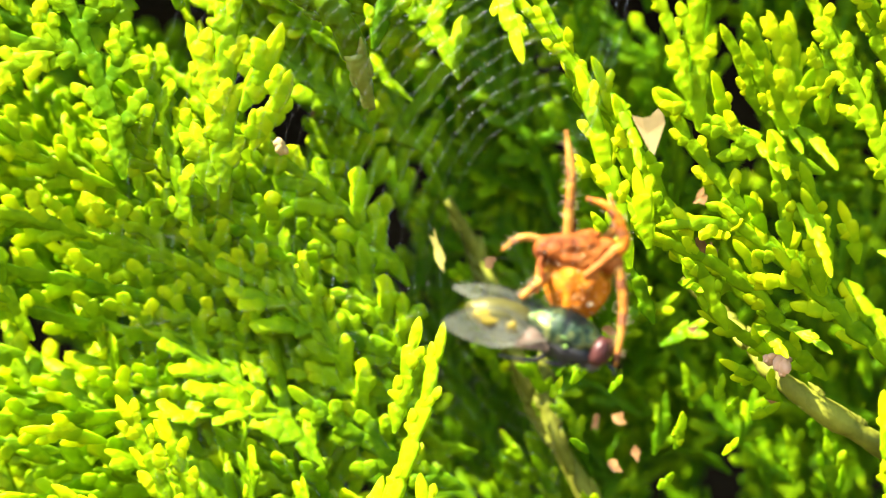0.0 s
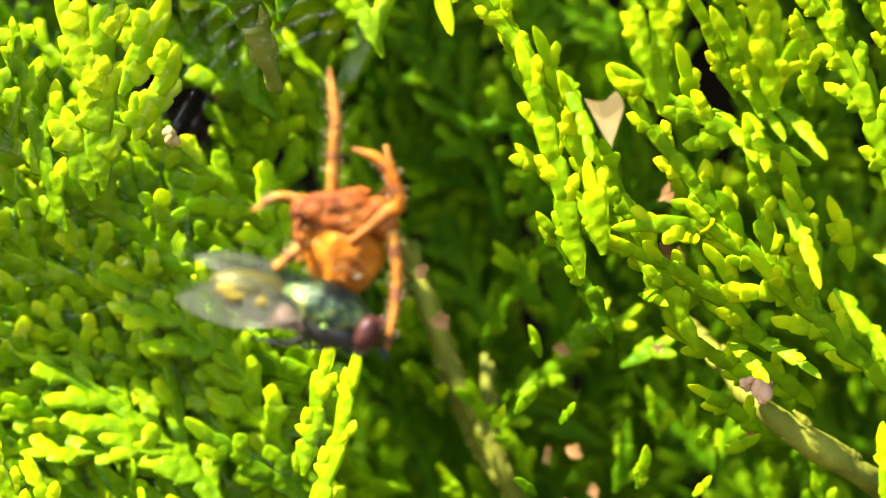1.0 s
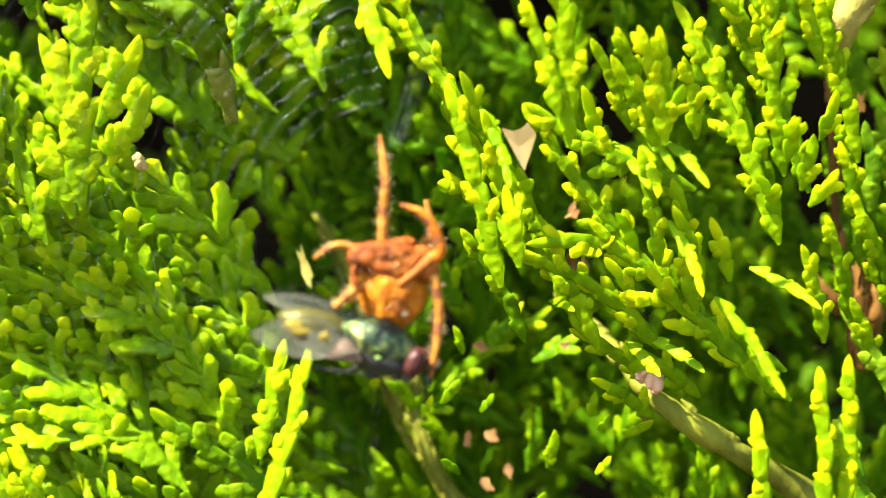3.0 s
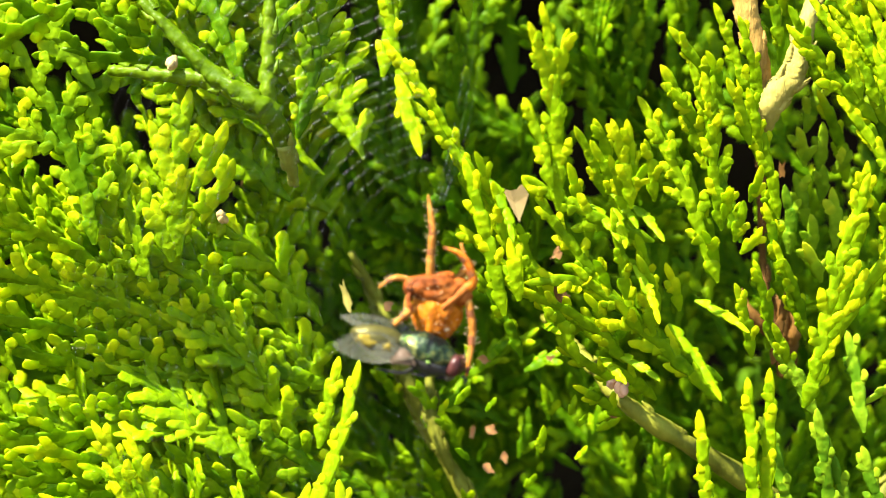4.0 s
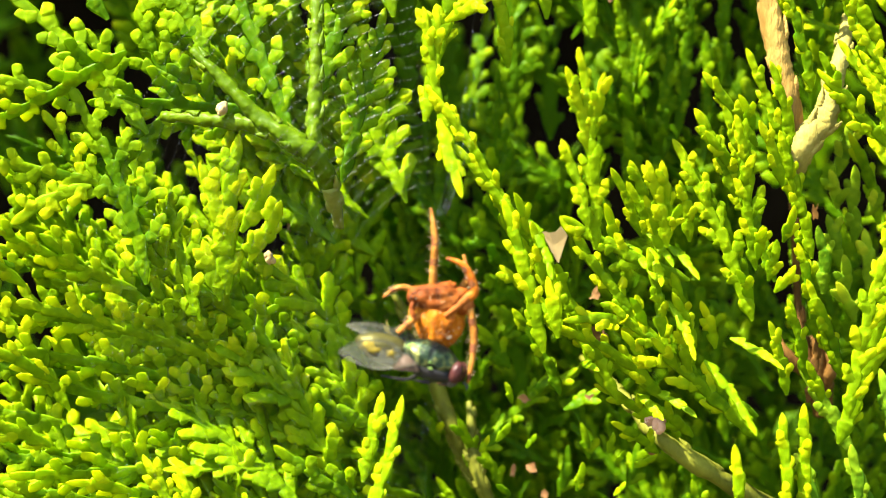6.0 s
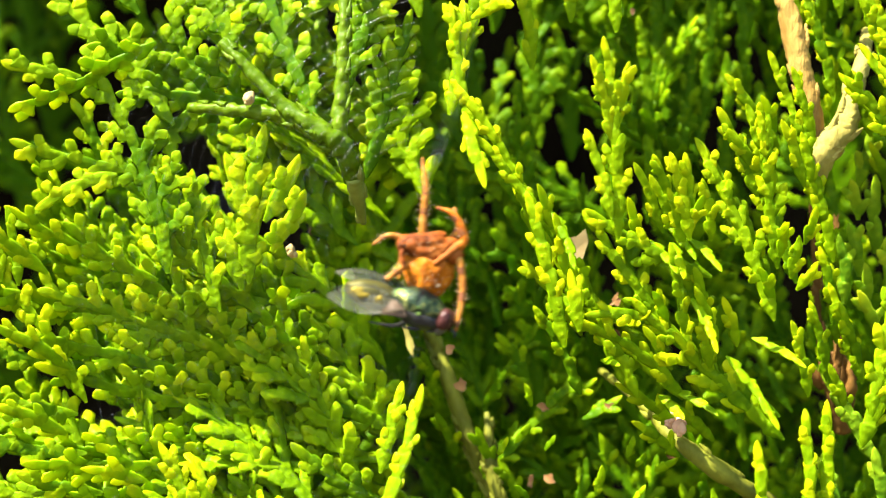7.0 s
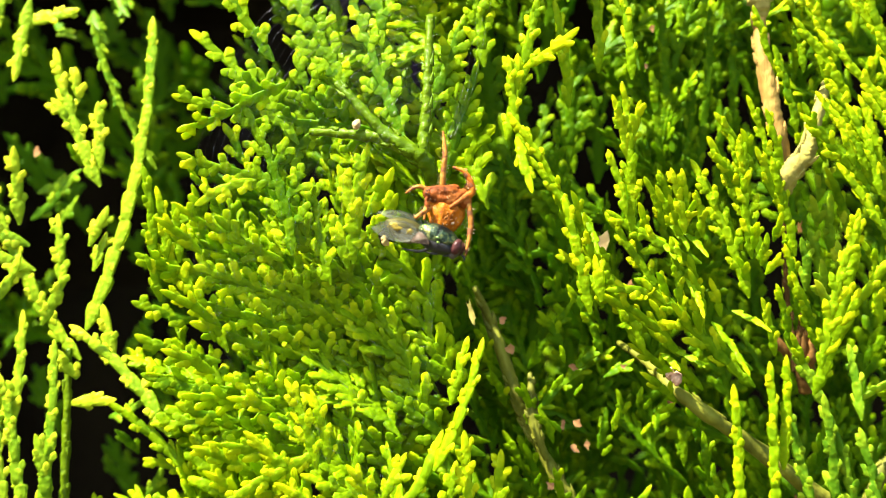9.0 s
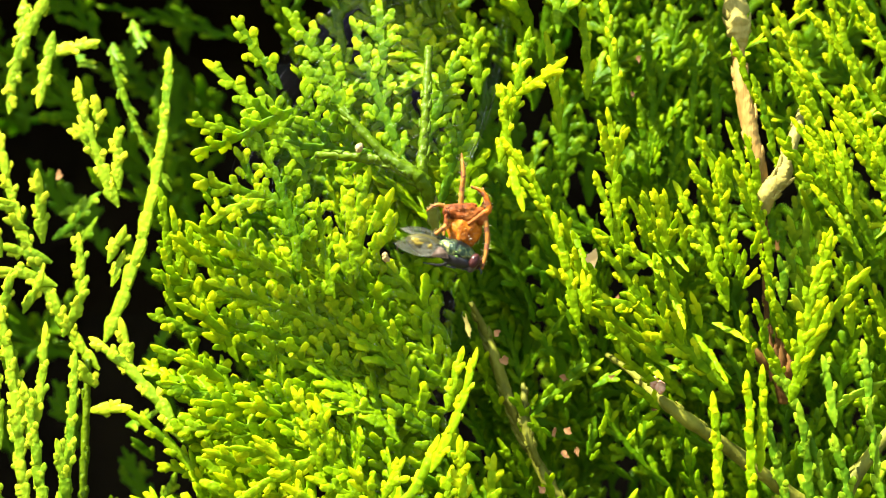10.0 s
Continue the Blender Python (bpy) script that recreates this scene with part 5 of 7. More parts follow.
spray((36.3, 3.0, 10.9), (29.6, 2.0, 21.1), 1.8, 8, 0.03, (0.4, 0.98), label='slanting sunny spray beside the tan branch', width=0.9, angle=22, gap=3.0, sub=False, shortest=1.5, stem=1.25)
spray((36.8, 3.0, 6.8), (31.9, 2.0, 13.3), 1.7, 8, 0.03, (0.4, 0.98), label='slanting sunny spray beside the tan branch', width=0.9, angle=22, gap=3.0, sub=False, shortest=1.5, stem=1.25)
spray((35.2, 2.0, 12.6), (30.9, 1.0, 19.2), 1.5, 8, 0.03, (0.4, 0.98), label='slanting sunny spray beside the tan branch', width=0.9, angle=22, gap=3.0, sub=False, shortest=1.5, stem=1.25)
spray((36.1, 2.0, 13.0), (32.7, 1.0, 19.6), 1.6, 8, 0.03, (0.4, 0.98), label='slanting sunny spray beside the tan branch', width=0.9, angle=22, gap=3.0, sub=False, shortest=1.5, stem=1.25)
spray((36.2, 1.0, 13.4), (33.8, 0.0, 20.3), 1.6, 8, 0.03, (0.4, 0.98), label='slanting sunny spray beside the tan branch', width=0.9, angle=22, gap=3.0, sub=False, shortest=1.5, stem=1.25)
spray((33.8, 2.0, 13.0), (32.2, 1.0, 16.9), 1.3, 8, 0.03, (0.4, 0.98), label='slanting sunny spray beside the tan branch', width=0.9, angle=22, gap=3.0, sub=False, shortest=1.5, stem=1.25)
spray((36.2, 1.0, 9.8), (34.2, 0.0, 16.8), 1.6, 8, 0.03, (0.4, 0.98), label='slanting sunny spray beside the tan branch', width=0.9, angle=22, gap=3.0, sub=False, shortest=1.5, stem=1.25)
spray((38.0, 4.0, 5.1), (34.3, 3.0, 10.9), 1.6, 8, 0.03, (0.4, 0.98), label='slanting sunny spray beside the tan branch', width=0.9, angle=22, gap=3.0, sub=False, shortest=1.5, stem=1.25)
spray((33.6, 3.0, 1.0), (33.7, 0.0, 7.6), 1.6, 0, 0, (0.55, 1.05), label="stout upright bright shoot", width=1.2, angle=30, gap=3.4, sub=False)
# dark leaf tone stands for the shade on these set-back sprays
spray((18.0, 35.0, 17.7), (22.2, 33.0, 38.1), 3.6, -10, 0.04, (0.0, 0.4), gap=2.6, width=1.4, label='green spray set back in the hedge')
spray((14.8, 34.0, 18.9), (15.6, 32.0, 34.2), 3.4, -10, 0.04, (0.0, 0.4), gap=2.6, width=1.4, label='green spray set back in the hedge')
spray((20.9, 34.0, 24.6), (24.3, 32.0, 40.9), 3.6, -10, 0.04, (0.0, 0.4), gap=2.6, width=1.4, label='green spray set back in the hedge')
spray((15.5, 35.0, 32.9), (13.6, 33.0, 45.2), 3.6, -10, 0.04, (0.0, 0.4), gap=2.6, width=1.4, label='green spray set back in the hedge')
spray((19.9, 33.0, 33.1), (19.1, 31.0, 45.3), 3.6, -10, 0.04, (0.0, 0.4), gap=2.6, width=1.4, label='green spray set back in the hedge')
spray((25.0, 35.0, 10.1), (23.1, 33.0, 22.0), 3.0, -10, 0.04, (0.0, 0.4), gap=2.6, width=1.4, label='green spray set back in the hedge')
spray((31.6, 12.0, 8.3), (30.6, 10.0, 11.5), 1.2, 15, 0.04, (0.3, 0.7), gap=3.0, width=1.15, sub=False, label='cool green cupped sprig in half shade', mat=LEAF_COOL)
spray((32.8, 12.0, 7.8), (32.7, 10.0, 11.9), 1.4, 15, 0.04, (0.3, 0.7), gap=3.0, width=1.15, sub=False, label='cool green cupped sprig in half shade', mat=LEAF_COOL)
spray((34.0, 12.0, 7.8), (35.0, 10.0, 9.6), 1.3, 15, 0.04, (0.3, 0.7), gap=3.0, width=1.15, sub=False, label='cool green cupped sprig in half shade', mat=LEAF_COOL)
spray((33.0, 12.0, 5.4), (32.7, 10.0, 8.4), 1.2, 15, 0.04, (0.3, 0.7), gap=3.0, width=1.15, sub=False, label='cool green cupped sprig in half shade', mat=LEAF_COOL)
spray((31.6, 12.0, 3.4), (30.4, 10.0, 7.7), 1.6, 15, 0.04, (0.3, 0.7), gap=3.0, width=1.15, sub=False, label='cool green cupped sprig in half shade', mat=LEAF_COOL)
spray((34.1, 12.0, 1.5), (33.5, 10.0, 6.5), 1.6, 15, 0.04, (0.3, 0.7), gap=3.0, width=1.15, sub=False, label='cool green cupped sprig in half shade', mat=LEAF_COOL)
spray((32.3, 12.0, 1.0), (31.6, 10.0, 4.3), 1.3, 15, 0.04, (0.3, 0.7), gap=3.0, width=1.15, sub=False, label='cool green cupped sprig in half shade', mat=LEAF_COOL)
spray((30.4, 12.0, 1.0), (29.6, 10.0, 6.7), 1.4, 15, 0.04, (0.3, 0.7), gap=3.0, width=1.15, sub=False, label='cool green cupped sprig in half shade', mat=LEAF_COOL)
spray((31.6, 12.0, 11.2), (32.3, 10.0, 15.7), 1.5, 15, 0.04, (0.3, 0.7), gap=3.0, width=1.15, sub=False, label='cool green cupped sprig in half shade', mat=LEAF_COOL)
spray((33.0, 12.0, -1.4), (31.1, 10.0, 2.0), 1.8, 15, 0.04, (0.3, 0.7), gap=3.0, width=1.15, sub=False, label='cool green cupped sprig in half shade', mat=LEAF_COOL)
spray((28.8, 8.0, -2.7), (27.1, 6.0, 5.1), 1.2, 10, 0.03, (0.32, 0.85), label='slender green shoot in front of the brown stem', **BLADE)
spray((30.0, 8.0, -4.1), (27.8, 6.0, 2.1), 1.3, 10, 0.03, (0.32, 0.85), label='slender green shoot in front of the brown stem', **BLADE)
spray((27.9, 7.0, -6.0), (26.0, 5.0, 0.5), 1.3, 10, 0.03, (0.32, 0.85), label='slender green shoot in front of the brown stem', **BLADE)
spray((30.9, 8.0, -6.0), (28.6, 6.0, 0.5), 1.2, 10, 0.03, (0.32, 0.85), label='slender green shoot in front of the brown stem', **BLADE)
spray((28.6, 8.0, 1.0), (26.8, 6.0, 6.5), 1.1, 10, 0.03, (0.32, 0.85), label='slender green shoot in front of the brown stem', **BLADE)
spray((29.7, 8.0, -9.3), (27.8, 6.0, -4.5), 1.2, 10, 0.03, (0.32, 0.85), label='slender green shoot in front of the brown stem', **BLADE)
spray((25.9, 5.0, -7.3), (24.2, 3.0, -1.3), 1.3, 10, 0.03, (0.32, 0.85), label='slender green shoot in front of the brown stem', **BLADE)
# higher up, seen from further back
spray((9.7, -2.0, 20.7), (7.4, -4.0, 34.0), 2.0, 10, 0.03, (0.42, 1.0), width=1.05, angle=26, gap=3.0, sub=False, shortest=1.6, label='bright slender shoots higher on the hedge')
spray((6.5, 5.0, 23.4), (5.1, 3.0, 35.2), 2.2, 10, 0.03, (0.42, 1.0), width=1.05, angle=26, gap=3.0, sub=False, shortest=1.6, label='bright slender shoots higher on the hedge')
spray((3.3, 6.0, 19.5), (1.3, 4.0, 31.3), 2.4, 10, 0.03, (0.42, 1.0), width=1.05, angle=26, gap=3.0, sub=False, shortest=1.6, label='bright slender shoots higher on the hedge')
spray((41.0, 5.0, 15.7), (30.0, 3.0, 28.3), 2.2, 10, 0.03, (0.42, 1.0), width=1.05, angle=26, gap=3.0, sub=False, shortest=1.6, label='bright slender shoots higher on the hedge')
spray((41.1, 5.0, 22.4), (31.6, 3.0, 34.5), 2.2, 10, 0.03, (0.42, 1.0), width=1.05, angle=26, gap=3.0, sub=False, shortest=1.6, label='bright slender shoots higher on the hedge')
spray((37.6, 4.0, 26.1), (33.3, 2.0, 37.0), 2.0, 10, 0.03, (0.42, 1.0), width=1.05, angle=26, gap=3.0, sub=False, shortest=1.6, label='bright slender shoots higher on the hedge')
spray((41.5, 4.0, 27.6), (36.6, 2.0, 37.1), 2.2, 10, 0.03, (0.42, 1.0), width=1.05, angle=26, gap=3.0, sub=False, shortest=1.6, label='bright slender shoots higher on the hedge')
spray((34.3, 7.0, 21.5), (27.7, 5.0, 30.3), 1.8, 10, 0.03, (0.42, 1.0), width=1.05, angle=26, gap=3.0, sub=False, shortest=1.6, label='bright slender shoots higher on the hedge')
spray((31.9, 8.0, 27.9), (28.2, 6.0, 36.3), 1.8, 10, 0.03, (0.42, 1.0), width=1.05, angle=26, gap=3.0, sub=False, shortest=1.6, label='bright slender shoots higher on the hedge')
spray((41.4, 4.0, 11.4), (34.6, 2.0, 21.3), 2.2, 10, 0.03, (0.42, 1.0), width=1.05, angle=26, gap=3.0, sub=False, shortest=1.6, label='bright slender shoots higher on the hedge')
# toned as older leaves so that these shoots read as shaded
spray((14.6, 22.0, 9.2), (13.3, 18.0, 27.7), 2.4, 10, 0.03, (0.05, 0.45), width=1.05, angle=26, gap=3.0, sub=False, shortest=1.6, label='green shoots set back behind the bright fan')
spray((16.7, 23.0, 8.8), (18.2, 19.0, 28.9), 2.6, 10, 0.03, (0.05, 0.45), width=1.05, angle=26, gap=3.0, sub=False, shortest=1.6, label='green shoots set back behind the bright fan')
spray((19.0, 23.0, 15.2), (20.1, 19.0, 36.1), 2.4, 10, 0.03, (0.05, 0.45), width=1.05, angle=26, gap=3.0, sub=False, shortest=1.6, label='green shoots set back behind the bright fan')
spray((15.2, 22.0, 17.7), (13.9, 18.0, 37.7), 2.4, 10, 0.03, (0.05, 0.45), width=1.05, angle=26, gap=3.0, sub=False, shortest=1.6, label='green shoots set back behind the bright fan')
spray((23.3, 22.0, 20.7), (21.8, 18.0, 37.9), 2.0, 10, 0.03, (0.05, 0.45), width=1.05, angle=26, gap=3.0, sub=False, shortest=1.6, label='green shoots set back behind the bright fan')
spray((21.4, 24.0, 10.6), (21.5, 20.0, 25.0), 1.8, 10, 0.03, (0.05, 0.45), width=1.05, angle=26, gap=3.0, sub=False, shortest=1.6, label='green shoots set back behind the bright fan')
spray((25.9, 7.0, 23.3), (23.3, 5.0, 31.6), 1.1, 10, 0.03, (0.34, 0.88), label='slender bright shoot crossing the tan branch', **BLADE)
spray((28.5, 7.0, 17.8), (25.5, 5.0, 27.1), 1.2, 10, 0.03, (0.34, 0.88), label='slender bright shoot crossing the tan branch', **BLADE)
spray((27.0, 7.0, 12.4), (24.7, 5.0, 19.9), 1.1, 10, 0.03, (0.34, 0.88), label='slender bright shoot crossing the tan branch', **BLADE)
spray((29.2, 7.0, 24.7), (26.9, 5.0, 34.4), 1.2, 10, 0.03, (0.34, 0.88), label='slender bright shoot crossing the tan branch', **BLADE)
spray((31.7, 7.0, 14.5), (28.7, 5.0, 20.7), 1.2, 10, 0.03, (0.34, 0.88), label='slender bright shoot crossing the tan branch', **BLADE)
spray((33.0, 7.0, 20.0), (30.4, 5.0, 26.2), 1.2, 10, 0.03, (0.34, 0.88), label='slender bright shoot crossing the tan branch', **BLADE)
# sunny sprays beside the tan branch
spray((39.8, 6.0, 5.9), (31.6, 3.0, 20.2), 2.2, 12, 0.05, (0.35, 0.9), angle=27, gap=3.2, sub=False, width=1.0, label='sunny spray beside the tan branch')
spray((42.8, 5.0, 5.8), (36.6, 2.0, 24.8), 2.6, 12, 0.05, (0.35, 0.9), angle=27, gap=3.2, sub=False, width=1.0, label='sunny spray beside the tan branch')
spray((40.0, 10.0, -2.6), (35.5, 7.0, 5.9), 2.0, 12, 0.05, (0.35, 0.9), angle=27, gap=3.2, sub=False, width=1.0, label='sunny spray beside the tan branch')
spray((42.1, 8.0, -5.5), (37.7, 5.0, 4.9), 2.2, 12, 0.05, (0.35, 0.9), angle=27, gap=3.2, sub=False, width=1.0, label='sunny spray beside the tan branch')
spray((35.2, 12.0, 7.0), (32.0, 9.0, 14.4), 1.8, 12, 0.05, (0.35, 0.9), angle=27, gap=3.2, sub=False, width=1.0, label='sunny spray beside the tan branch')
spray((16.5, 8.0, -10.4), (10.4, 5.0, -6.5), 1.6, 15, 0.04, (0.3, 0.8), gap=2.6, width=0.9, sub=False, label='green sprig over the olive branch')
spray((15.9, 8.0, -12.3), (11.7, 5.0, -9.6), 1.4, 15, 0.04, (0.3, 0.8), gap=2.6, width=0.9, sub=False, label='green sprig over the olive branch')
spray((18.7, 8.0, -10.9), (14.6, 5.0, -7.9), 1.4, 15, 0.04, (0.3, 0.8), gap=2.6, width=0.9, sub=False, label='green sprig over the olive branch')
spray((30.0, 5.0, -11.2), (34.0, 1.0, 8.0), 2.2, 5, 0.04, (0.45, 1.0), angle=30, gap=3.0, sub=False, label="stout forked bright shoot with yellow ends")
spray((31.8, 4.0, -6.5), (38.2, 1.0, 3.6), 2.0, 0, -0.05, (0.42, 0.92), angle=26, gap=3.6, sub=False, width=1.15)
spray((36.8, 4.0, -3.7), (35.8, 2.0, 3.0), 1.4, 0, 0, (0.42, 0.95), angle=26, gap=3.4, sub=False, width=1.1)
# low sunny shoots
spray((22.0, 2.0, -25.8), (21.0, 0.0, -10.9), 0.63, 10, 0.01, (0.46, 0.98), angle=18, gap=3.4, sub=False, width=1.1, shortest=1.7, lobe=0.28, relief=1.4, scale=1.0, label='slim yellow-green upright shoot low on the hedge')
spray((25.6, 2.0, -25.6), (24.6, 0.0, -8.4), 0.91, 10, 0.01, (0.46, 0.98), angle=18, gap=3.4, sub=False, width=1.1, shortest=1.7, lobe=0.28, relief=1.4, scale=1.0, label='slim yellow-green upright shoot low on the hedge')
spray((26.4, 2.0, -19.4), (26.4, 0.0, -7.7), 0.56, 10, 0.01, (0.46, 0.98), angle=18, gap=3.4, sub=False, width=1.1, shortest=1.7, lobe=0.28, relief=1.4, scale=1.0, label='slim yellow-green upright shoot low on the hedge')
spray((17.1, 2.0, -27.2), (16.4, 0.0, -21.5), 0.56, 10, 0.01, (0.46, 0.98), angle=18, gap=3.4, sub=False, width=1.1, shortest=1.7, lobe=0.28, relief=1.4, scale=1.0, label='slim yellow-green upright shoot low on the hedge')
spray((19.9, 2.0, -27.1), (19.3, 0.0, -22.3), 0.63, 10, 0.01, (0.46, 0.98), angle=18, gap=3.4, sub=False, width=1.1, shortest=1.7, lobe=0.28, relief=1.4, scale=1.0, label='slim yellow-green upright shoot low on the hedge')
spray((30.6, 8.0, -25.1), (27.0, 5.8, -11.8), 2.0, 25, 0.02, (0.15, 0.58), angle=32, gap=3.4, sub=False, width=1.1, lobe=0.28, relief=1.3, scale=1.0, label='cool green upright shoots low on the hedge', **COOL)
spray((33.1, 8.0, -26.3), (30.9, 4.3, -11.2), 2.2, 25, 0.02, (0.15, 0.58), angle=32, gap=3.4, sub=False, width=1.1, lobe=0.28, relief=1.3, scale=1.0, label='cool green upright shoots low on the hedge', **COOL)
spray((35.6, 8.0, -26.2), (31.7, 5.3, -13.0), 2.2, 25, 0.02, (0.15, 0.58), angle=32, gap=3.4, sub=False, width=1.1, lobe=0.28, relief=1.3, scale=1.0, label='cool green upright shoots low on the hedge', **COOL)
spray((38.1, 8.0, -26.1), (35.0, 6.4, -14.4), 2.2, 25, 0.02, (0.15, 0.58), angle=32, gap=3.4, sub=False, width=1.1, lobe=0.28, relief=1.3, scale=1.0, label='cool green upright shoots low on the hedge', **COOL)
spray((39.5, 8.0, -12.1), (38.5, 7.2, -3.4), 2.2, 25, 0.02, (0.15, 0.58), angle=32, gap=3.4, sub=False, width=1.1, lobe=0.28, relief=1.3, scale=1.0, label='cool green upright shoots low on the hedge', **COOL)
spray((35.7, 8.0, -13.5), (34.2, 8.3, -5.2), 2.0, 25, 0.02, (0.15, 0.58), angle=32, gap=3.4, sub=False, width=1.1, lobe=0.28, relief=1.3, scale=1.0, label='cool green upright shoots low on the hedge', **COOL)
spray((41.2, 8.0, -25.9), (39.1, 7.4, -10.9), 2.4, 25, 0.02, (0.15, 0.58), angle=32, gap=3.4, sub=False, width=1.1, lobe=0.28, relief=1.3, scale=1.0, label='cool green upright shoots low on the hedge', **COOL)
spray((31.9, 8.0, -12.4), (27.2, 7.0, -4.7), 1.6, 25, 0.02, (0.15, 0.58), angle=32, gap=3.4, sub=False, width=1.1, lobe=0.28, relief=1.3, scale=1.0, label='cool green upright shoots low on the hedge', **COOL)
spray((41.4, 8.0, -8.1), (35.4, 8.3, -11.3), 2.0, 25, 0.02, (0.15, 0.58), angle=32, gap=3.4, sub=False, width=1.1, lobe=0.28, relief=1.3, scale=1.0, label='cool green upright shoots low on the hedge', **COOL)


# ---- short sunlit sprays before the low gap ----
for base, tip, tilt in (
    ((1.0, 9.5, -12.3), (1.8, 8.7, -10.9), 20),
    ((2.4, 8.5, -11.4), (3.6, 7.7, -9.8), -15),
    ((11.8, 9.5, -12.3), (12.2, 8.7, -10.6), 30),
    ((12.4, 8.5, -13.1), (13.1, 7.7, -12.0), -15),
    ((8.1, 9.5, -18.2), (9.0, 8.7, -17.0), 0),
    ((3.5, 8.5, -15.9), (2.4, 7.7, -14.9), 20),
    ((3.8, 9.5, -8.3), (3.1, 8.7, -6.5), 30),
    ((12.2, 8.5, -15.8), (13.1, 7.7, -14.6), 30),
    ((1.0, 9.5, -21.6), (1.5, 8.7, -20.4), -15),
    ((13.9, 8.5, -13.4), (15.7, 7.7, -12.3), -15),
    ((9.2, 9.5, -15.6), (9.6, 8.7, -13.1), 0),
    ((4.9, 8.5, -11.9), (5.7, 7.7, -10.7), 20),
):
    spray(base, tip, 0.9, tilt, 0.05, (0.2, 0.55), gap=1.1, sub=False, width=1.0, angle=38, shortest=0.6, lobe=0.28, relief=1.3, scale=0.8, label="short light green spray low in the hedge")


# ---- small dead and woody bits ----
def flake(name, label, category, place, size, turn, mat, seed, curl=0.08, outline=None):
    """A thin, bent dry scrap with a torn outline and a rim. outline: its corners, in halves of its size."""
    rng = np.random.default_rng(seed)
    bm = bmesh.new()
    w, h = size
    count = int(rng.integers(8, 12))
    ring = []
    count = len(outline) if outline else count
    for i in range(count):
        a = 2 * math.pi * i / count
        k = rng.uniform(0.5, 1.25)
        x, z = 0.5 * w * k * math.cos(a), 0.5 * h * k * math.sin(a)
        if outline:
            x, z = 0.5 * w * outline[i][0], 0.5 * h * outline[i][1]
        ring.append(bm.verts.new((x, curl * x * x / w * 2 + rng.uniform(-0.02, 0.02) * w, z)))
    hub = bm.verts.new((rng.uniform(-0.1, 0.1) * w, rng.uniform(0.0, 0.03) * w, rng.uniform(-0.1, 0.1) * h))
    for i in range(count):
        bm.faces.new((hub, ring[i], ring[(i + 1) % count]))
    geo = bmesh.ops.extrude_face_region(bm, geom=bm.faces[:])
    bmesh.ops.translate(bm, verts=[v for v in geo["geom"] if isinstance(v, bmesh.types.BMVert)], vec=(0, 0.04, 0))
    bmesh.ops.recalc_face_normals(bm, faces=bm.faces)
    bmesh.ops.scale(bm, vec=(MM, MM, MM), verts=bm.verts)
    ob = part(name, bm, mat, None, smooth=False)
    ob.matrix_world = pose(*(c * MM for c in place), turn[0], turn[1], turn[2])
    return tagged(ob, label, category)


def bud(name, label, category, place, size, mat, seed, scales=6):
    """A bud of overlapping scales on a short foot."""
    rng = np.random.default_rng(seed)
    ob = tagged(new(name), label, category)
    ob.matrix_world = pose(*(c * MM for c in place), rng.uniform(-30, 40), rng.uniform(-40, 40), rng.uniform(0, 360))
    size *= MM
    for i in range(scales):
        bm = bmesh.new()
        a, up = i * 2.4, i / scales
        m = Matrix.Translation((math.cos(a) * 0.22 * size * (1 - up), math.sin(a) * 0.22 * size * (1 - up), size * (0.1 + 0.55 * up))) @ Euler((math.sin(a) * 0.5, -math.cos(a) * 0.5, a)).to_matrix().to_4x4() @ Matrix.Diagonal((0.30 * size, 0.26 * size, 0.42 * size, 1))
        bmesh.ops.create_icosphere(bm, subdivisions=2, radius=1.0, matrix=m)
        part("bud_scale", bm, mat, ob)
    bm = bmesh.new()
    bmesh.ops.create_cone(bm, cap_ends=True, segments=8, radius1=0.16 * size, radius2=0.2 * size, depth=0.4 * size, matrix=Matrix.Translation((0, 0, -0.08 * size)))
    part("stalk", bm, mat, ob)
    return ob


bud("bud", "small pink rounded bud on the olive branch", "bud", (14.9, 7.3, -9.5), 1.2, PINK_BUD, 1)
bud("bud", "small pink rounded bud on the olive branch", "bud", (15.8, 7.0, -10.2), 1.5, PINK_BUD, 2)
bud("bud", "pinkish cream bud on a green stem", "bud", (-19.5, -0.3, 15.1), 1.1, DEAD_LEAF, 3)
bud("bud", "dull brown bud among green leaves", "bud", (-16.2, 5.0, 3.5), 1.0, DEAD_LEAF, 4)
flake("dead_leaf", "torn beige dead leaf caught in the hedge", "leaf", (7.4, 11.0, 5.2), (2.4, 3.4), (8, -4, 10), DEAD_LEAF, 1, 0.08,
      [(0.95, 0.35), (0.75, 1.0), (0.1, 0.62), (-0.35, 0.58), (-0.95, 0.72), (-0.55, 0.1), (-0.15, -0.5), (0.2, -1.0), (0.6, -0.3)])
flake("dead_scale", "pale yellow dry scale on a stem", "leaf", (-6.7, 12.0, -2.7), (0.8, 3.2), (0, -18, 10), CREAM_BARK, 2)
flake("dead_leaf", "pinkish dry leaf deep between sprays", "leaf", (-15.2, 14.0, 7.6), (1.0, 2.6), (0, 12, 20), RUST, 3)
flake('dry_scrap', 'small rust-brown dry scrap among the leaves', 'leaf', (10.9, 12.0, 0.9), (1.0, 1.3), (10, 20, 0), RUST, 20)
flake('dry_scrap', 'small rust-brown dry scrap among the leaves', 'leaf', (11.7, 12.0, -2.7), (0.9, 1.1), (10, -20, 15), RUST, 21)
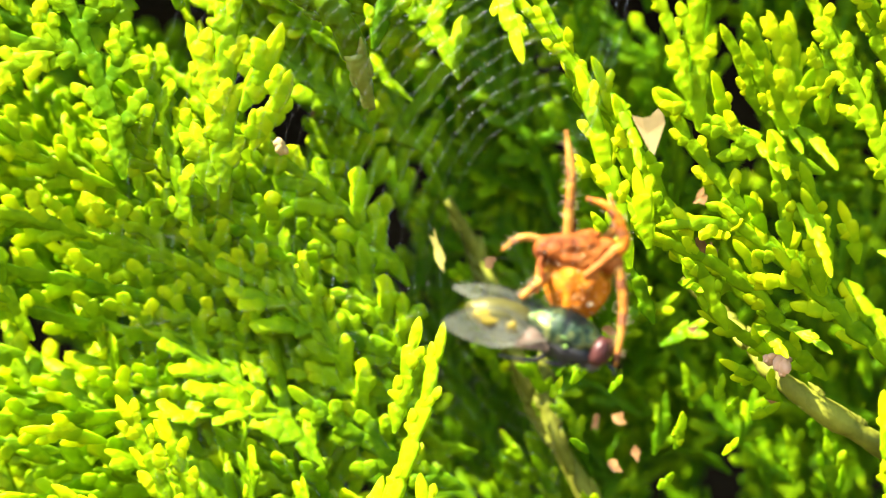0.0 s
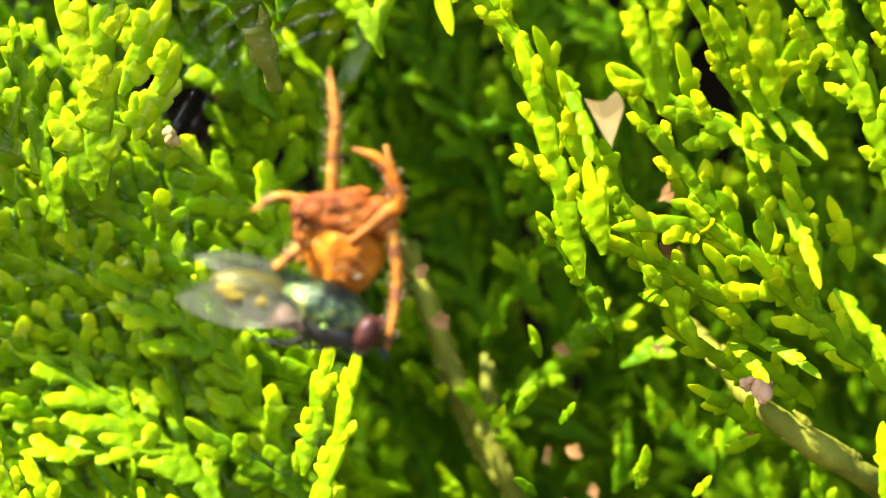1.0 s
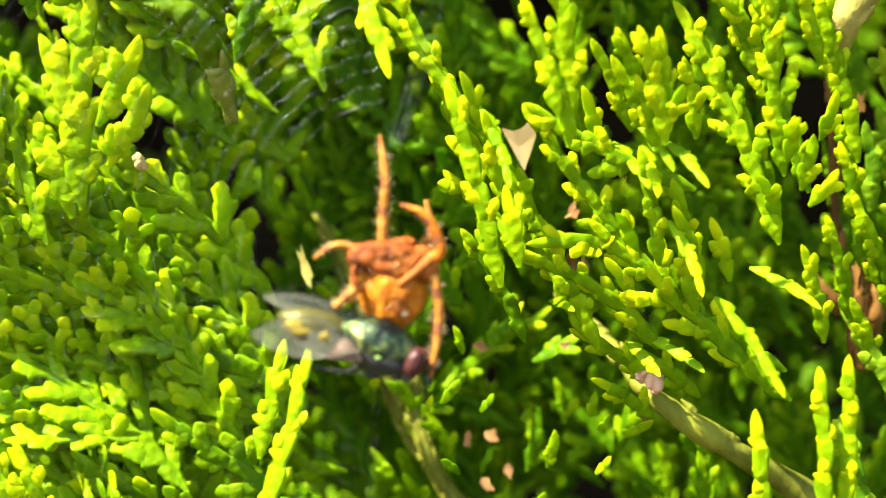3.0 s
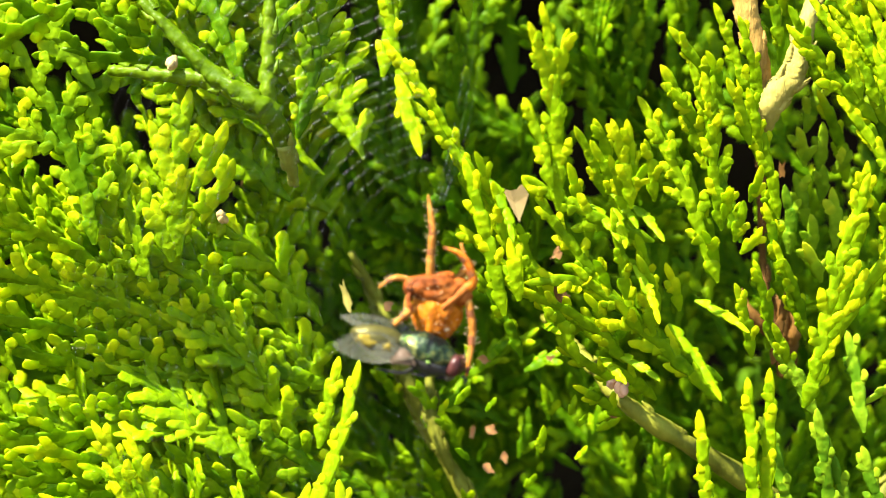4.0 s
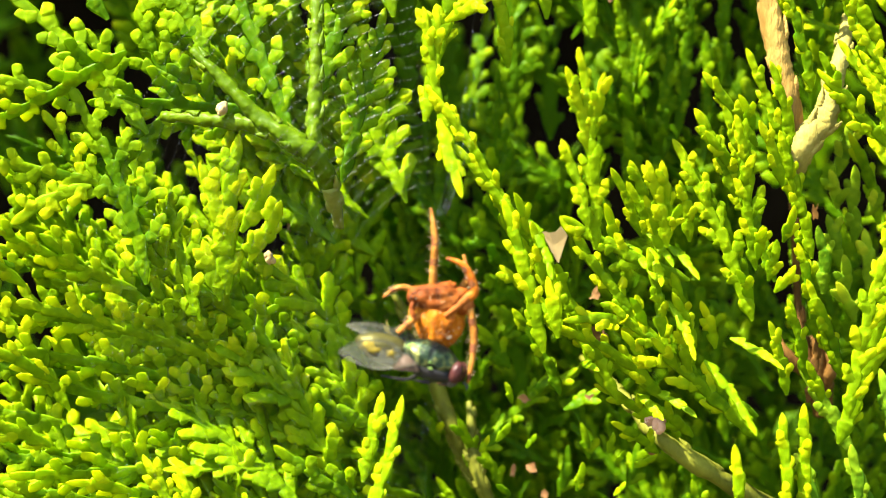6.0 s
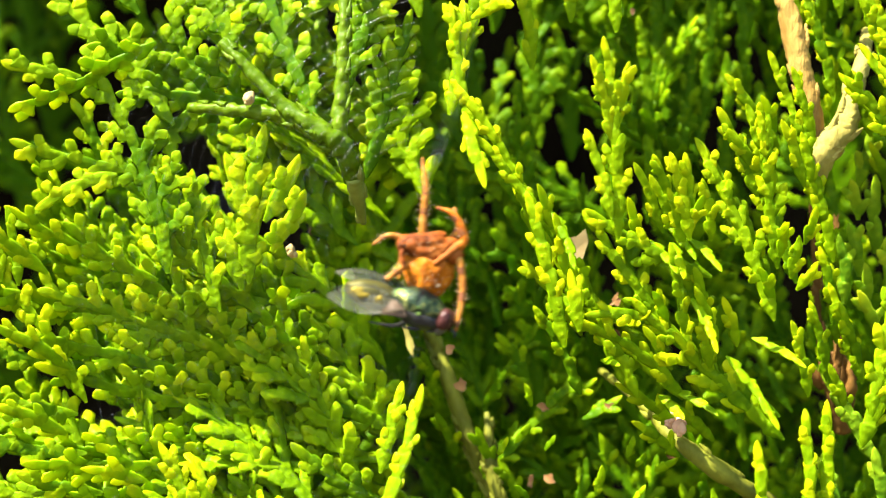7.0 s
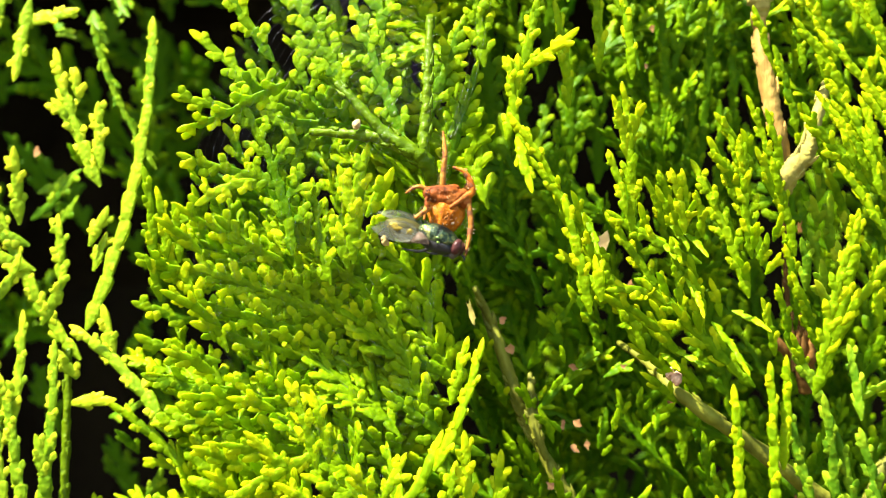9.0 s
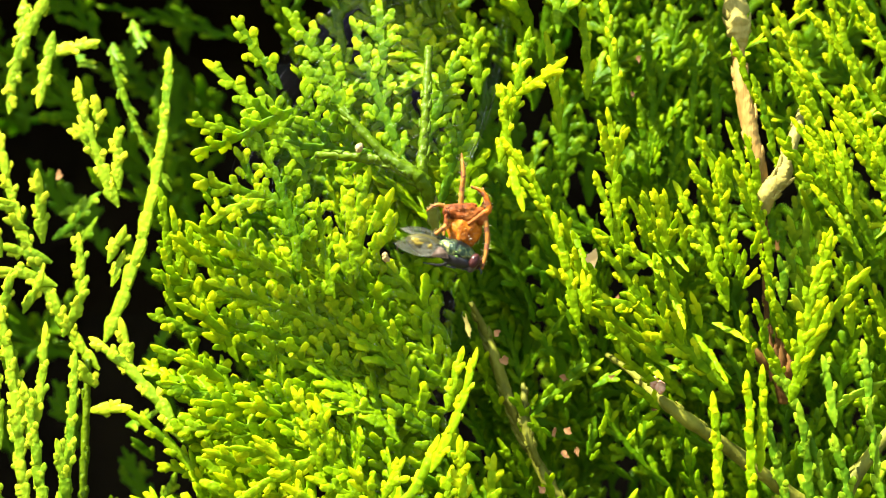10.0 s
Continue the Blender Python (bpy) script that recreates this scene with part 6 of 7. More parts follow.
flake('dry_scrap', 'small rust-brown dry scrap among the leaves', 'leaf', (4.0, 16.5, -14.6), (0.7, 1.1), (10, 0, 30), RUST, 22)
flake('dry_scrap', 'small rust-brown dry scrap among the leaves', 'leaf', (5.6, 16.5, -14.3), (1.3, 1.0), (10, 30, 0), RUST, 23)
flake('dry_scrap', 'small rust-brown dry scrap among the leaves', 'leaf', (10.7, 14.0, -8.0), (1.2, 0.8), (10, 10, 15), RUST, 24)
flake('dry_scrap', 'small rust-brown dry scrap among the leaves', 'leaf', (-2.1, 14.0, -6.4), (1.4, 1.2), (10, 0, 30), RUST, 25)
flake('dry_scrap', 'small rust-brown dry scrap among the leaves', 'leaf', (-3.2, 12.0, -3.4), (0.9, 1.0), (10, 30, 0), RUST, 26)
flake('dry_scrap', 'small rust-brown dry scrap among the leaves', 'leaf', (2.8, 15.0, -21.5), (1.2, 0.9), (10, 40, 15), RUST, 27)
flake('dry_scrap', 'small rust-brown dry scrap among the leaves', 'leaf', (5.0, 15.0, -8.2), (1.3, 0.8), (10, 10, 30), RUST, 28)
flake('dry_scrap', 'small rust-brown dry scrap among the leaves', 'leaf', (6.8, 16.5, -16.6), (0.7, 1.3), (10, 0, 0), RUST, 29)
flake('dry_scale', 'curled brown dry scale on old wood', 'leaf', (28.6, 11.0, 5.4), (0.9, 1.9), (5, 0, -18), RUST, 50)
flake('dry_scale', 'curled brown dry scale on old wood', 'leaf', (28.7, 8.0, -22.7), (0.7, 2.6), (5, 5, -6), BROWN_SCALE, 51)
flake('dry_scale', 'curled brown dry scale on old wood', 'leaf', (29.5, 11.0, 7.9), (0.7, 1.6), (5, 8, 6), BROWN_SCALE, 52)
flake('dry_scale', 'curled brown dry scale on old wood', 'leaf', (10.8, 9.0, -2.5), (0.8, 1.6), (5, -25, 18), BROWN_SCALE, 53)
flake('dry_scale', 'curled brown dry scale on old wood', 'leaf', (15.3, 9.0, -12.2), (0.5, 1.2), (5, -40, -18), BROWN_SCALE, 54)
flake('dry_scale', 'curled brown dry scale on old wood', 'leaf', (-59.9, 20.0, 16.0), (0.9, 1.3), (5, 0, -6), RUST, 55)
flake('dry_scale', 'curled brown dry scale on old wood', 'leaf', (12.8, 12.0, 31.0), (0.9, 1.0), (5, 0, 6), RUST, 56)
flake('dry_scale', 'curled brown dry scale on old wood', 'leaf', (12.2, 12.0, 26.5), (0.6, 0.7), (5, 0, 18), RUST, 57)
flake('dry_scale', 'curled brown dry scale on old wood', 'leaf', (5.3, 14.0, -17.4), (1.2, 0.9), (5, 30, -6), RUST, 59)
spray((28.8, 11.0, -8.2), (29.4, 9.0, -0.5), 0.98, 10, 0.03, (0.3, 0.6), gap=5.0, width=0.75, sub=False, angle=20, label='withered brown sprig with pointed dry scales', mat=BROWN_SCALE)


# ---- spider, fly and web ----
def spotted_material(name, dark, mid, pale, scale, rough, metal=0.0, spec=0.3, relief=0.8, stops=(0.36, 0.52, 0.68)):
    """A skin with three tones in blotches and fine grain."""
    m, t, b = material(name)
    blotch, grain = noise_of(t, scale, 3.0), noise_of(t, scale * 5, 3.0)
    f = sums(t, "ADD", sums(t, "MULTIPLY", blotch, 0.7), sums(t, "MULTIPLY", grain, 0.3))
    t.links.new(ramp(t, f, *zip(stops, (dark, mid, pale))), b.inputs["Base Color"])
    b.inputs["Roughness"].default_value, b.inputs["Metallic"].default_value = rough, metal
    b.inputs["Specular IOR Level"].default_value = spec
    bump(t, b, grain, relief, 0.0003)
    return m


SPIDER = spotted_material("orange spider body", (0.18, 0.040, 0.002), (0.42, 0.125, 0.004), (0.53, 0.24, 0.02), 620, 0.5, spec=0.12, relief=0.5, stops=(0.36, 0.52, 0.66))
SPIDER_BACK = spotted_material("brown spider head shield", (0.07, 0.016, 0.003), (0.24, 0.060, 0.007), (0.38, 0.13, 0.022), 420, 0.6, spec=0.12, relief=0.6)
SPIDER_DARK = plain_material("dark brown shield patch", (0.035, 0.010, 0.002), (0.12, 0.032, 0.005), 700, 0.6, spec=0.2)
LEG_DARK = plain_material("dark brown leg band", (0.08, 0.024, 0.006), (0.22, 0.07, 0.016), 800, 0.6, spec=0.25)
LEG_LIGHT = spotted_material("translucent tan leg", (0.20, 0.070, 0.007), (0.34, 0.135, 0.018), (0.46, 0.25, 0.055), 700, 0.5, spec=0.12, relief=0.4)
LEG_ORANGE = spotted_material("orange upper leg", (0.24, 0.052, 0.003), (0.40, 0.115, 0.006), (0.51, 0.21, 0.022), 600, 0.5, spec=0.12, relief=0.4)
BRISTLE = plain_material("pale bristle", (0.40, 0.25, 0.11), (0.62, 0.46, 0.26), 900, 0.5)
# the gold stop here and FLY_GLINT below paint glints as fixed colour
FLY_GREEN = spotted_material("metallic green fly", (0.006, 0.008, 0.007), (0.022, 0.045, 0.018), (0.30, 0.30, 0.07), 420, 0.42, 0.6, 0.4, 0.6, (0.44, 0.54, 0.64))
FLY_GLINT = spotted_material("green and gold fly glint", (0.05, 0.13, 0.04), (0.22, 0.34, 0.06), (0.62, 0.52, 0.10), 700, 0.35, 0.6, 0.4, 0.5)
FLY_DARK = plain_material("black fly bristle skin", (0.008, 0.008, 0.008), (0.030, 0.028, 0.025), 600, 0.5, 0.0, 0.5, spec=0.3)
FLY_OLIVE = plain_material("olive fly hind body", (0.014, 0.014, 0.006), (0.10, 0.09, 0.02), 420, 0.45, 0.3, 0.5, spec=0.2)
FLY_GOLD = plain_material("golden fly hind body", (0.05, 0.042, 0.006), (0.30, 0.22, 0.025), 420, 0.4, 0.2, 0.4)
FLY_EYE = plain_material("dark red fly eye", (0.03, 0.010, 0.008), (0.075, 0.024, 0.02), 1500, 0.3, 0.0, 0.5, 0.00008)
FLY_FACE = plain_material("silvery fly face", (0.03, 0.026, 0.025), (0.16, 0.14, 0.13), 900, 0.4)
WING_ROOT = plain_material("pale brown wing scale", (0.05, 0.032, 0.02), (0.125, 0.085, 0.055), 500, 0.6, spec=0.15)


def wing_material():
    m, t, b = material("smoky fly wing")
    b.inputs["Base Color"].default_value = (0.12, 0.12, 0.075, 1)
    b.inputs["Roughness"].default_value = 0.4
    b.inputs["Specular IOR Level"].default_value = 0.35
    clear = t.nodes.new("ShaderNodeBsdfTransparent")
    clear.inputs[0].default_value = (0.72, 0.73, 0.56, 1)
    mix = t.nodes.new("ShaderNodeMixShader")
    t.links.new(ramp(t, noise_of(t, 600.0), (0.3, (0.30,) * 3), (0.7, (0.55,) * 3)), mix.inputs[0])
    t.links.new(clear.outputs[0], mix.inputs[1])
    t.links.new(b.outputs[0], mix.inputs[2])
    t.links.new(mix.outputs[0], t.nodes["Material Output"].inputs[0])
    return m


WING = wing_material()


def silk_material(name, thin, thick):
    m, t, b = material(name)
    b.inputs["Base Color"].default_value = (0.95, 0.95, 0.92, 1)
    b.inputs["Metallic"].default_value, b.inputs["Roughness"].default_value = 1.0, 0.4
    clear = t.nodes.new("ShaderNodeBsdfTransparent")
    mix = t.nodes.new("ShaderNodeMixShader")
    t.links.new(ramp(t, noise_of(t, 450.0, 2.0), (0.4, (thin,) * 3), (0.7, (thick,) * 3)), mix.inputs[0])
    t.links.new(clear.outputs[0], mix.inputs[1])
    t.links.new(b.outputs[0], mix.inputs[2])
    t.links.new(mix.outputs[0], t.nodes["Material Output"].inputs[0])
    return m


SILK = silk_material("spider silk", 0.05, 0.2)
TWINE = silk_material("twisted spider silk", 0.03, 0.2)


def lump(bm, place, size, turn=(0, 0, 0), subdiv=3, warp=None, uneven=0.0):
    """An ellipsoid of a body, warped by a function of its unit point."""
    geo = bmesh.ops.create_icosphere(bm, subdivisions=subdiv, radius=1.0)
    m = Matrix.Translation([c * MM for c in place]) @ Euler([radians(a) for a in turn]).to_matrix().to_4x4()
    for v in geo["verts"]:
        c = v.co.copy()
        k = 1 + uneven * noise.noise(c * 2.5 + Vector(place))
        if warp:
            c = Vector(warp(c))
        v.co = m @ Vector((c.x * size[0] * k * MM, c.y * size[1] * k * MM, c.z * size[2] * k * MM))


def limb(parent, pts, radii, bands, seed, spines=True, mat=None):
    """A leg as one part, thicker at its joints, with darker bands and pale bristles as its own pieces."""
    p = Pile()
    tube(p, pts, radii, np.random.default_rng(seed), 12, 0.04)
    leg = p.out("leg", mat or LEG_LIGHT, parent)
    pts = np.array(pts, float)
    seglen = np.r_[0, np.cumsum(np.linalg.norm(np.diff(pts, axis=0), axis=1))]
    total = seglen[-1]

    def along(f):
        s = f * total
        return np.array([np.interp(s, seglen, pts[:, k]) for k in range(3)]), float(np.interp(f, np.linspace(0, 1, len(radii)), radii))

    for a, b in bands:
        q = Pile()
        fs = np.linspace(a, b, 6)
        tube(q, [along(f)[0] for f in fs], [along(f)[1] * 1.05 for f in fs], np.random.default_rng(seed + 5), 12, 0.03)
        tagged(q.out("leg_band", LEG_DARK, leg), "darker brown band")
    if spines:
        rng = np.random.default_rng(seed + 9)
        q = Pile()
        for f in np.linspace(0.08, 0.92, 34):
            c, r = along(f)
            d = unit(np.array([rng.choice((-1, 1)) * 1.0, rng.uniform(-0.8, 0.4), rng.uniform(-0.2, 0.7)]))
            tube(q, [c + d * r * 0.8, c + d * (r + 0.14), c + d * (r + rng.uniform(0.18, 0.42))], [0.017, 0.013, 0.005], None, 4)
        tagged(q.out("bristles", BRISTLE, leg), "short pale bristles")
    return leg


def fuzz(owner, c, size, seed, count, reach=(0.16, 0.34)):
    """Fine hairs that stand off a rounded body."""
    rng = np.random.default_rng(seed)
    p = Pile()
    for _ in range(count):
        w = unit(rng.normal(size=3) - np.array([0, 0.6, 0]))
        q = np.array(c) + w * np.array(size) * 0.95
        e = unit(w + rng.normal(size=3) * 0.35 - np.array([0, 0, 0.3]))
        tube(p, [q, q + e * 0.12, q + e * rng.uniform(*reach)], [0.013, 0.010, 0.003], None, 4)
    tagged(p.out("hairs", BRISTLE, owner), "fine pale hairs")


def spider():
    top = tagged(new("spider"), "orange-brown garden spider with banded legs holding a fly", "spider")
    # hind body: broad shoulders above, narrowing to a blunt end below
    bm = bmesh.new()
    lump(bm, (-0.2, 0.35, -1.1), (1.95, 1.5, 1.9), (0, 6, 0), 5, lambda c: (c.x * (0.92 + 0.24 * c.z) * (1 + 0.10 * c.z * c.z), c.y * (1 + 0.15 * c.z), c.z), 0.14)
    hind = part("abdomen", bm, SPIDER, top, "plump orange hind body")
    fuzz(hind, (-0.2, 0.35, -1.1), (1.9, 1.5, 1.85), 31, 170)
    # head shield: a pear lying on its side, its narrow eye end towards the fly's tail
    bm = bmesh.new()
    lump(bm, (-0.45, -0.2, 0.95), (2.05, 1.3, 1.08), (0, 6, 0), 5, lambda c: (c.x, c.y * (1 - 0.30 * math.exp(-((c.x - 0.15) ** 2 + (c.z + 0.1) ** 2) * 5)), c.z * (1 + 0.16 * c.x)), 0.12)
    shield = part("head_shield", bm, SPIDER_BACK, top, "brown head shield with fine hairs")
    fuzz(shield, (-0.55, -0.2, 0.95), (1.85, 1.2, 1.0), 32, 130)
    # dark patches: stripes of the shield, and shade painted into its hollow
    for x, z, w, h, turn in ((-0.35, 0.85, 0.55, 0.42, 12), (0.35, 0.72, 0.5, 0.22, 20), (-0.95, 0.55, 0.42, 0.16, -10)):
        bm = bmesh.new()
        lump(bm, (x, -0.98 + 0.30 * x * x - (0.05 if x < -0.5 else -0.12), z), (w, 0.16, h), (0, turn, 0), 3, None, 0.3)
        part("shield_patch", bm, SPIDER_DARK, shield, "dark brown patch that deepens the shield's hollow")
    bm = bmesh.new()
    lump(bm, (-1.95, -0.5, 1.1), (0.62, 0.62, 0.72), (0, 15, 0), 4, None, 0.15)
    part("head", bm, SPIDER_BACK, top)
    for x, z in ((-2.1, 1.25), (-1.9, 1.3), (-2.2, 0.95), (-1.95, 0.9)):
        bm = bmesh.new()
        lump(bm, (x, -1.06, z), (0.08, 0.08, 0.08), subdiv=2)
        part("eye", bm, FLY_DARK, shield, "tiny black eye")
    # pale flecks across the hind body, which also paint its whitish highlights
    rng = np.random.default_rng(41)
    for k in range(16):
        x, z = rng.uniform(-1.35, 0.85), rng.uniform(-2.3, 0.1)
        u, v = (x + 0.2) / 1.95, (z + 1.1) / 1.9
        if u * u + v * v > 0.8:
            continue
        bm = bmesh.new()
        lump(bm, (x, 0.35 - 1.5 * math.sqrt(1 - u * u - v * v) * (1 + 0.15 * v) + 0.03, z), (rng.uniform(0.10, 0.24), 0.07, rng.uniform(0.05, 0.11)), (0, rng.uniform(-40, 40), 0), 2, None, 0.4)
        part("marking", bm, BRISTLE if k % 3 == 0 else LEG_LIGHT, hind, "pale fleck")
    for s in (0, 1):
        p = Pile()
        tube(p, [(-2.0, -0.8, 0.75 - 0.3 * s), (-2.2, -1.15, 0.2 - 0.3 * s), (-1.85, -1.25, -0.45 - 0.25 * s)], [0.15, 0.14, 0.08], np.random.default_rng(3), 8, 0.05)
        p.out("feeler", SPIDER_BACK, top)
    # shoulders, from which the legs on the far side of the body rise
    for place, size in (((1.2, -0.1, 1.15), (0.9, 0.75, 0.55)), ((0.2, 0.0, 1.75), (0.95, 0.7, 0.42)), ((1.7, -0.2, 0.5), (0.7, 0.6, 0.8))):
        bm = bmesh.new()
        lump(bm, place, size, (0, -8, 0), 3, None, 0.2)
        part("leg_base", bm, SPIDER_BACK, top, "stout orange leg base")
    limb(top, [(-0.62, -0.2, 1.7), (-0.60, -0.45, 3.2), (-0.48, -0.55, 5.0), (-0.62, -0.5, 6.4), (-0.80, -0.45, 7.6)], [0.30, 0.30, 0.27, 0.27, 0.24, 0.16, 0.08], ((0.28, 0.36), (0.52, 0.66), (0.90, 0.98)), 11)
    limb(top, [(1.3, -0.2, 1.0), (2.1, -0.5, 1.05), (2.45, -0.6, 1.55), (2.05, -0.7, 2.75), (1.35, -0.7, 3.5), (0.35, -0.6, 3.85)], [0.42, 0.39, 0.33, 0.31, 0.26, 0.20, 0.11], ((0.36, 0.46), (0.62, 0.70), (0.93, 0.99)), 12, True, LEG_ORANGE)
    limb(top, [(-2.1, -0.3, 1.5), (-2.9, -0.6, 1.72), (-3.6, -0.7, 1.5), (-4.3, -0.7, 0.95)], [0.28, 0.23, 0.19, 0.14, 0.08], ((0.55, 0.72),), 13)
    limb(top, [(-1.7, -0.6, -0.4), (-2.4, -0.9, -0.95), (-3.2, -1.0, -1.65)], [0.30, 0.26, 0.2], ((0.5, 0.65),), 14)
    limb(top, [(1.7, -0.2, 0.8), (2.15, -0.4, -0.2), (2.4, -0.5, -1.7), (2.3, -0.7, -3.4), (1.95, -0.9, -5.3)], [0.33, 0.32, 0.27, 0.27, 0.24, 0.18, 0.12], ((0.24, 0.32), (0.54, 0.64), (0.88, 0.96)), 15)
    limb(top, [(2.3, -0.35, 1.3), (1.5, -0.75, 0.6), (0.8, -0.95, 0.0), (0.2, -1.02, -0.45)], [0.34, 0.30, 0.24, 0.16], (), 16, False, SPIDER_BACK)
    limb(top, [(0.9, 0.6, 1.2), (1.9, 1.2, 2.4), (1.6, 1.4, 4.2)], [0.32, 0.28, 0.12], ((0.4, 0.5),), 17, False)
    limb(top, [(-1.4, 0.6, 1.2), (-2.2, 1.2, 0.2), (-2.4, 0.9, -1.4)], [0.3, 0.26, 0.12], ((0.4, 0.5),), 18, False)
    return top


def wing(parent, name, root, way, length, width, sag, seed):
    """A thin veined wing in the plane that faces the front."""
    d = Vector(way).normalized()
    s = Vector((-d.z, 0, d.x))
    rows = []
    bm = bmesh.new()
    for i in range(13):
        u = i / 12
        half = width * (math.sin(math.pi * min(1.0, 0.10 + 0.90 * u)) ** 0.6) * (0.35 + 0.65 * min(1, u * 2.2)) if u < 1 else 0.12
        c = Vector(root) + d * (length * u)
        rows.append([bm.verts.new((c + s * (half * (j / 3 - 1) * (1.15 if j < 3 else 0.85)) + Vector((0, sag * math.sin(u * 3) + 0.12 * (j % 2) - 0.05 * j, 0))) * MM) for j in range(7)])
    for a, b in zip(rows, rows[1:]):
        for j in range(6):
            bm.faces.new((a[j], a[j + 1], b[j + 1], b[j]))
    w = part(name, bm, WING, parent, "smoky transparent wing")
    for k, f in enumerate((-0.95, -0.55, -0.1, 0.35, 0.75)):
        p = Pile()
        pts = [Vector(root) + d * (length * u) + s * (width * f * math.sin(math.pi * (0.12 + 0.8 * u)) ** 0.7) + Vector((0, sag * math.sin(u * 3) - 0.16, 0)) for u in np.linspace(0.03, 0.92 - 0.05 * k, 6)]
        tube(p, [tuple(q) for q in pts], [0.035, 0.02, 0.012], None, 5)
        p.out("vein", FLY_DARK, w)
    return w


def fly():
    top = tagged(new("fly"), "dead metallic green blowfly with smoky wings held by the spider", "fly")
    tilt = (0, 20, 0)
    bm = bmesh.new()
    lump(bm, (-0.75, -0.9, -3.55), (2.25, 1.4, 1.3), tilt, 4, lambda c: (c.x, c.y, c.z * (1 - 0.12 * c.x)), 0.08)
    thorax = part("thorax", bm, FLY_GREEN, top, "metallic green thorax with painted gold glints")
    # flat lumps that imitate glints on the thorax
    for x, y, z, w, h in ((-2.0, -1.72, -2.75, 0.42, 0.36), (-1.25, -2.0, -3.0, 0.34, 0.30), (-0.5, -2.02, -3.25, 0.46, 0.24), (0.15, -1.85, -3.6, 0.34, 0.20), (-0.75, -2.2, -3.75, 0.2, 0.14), (-0.75, -2.1, -4.2, 0.2, 0.12)):
        bm = bmesh.new()
        lump(bm, (x, y + 0.02, z), (w, 0.16, h), (0, 24, 0), 3, None, 0.5)
        part("thorax_plate", bm, FLY_GLINT, thorax, "painted green and gold glint")
    bm = bmesh.new()
    lump(bm, (-0.7, -0.95, -4.3), (1.9, 1.2, 0.88), tilt, 3, None, 0.15)
    part("breast", bm, FLY_DARK, top, "black bristly underside")
    bm = bmesh.new()
    lump(bm, (-4.3, -0.6, -2.75), (2.1, 1.25, 1.15), tilt, 4, lambda c: (c.x, c.y, c.z * (1 + 0.2 * c.x)), 0.06)
    hind = part("abdomen", bm, FLY_OLIVE, top, "dark olive hind body")
    for k, x in enumerate((-4.95, -3.6)):
        bm = bmesh.new()
        lump(bm, (x, -1.55, -2.85 - 0.3 * k), (0.95 - 0.4 * k, 0.42, 0.52 - 0.1 * k), tilt, 3, None, 0.35)
        part("band", bm, FLY_GOLD, hind, "golden-yellow gleaming patch")
    bm = bmesh.new()
    lump(bm, (0.85, -0.85, -4.75), (0.60, 0.85, 0.90), (0, 22, 0), 4, None, 0.08)
    head = part("head", bm, FLY_FACE, top, "silvery face")
    for x, y, s in ((1.15, -1.45, 1.0), (1.45, -0.35, 0.9)):
        bm = bmesh.new()
        lump(bm, (x - 0.05, y - 0.05, -4.5), (0.56 * s, 0.60 * s, 0.86 * s), (0, 24, 0), 4, lambda c: (c.x * (1 - 0.12 * c.z), c.y, c.z), 0.05)
        part("eye", bm, FLY_EYE, head, "dark red compound eye")
    for k in (0, 1):
        p = Pile()
        tube(p, [(1.6, -1.2 + 0.4 * k, -5.2), (1.9, -1.3 + 0.4 * k, -5.5), (1.85, -1.3 + 0.4 * k, -5.8)], [0.1, 0.09, 0.05], None, 6)
        p.out("antenna", FLY_DARK, head)
    wing(top, "wing", (-1.7, -2.0, -3.7), (-5.8, 0, 0.75), 5.8, 1.15, 0.2, 1)
    wing(top, "wing", (-2.0, -0.6, -2.2), (-5.0, 0, 1.15), 5.1, 0.62, -0.3, 2)
    bm = bmesh.new()
    pts = [Vector(c) * MM for c in ((-3.6, -2.12, -4.25), (-1.5, -2.2, -4.5), (-1.9, -2.2, -3.7), (-2.6, -2.15, -3.1))]
    f = bm.faces.new([bm.verts.new(c) for c in pts])
    g = bmesh.ops.extrude_face_region(bm, geom=[f])
    bmesh.ops.translate(bm, verts=[v for v in g["geom"] if isinstance(v, bmesh.types.BMVert)], vec=(0, 0.12 * MM, 0))
    bmesh.ops.recalc_face_normals(bm, faces=bm.faces)
    bmesh.ops.bevel(bm, geom=bm.edges[:], offset=0.12 * MM, segments=2, affect="EDGES")
    part("wing_scale", bm, WING_ROOT, top, "pale brown scale at the wing root")
    for k, (a, b, c) in enumerate((((-1.6, -0.9, -4.6), (-2.6, -1.2, -5.0), (-4.4, -1.0, -4.75)), ((-0.5, -0.9, -4.9), (-1.0, -1.2, -5.2), (-2.0, -1.1, -5.05)), ((0.2, -0.9, -4.9), (0.5, -1.2, -5.3), (-0.2, -1.1, -5.4)))):
        p = Pile()
        tube(p, [a, b, c], [0.2, 0.15, 0.06], np.random.default_rng(k), 7, 0.1)
        p.out("leg", FLY_DARK, top)
    rng = np.random.default_rng(8)
    p = Pile()
    for k in range(34):
        a, u = rng.uniform(0, math.pi), rng.uniform(-0.9, 0.9)
        q = np.array([-0.75 + 1.9 * u, -0.9 - 1.3 * math.sin(a) * math.sqrt(1 - u * u), -3.45 - 0.55 * u + 1.2 * math.cos(a) * math.sqrt(1 - u * u)])
        w = unit(q - np.array([-0.75, -0.9, -3.45])) + np.array([-0.4, 0, 0.1])
        tube(p, [q, q + w * 0.22, q + w * 0.42], [0.03, 0.022, 0.008], None, 4)
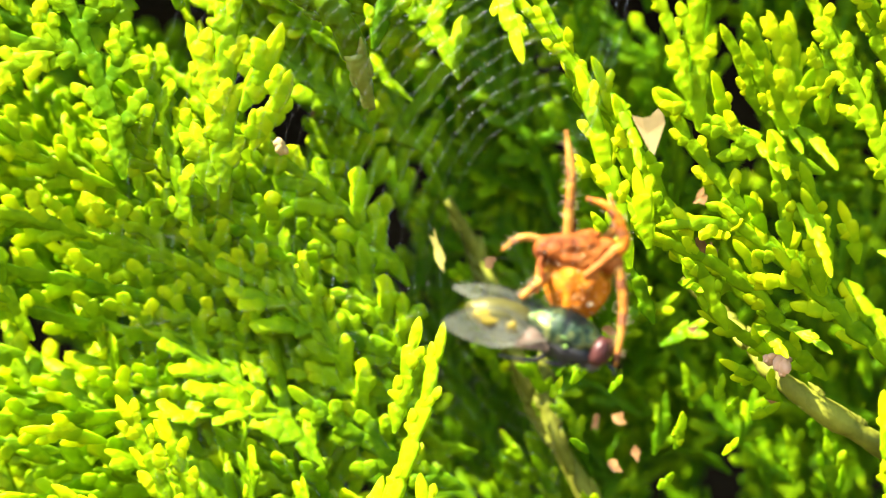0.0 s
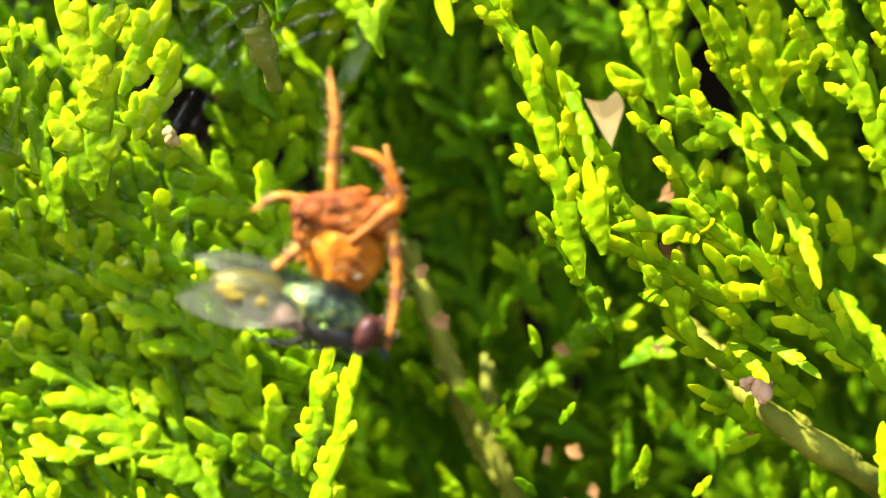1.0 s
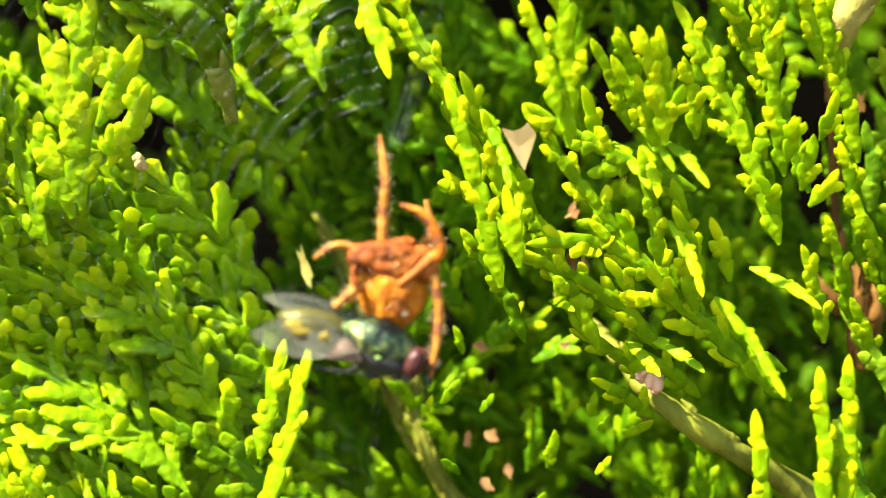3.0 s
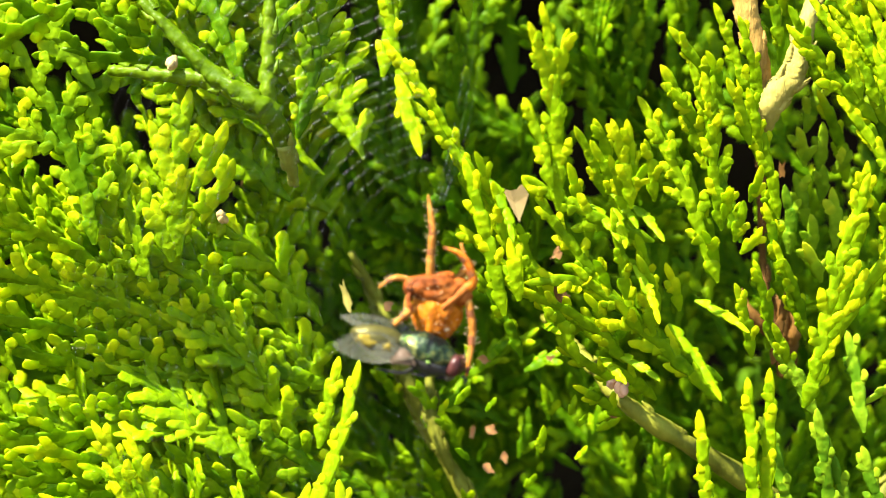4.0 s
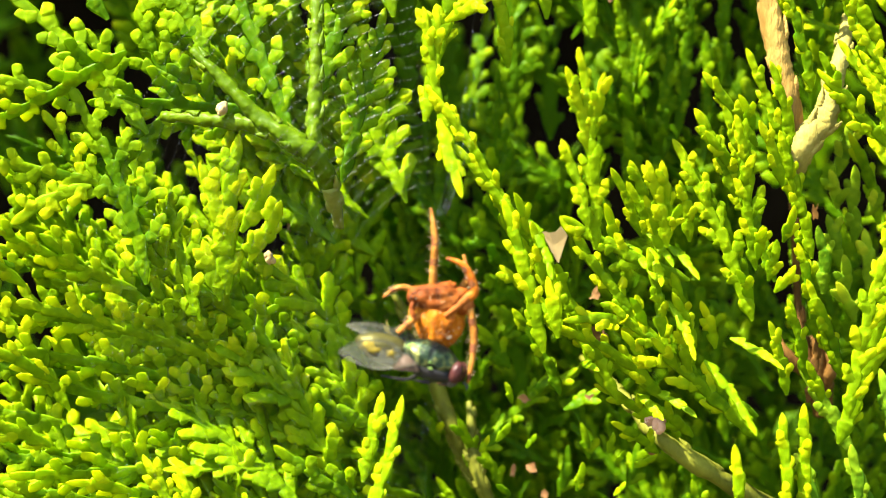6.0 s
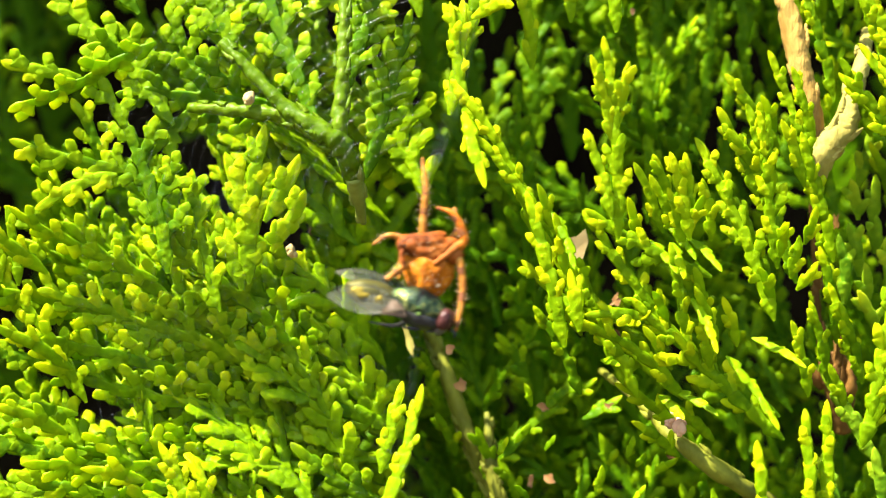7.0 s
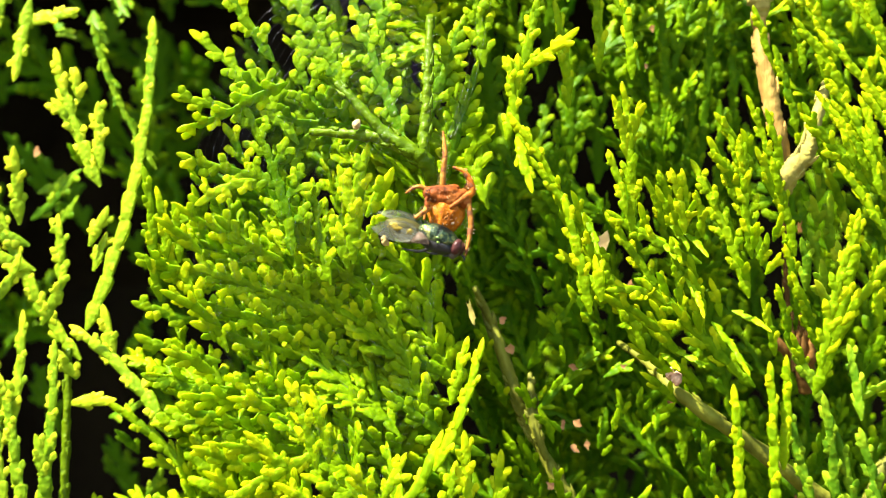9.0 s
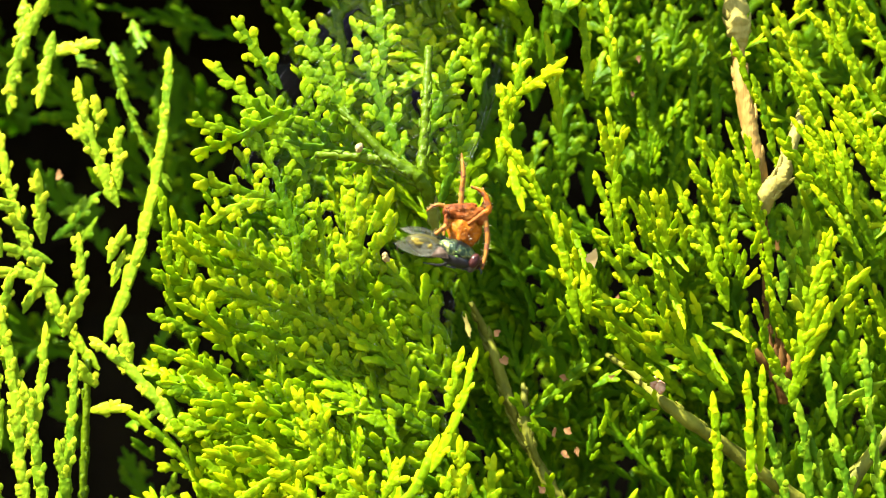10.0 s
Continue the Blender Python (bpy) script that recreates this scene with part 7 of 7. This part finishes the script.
    tagged(p.out("bristles", FLY_DARK, thorax), "short black bristles")
    return top


def web():
    top = tagged(new("spider_web"), "fine pale orb web with ladder-like spiral threads", "web")
    hub = np.array([0.3, 0.9, 0.3])
    rng = np.random.default_rng(4)
    angles = [radians(a + rng.uniform(-1.5, 1.5)) for a in range(96, 270, 9)]

    def at(a, r):
        return hub + np.array([math.cos(a) * r, 0.05 * r, math.sin(a) * r * 1.15])

    for a in angles:
        p = Pile()
        tube(p, [at(a, 1.0), at(a, 14), at(a, 29)], [0.002, 0.002, 0.002], None, 4)
        p.out("radial_thread", SILK, top)
    for k in range(25):
        p = Pile()
        r = 8.2 + 0.78 * k
        pts = []
        for a, b in zip(angles, angles[1:]):
            pts += [at(a, r + rng.uniform(-0.04, 0.04)), at((a + b) / 2, r * 0.992)]
        tube(p, pts, [0.0055, 0.0055], None, 6)
        p.out("spiral_thread", SILK, top)
    for k in range(3):
        p = Pile()
        x = 0.3 * k
        tube(p, [(-0.4 + x, 0.2 - 0.1 * k, 7.0), (0.6 + x * 1.4, 0.4, 10.5), (1.4 + x * 1.7, 0.6, 14.5), (2.6 + x * 2, 0.9, 24)], [0.01, 0.012, 0.008, 0.005], rng, 5, 0.4)
        p.out("bridge_thread", TWINE, top)
    for k in range(2):
        p = Pile()
        tube(p, [(-0.8 + 0.3 * k, 0.6, -5.0), (-1.4 + 0.35 * k, 0.7, -9), (-1.6 + 0.3 * k, 0.9, -22)], [0.012, 0.01, 0.006], rng, 5, 0.4)
        p.out("bridge_thread", TWINE, top)
    return top


SPIDER_THING, FLY_THING, WEB_THING = spider(), fly(), web()

# where the spider hangs as its web swings in the wind
SWING = [
    (0.0, 0.0032, -0.0080, -0.0040, 0.0),
    (0.1, 0.0037, -0.0080, -0.0033, 0.0),
    (0.2, 0.0026, -0.0080, -0.0026, 0.0),
    (0.3, 0.0020, -0.0080, -0.0027, 0.0),
    (0.4, 0.0068, -0.0080, -0.0048, 0.0),
    (0.5, 0.0034, -0.0080, -0.0043, 0.0),
    (0.6, -0.0014, -0.0080, -0.0032, 0.0),
    (0.7, -0.0043, -0.0080, -0.0020, 0.0),
    (0.8, -0.0071, -0.0080, -0.0014, 0.0),
    (0.9, -0.0071, -0.0080, -0.0016, 0.0),
    (1.0, -0.0046, -0.0080, -0.0019, 0.0),
    (1.2, -0.0032, -0.0080, -0.0016, 0.0),
    (1.4, -0.0027, -0.0080, -0.0023, 0.0),
    (1.5, -0.0014, -0.0080, -0.0024, 0.0),
    (1.6, -0.0002, -0.0080, -0.0025, 0.0),
    (1.8, -0.0012, -0.0080, -0.0020, 0.0),
    (2.0, 0.0010, -0.0080, -0.0030, 0.0),
    (2.2, 0.0014, -0.0080, -0.0035, 0.0),
    (2.4, 0.0011, -0.0080, -0.0037, 0.0),
    (2.5, 0.0007, -0.0080, -0.0037, 0.0),
    (2.6, 0.0001, -0.0080, -0.0035, 0.0),
    (2.7, -0.0001, -0.0080, -0.0032, 0.0),
    (3.8, 0.0023, -0.0080, -0.0033, 0.0),
    (3.9, 0.0015, -0.0080, -0.0034, 0.0),
    (4.0, 0.0010, -0.0080, -0.0025, 0.0),
    (4.2, 0.0016, -0.0080, -0.0033, 0.0),
    (4.4, 0.0012, -0.0080, -0.0027, 0.0),
    (4.5, 0.0016, -0.0080, -0.0020, 0.0),
    (4.6, 0.0008, -0.0080, -0.0013, 0.0),
    (4.8, -0.0021, -0.0080, -0.0011, 0.0),
    (5.0, -0.0052, -0.0080, -0.0008, 0.0),
    (5.2, -0.0060, -0.0080, -0.0004, 0.0),
    (5.4, -0.0047, -0.0080, -0.0009, 0.0),
    (5.5, -0.0054, -0.0080, -0.0009, 0.0),
    (5.6, -0.0030, -0.0080, -0.0011, 0.0),
    (5.7, -0.0017, -0.0080, -0.0012, 0.0),
    (6.8, -0.0061, -0.0080, 0.0021, 0.0),
    (6.9, -0.0079, -0.0080, 0.0018, 0.0),
    (7.0, -0.0043, -0.0080, 0.0016, 0.0),
    (7.1, -0.0035, -0.0080, 0.0012, 0.0),
    (7.2, -0.0083, -0.0080, 0.0020, 0.0),
    (7.3, -0.0065, -0.0080, 0.0018, 0.0),
    (7.4, -0.0033, -0.0080, 0.0020, 0.0),
    (7.5, -0.0072, -0.0080, 0.0030, 0.0),
    (7.6, -0.0076, -0.0080, 0.0035, 0.0),
    (7.7, -0.0041, -0.0080, 0.0034, 0.0),
    (7.8, -0.0056, -0.0080, 0.0032, 0.0),
    (7.9, -0.0079, -0.0080, 0.0038, 0.0),
    (8.0, -0.0066, -0.0080, 0.0038, 0.0),
    (8.2, -0.0102, -0.0080, 0.0033, 0.0),
    (8.4, -0.0111, -0.0080, 0.0045, 0.0),
    (8.5, -0.0117, -0.0080, 0.0051, 0.0),
    (8.6, -0.0124, -0.0080, 0.0059, 0.0),
    (8.7, -0.0129, -0.0080, 0.0061, 0.0),
    (8.8, -0.0116, -0.0080, 0.0060, 0.0),
    (8.9, -0.0098, -0.0080, 0.0056, 0.0),
    (9.0, -0.0089, -0.0080, 0.0052, 0.0),
    (9.1, -0.0094, -0.0080, 0.0053, 0.0),
    (9.2, -0.0089, -0.0080, 0.0053, 0.0),
    (9.3, -0.0089, -0.0080, 0.0052, 0.0),
    (9.4, -0.0079, -0.0080, 0.0052, 0.0),
    (9.5, -0.0072, -0.0080, 0.0054, 0.0),
    (9.7, -0.0070, -0.0080, 0.0048, 0.0),
    (9.9, -0.0063, -0.0080, 0.0044, 0.0),
    (10.0, -0.0065, -0.0080, 0.0053, 0.0),
]


def motions():
    rows = [(t, pose(x, y, z, 0, lean, 0)) for t, x, y, z, lean in SWING]
    walk(SPIDER_THING, rows)
    walk(FLY_THING, rows)
    walk(WEB_THING, rows)


motions()
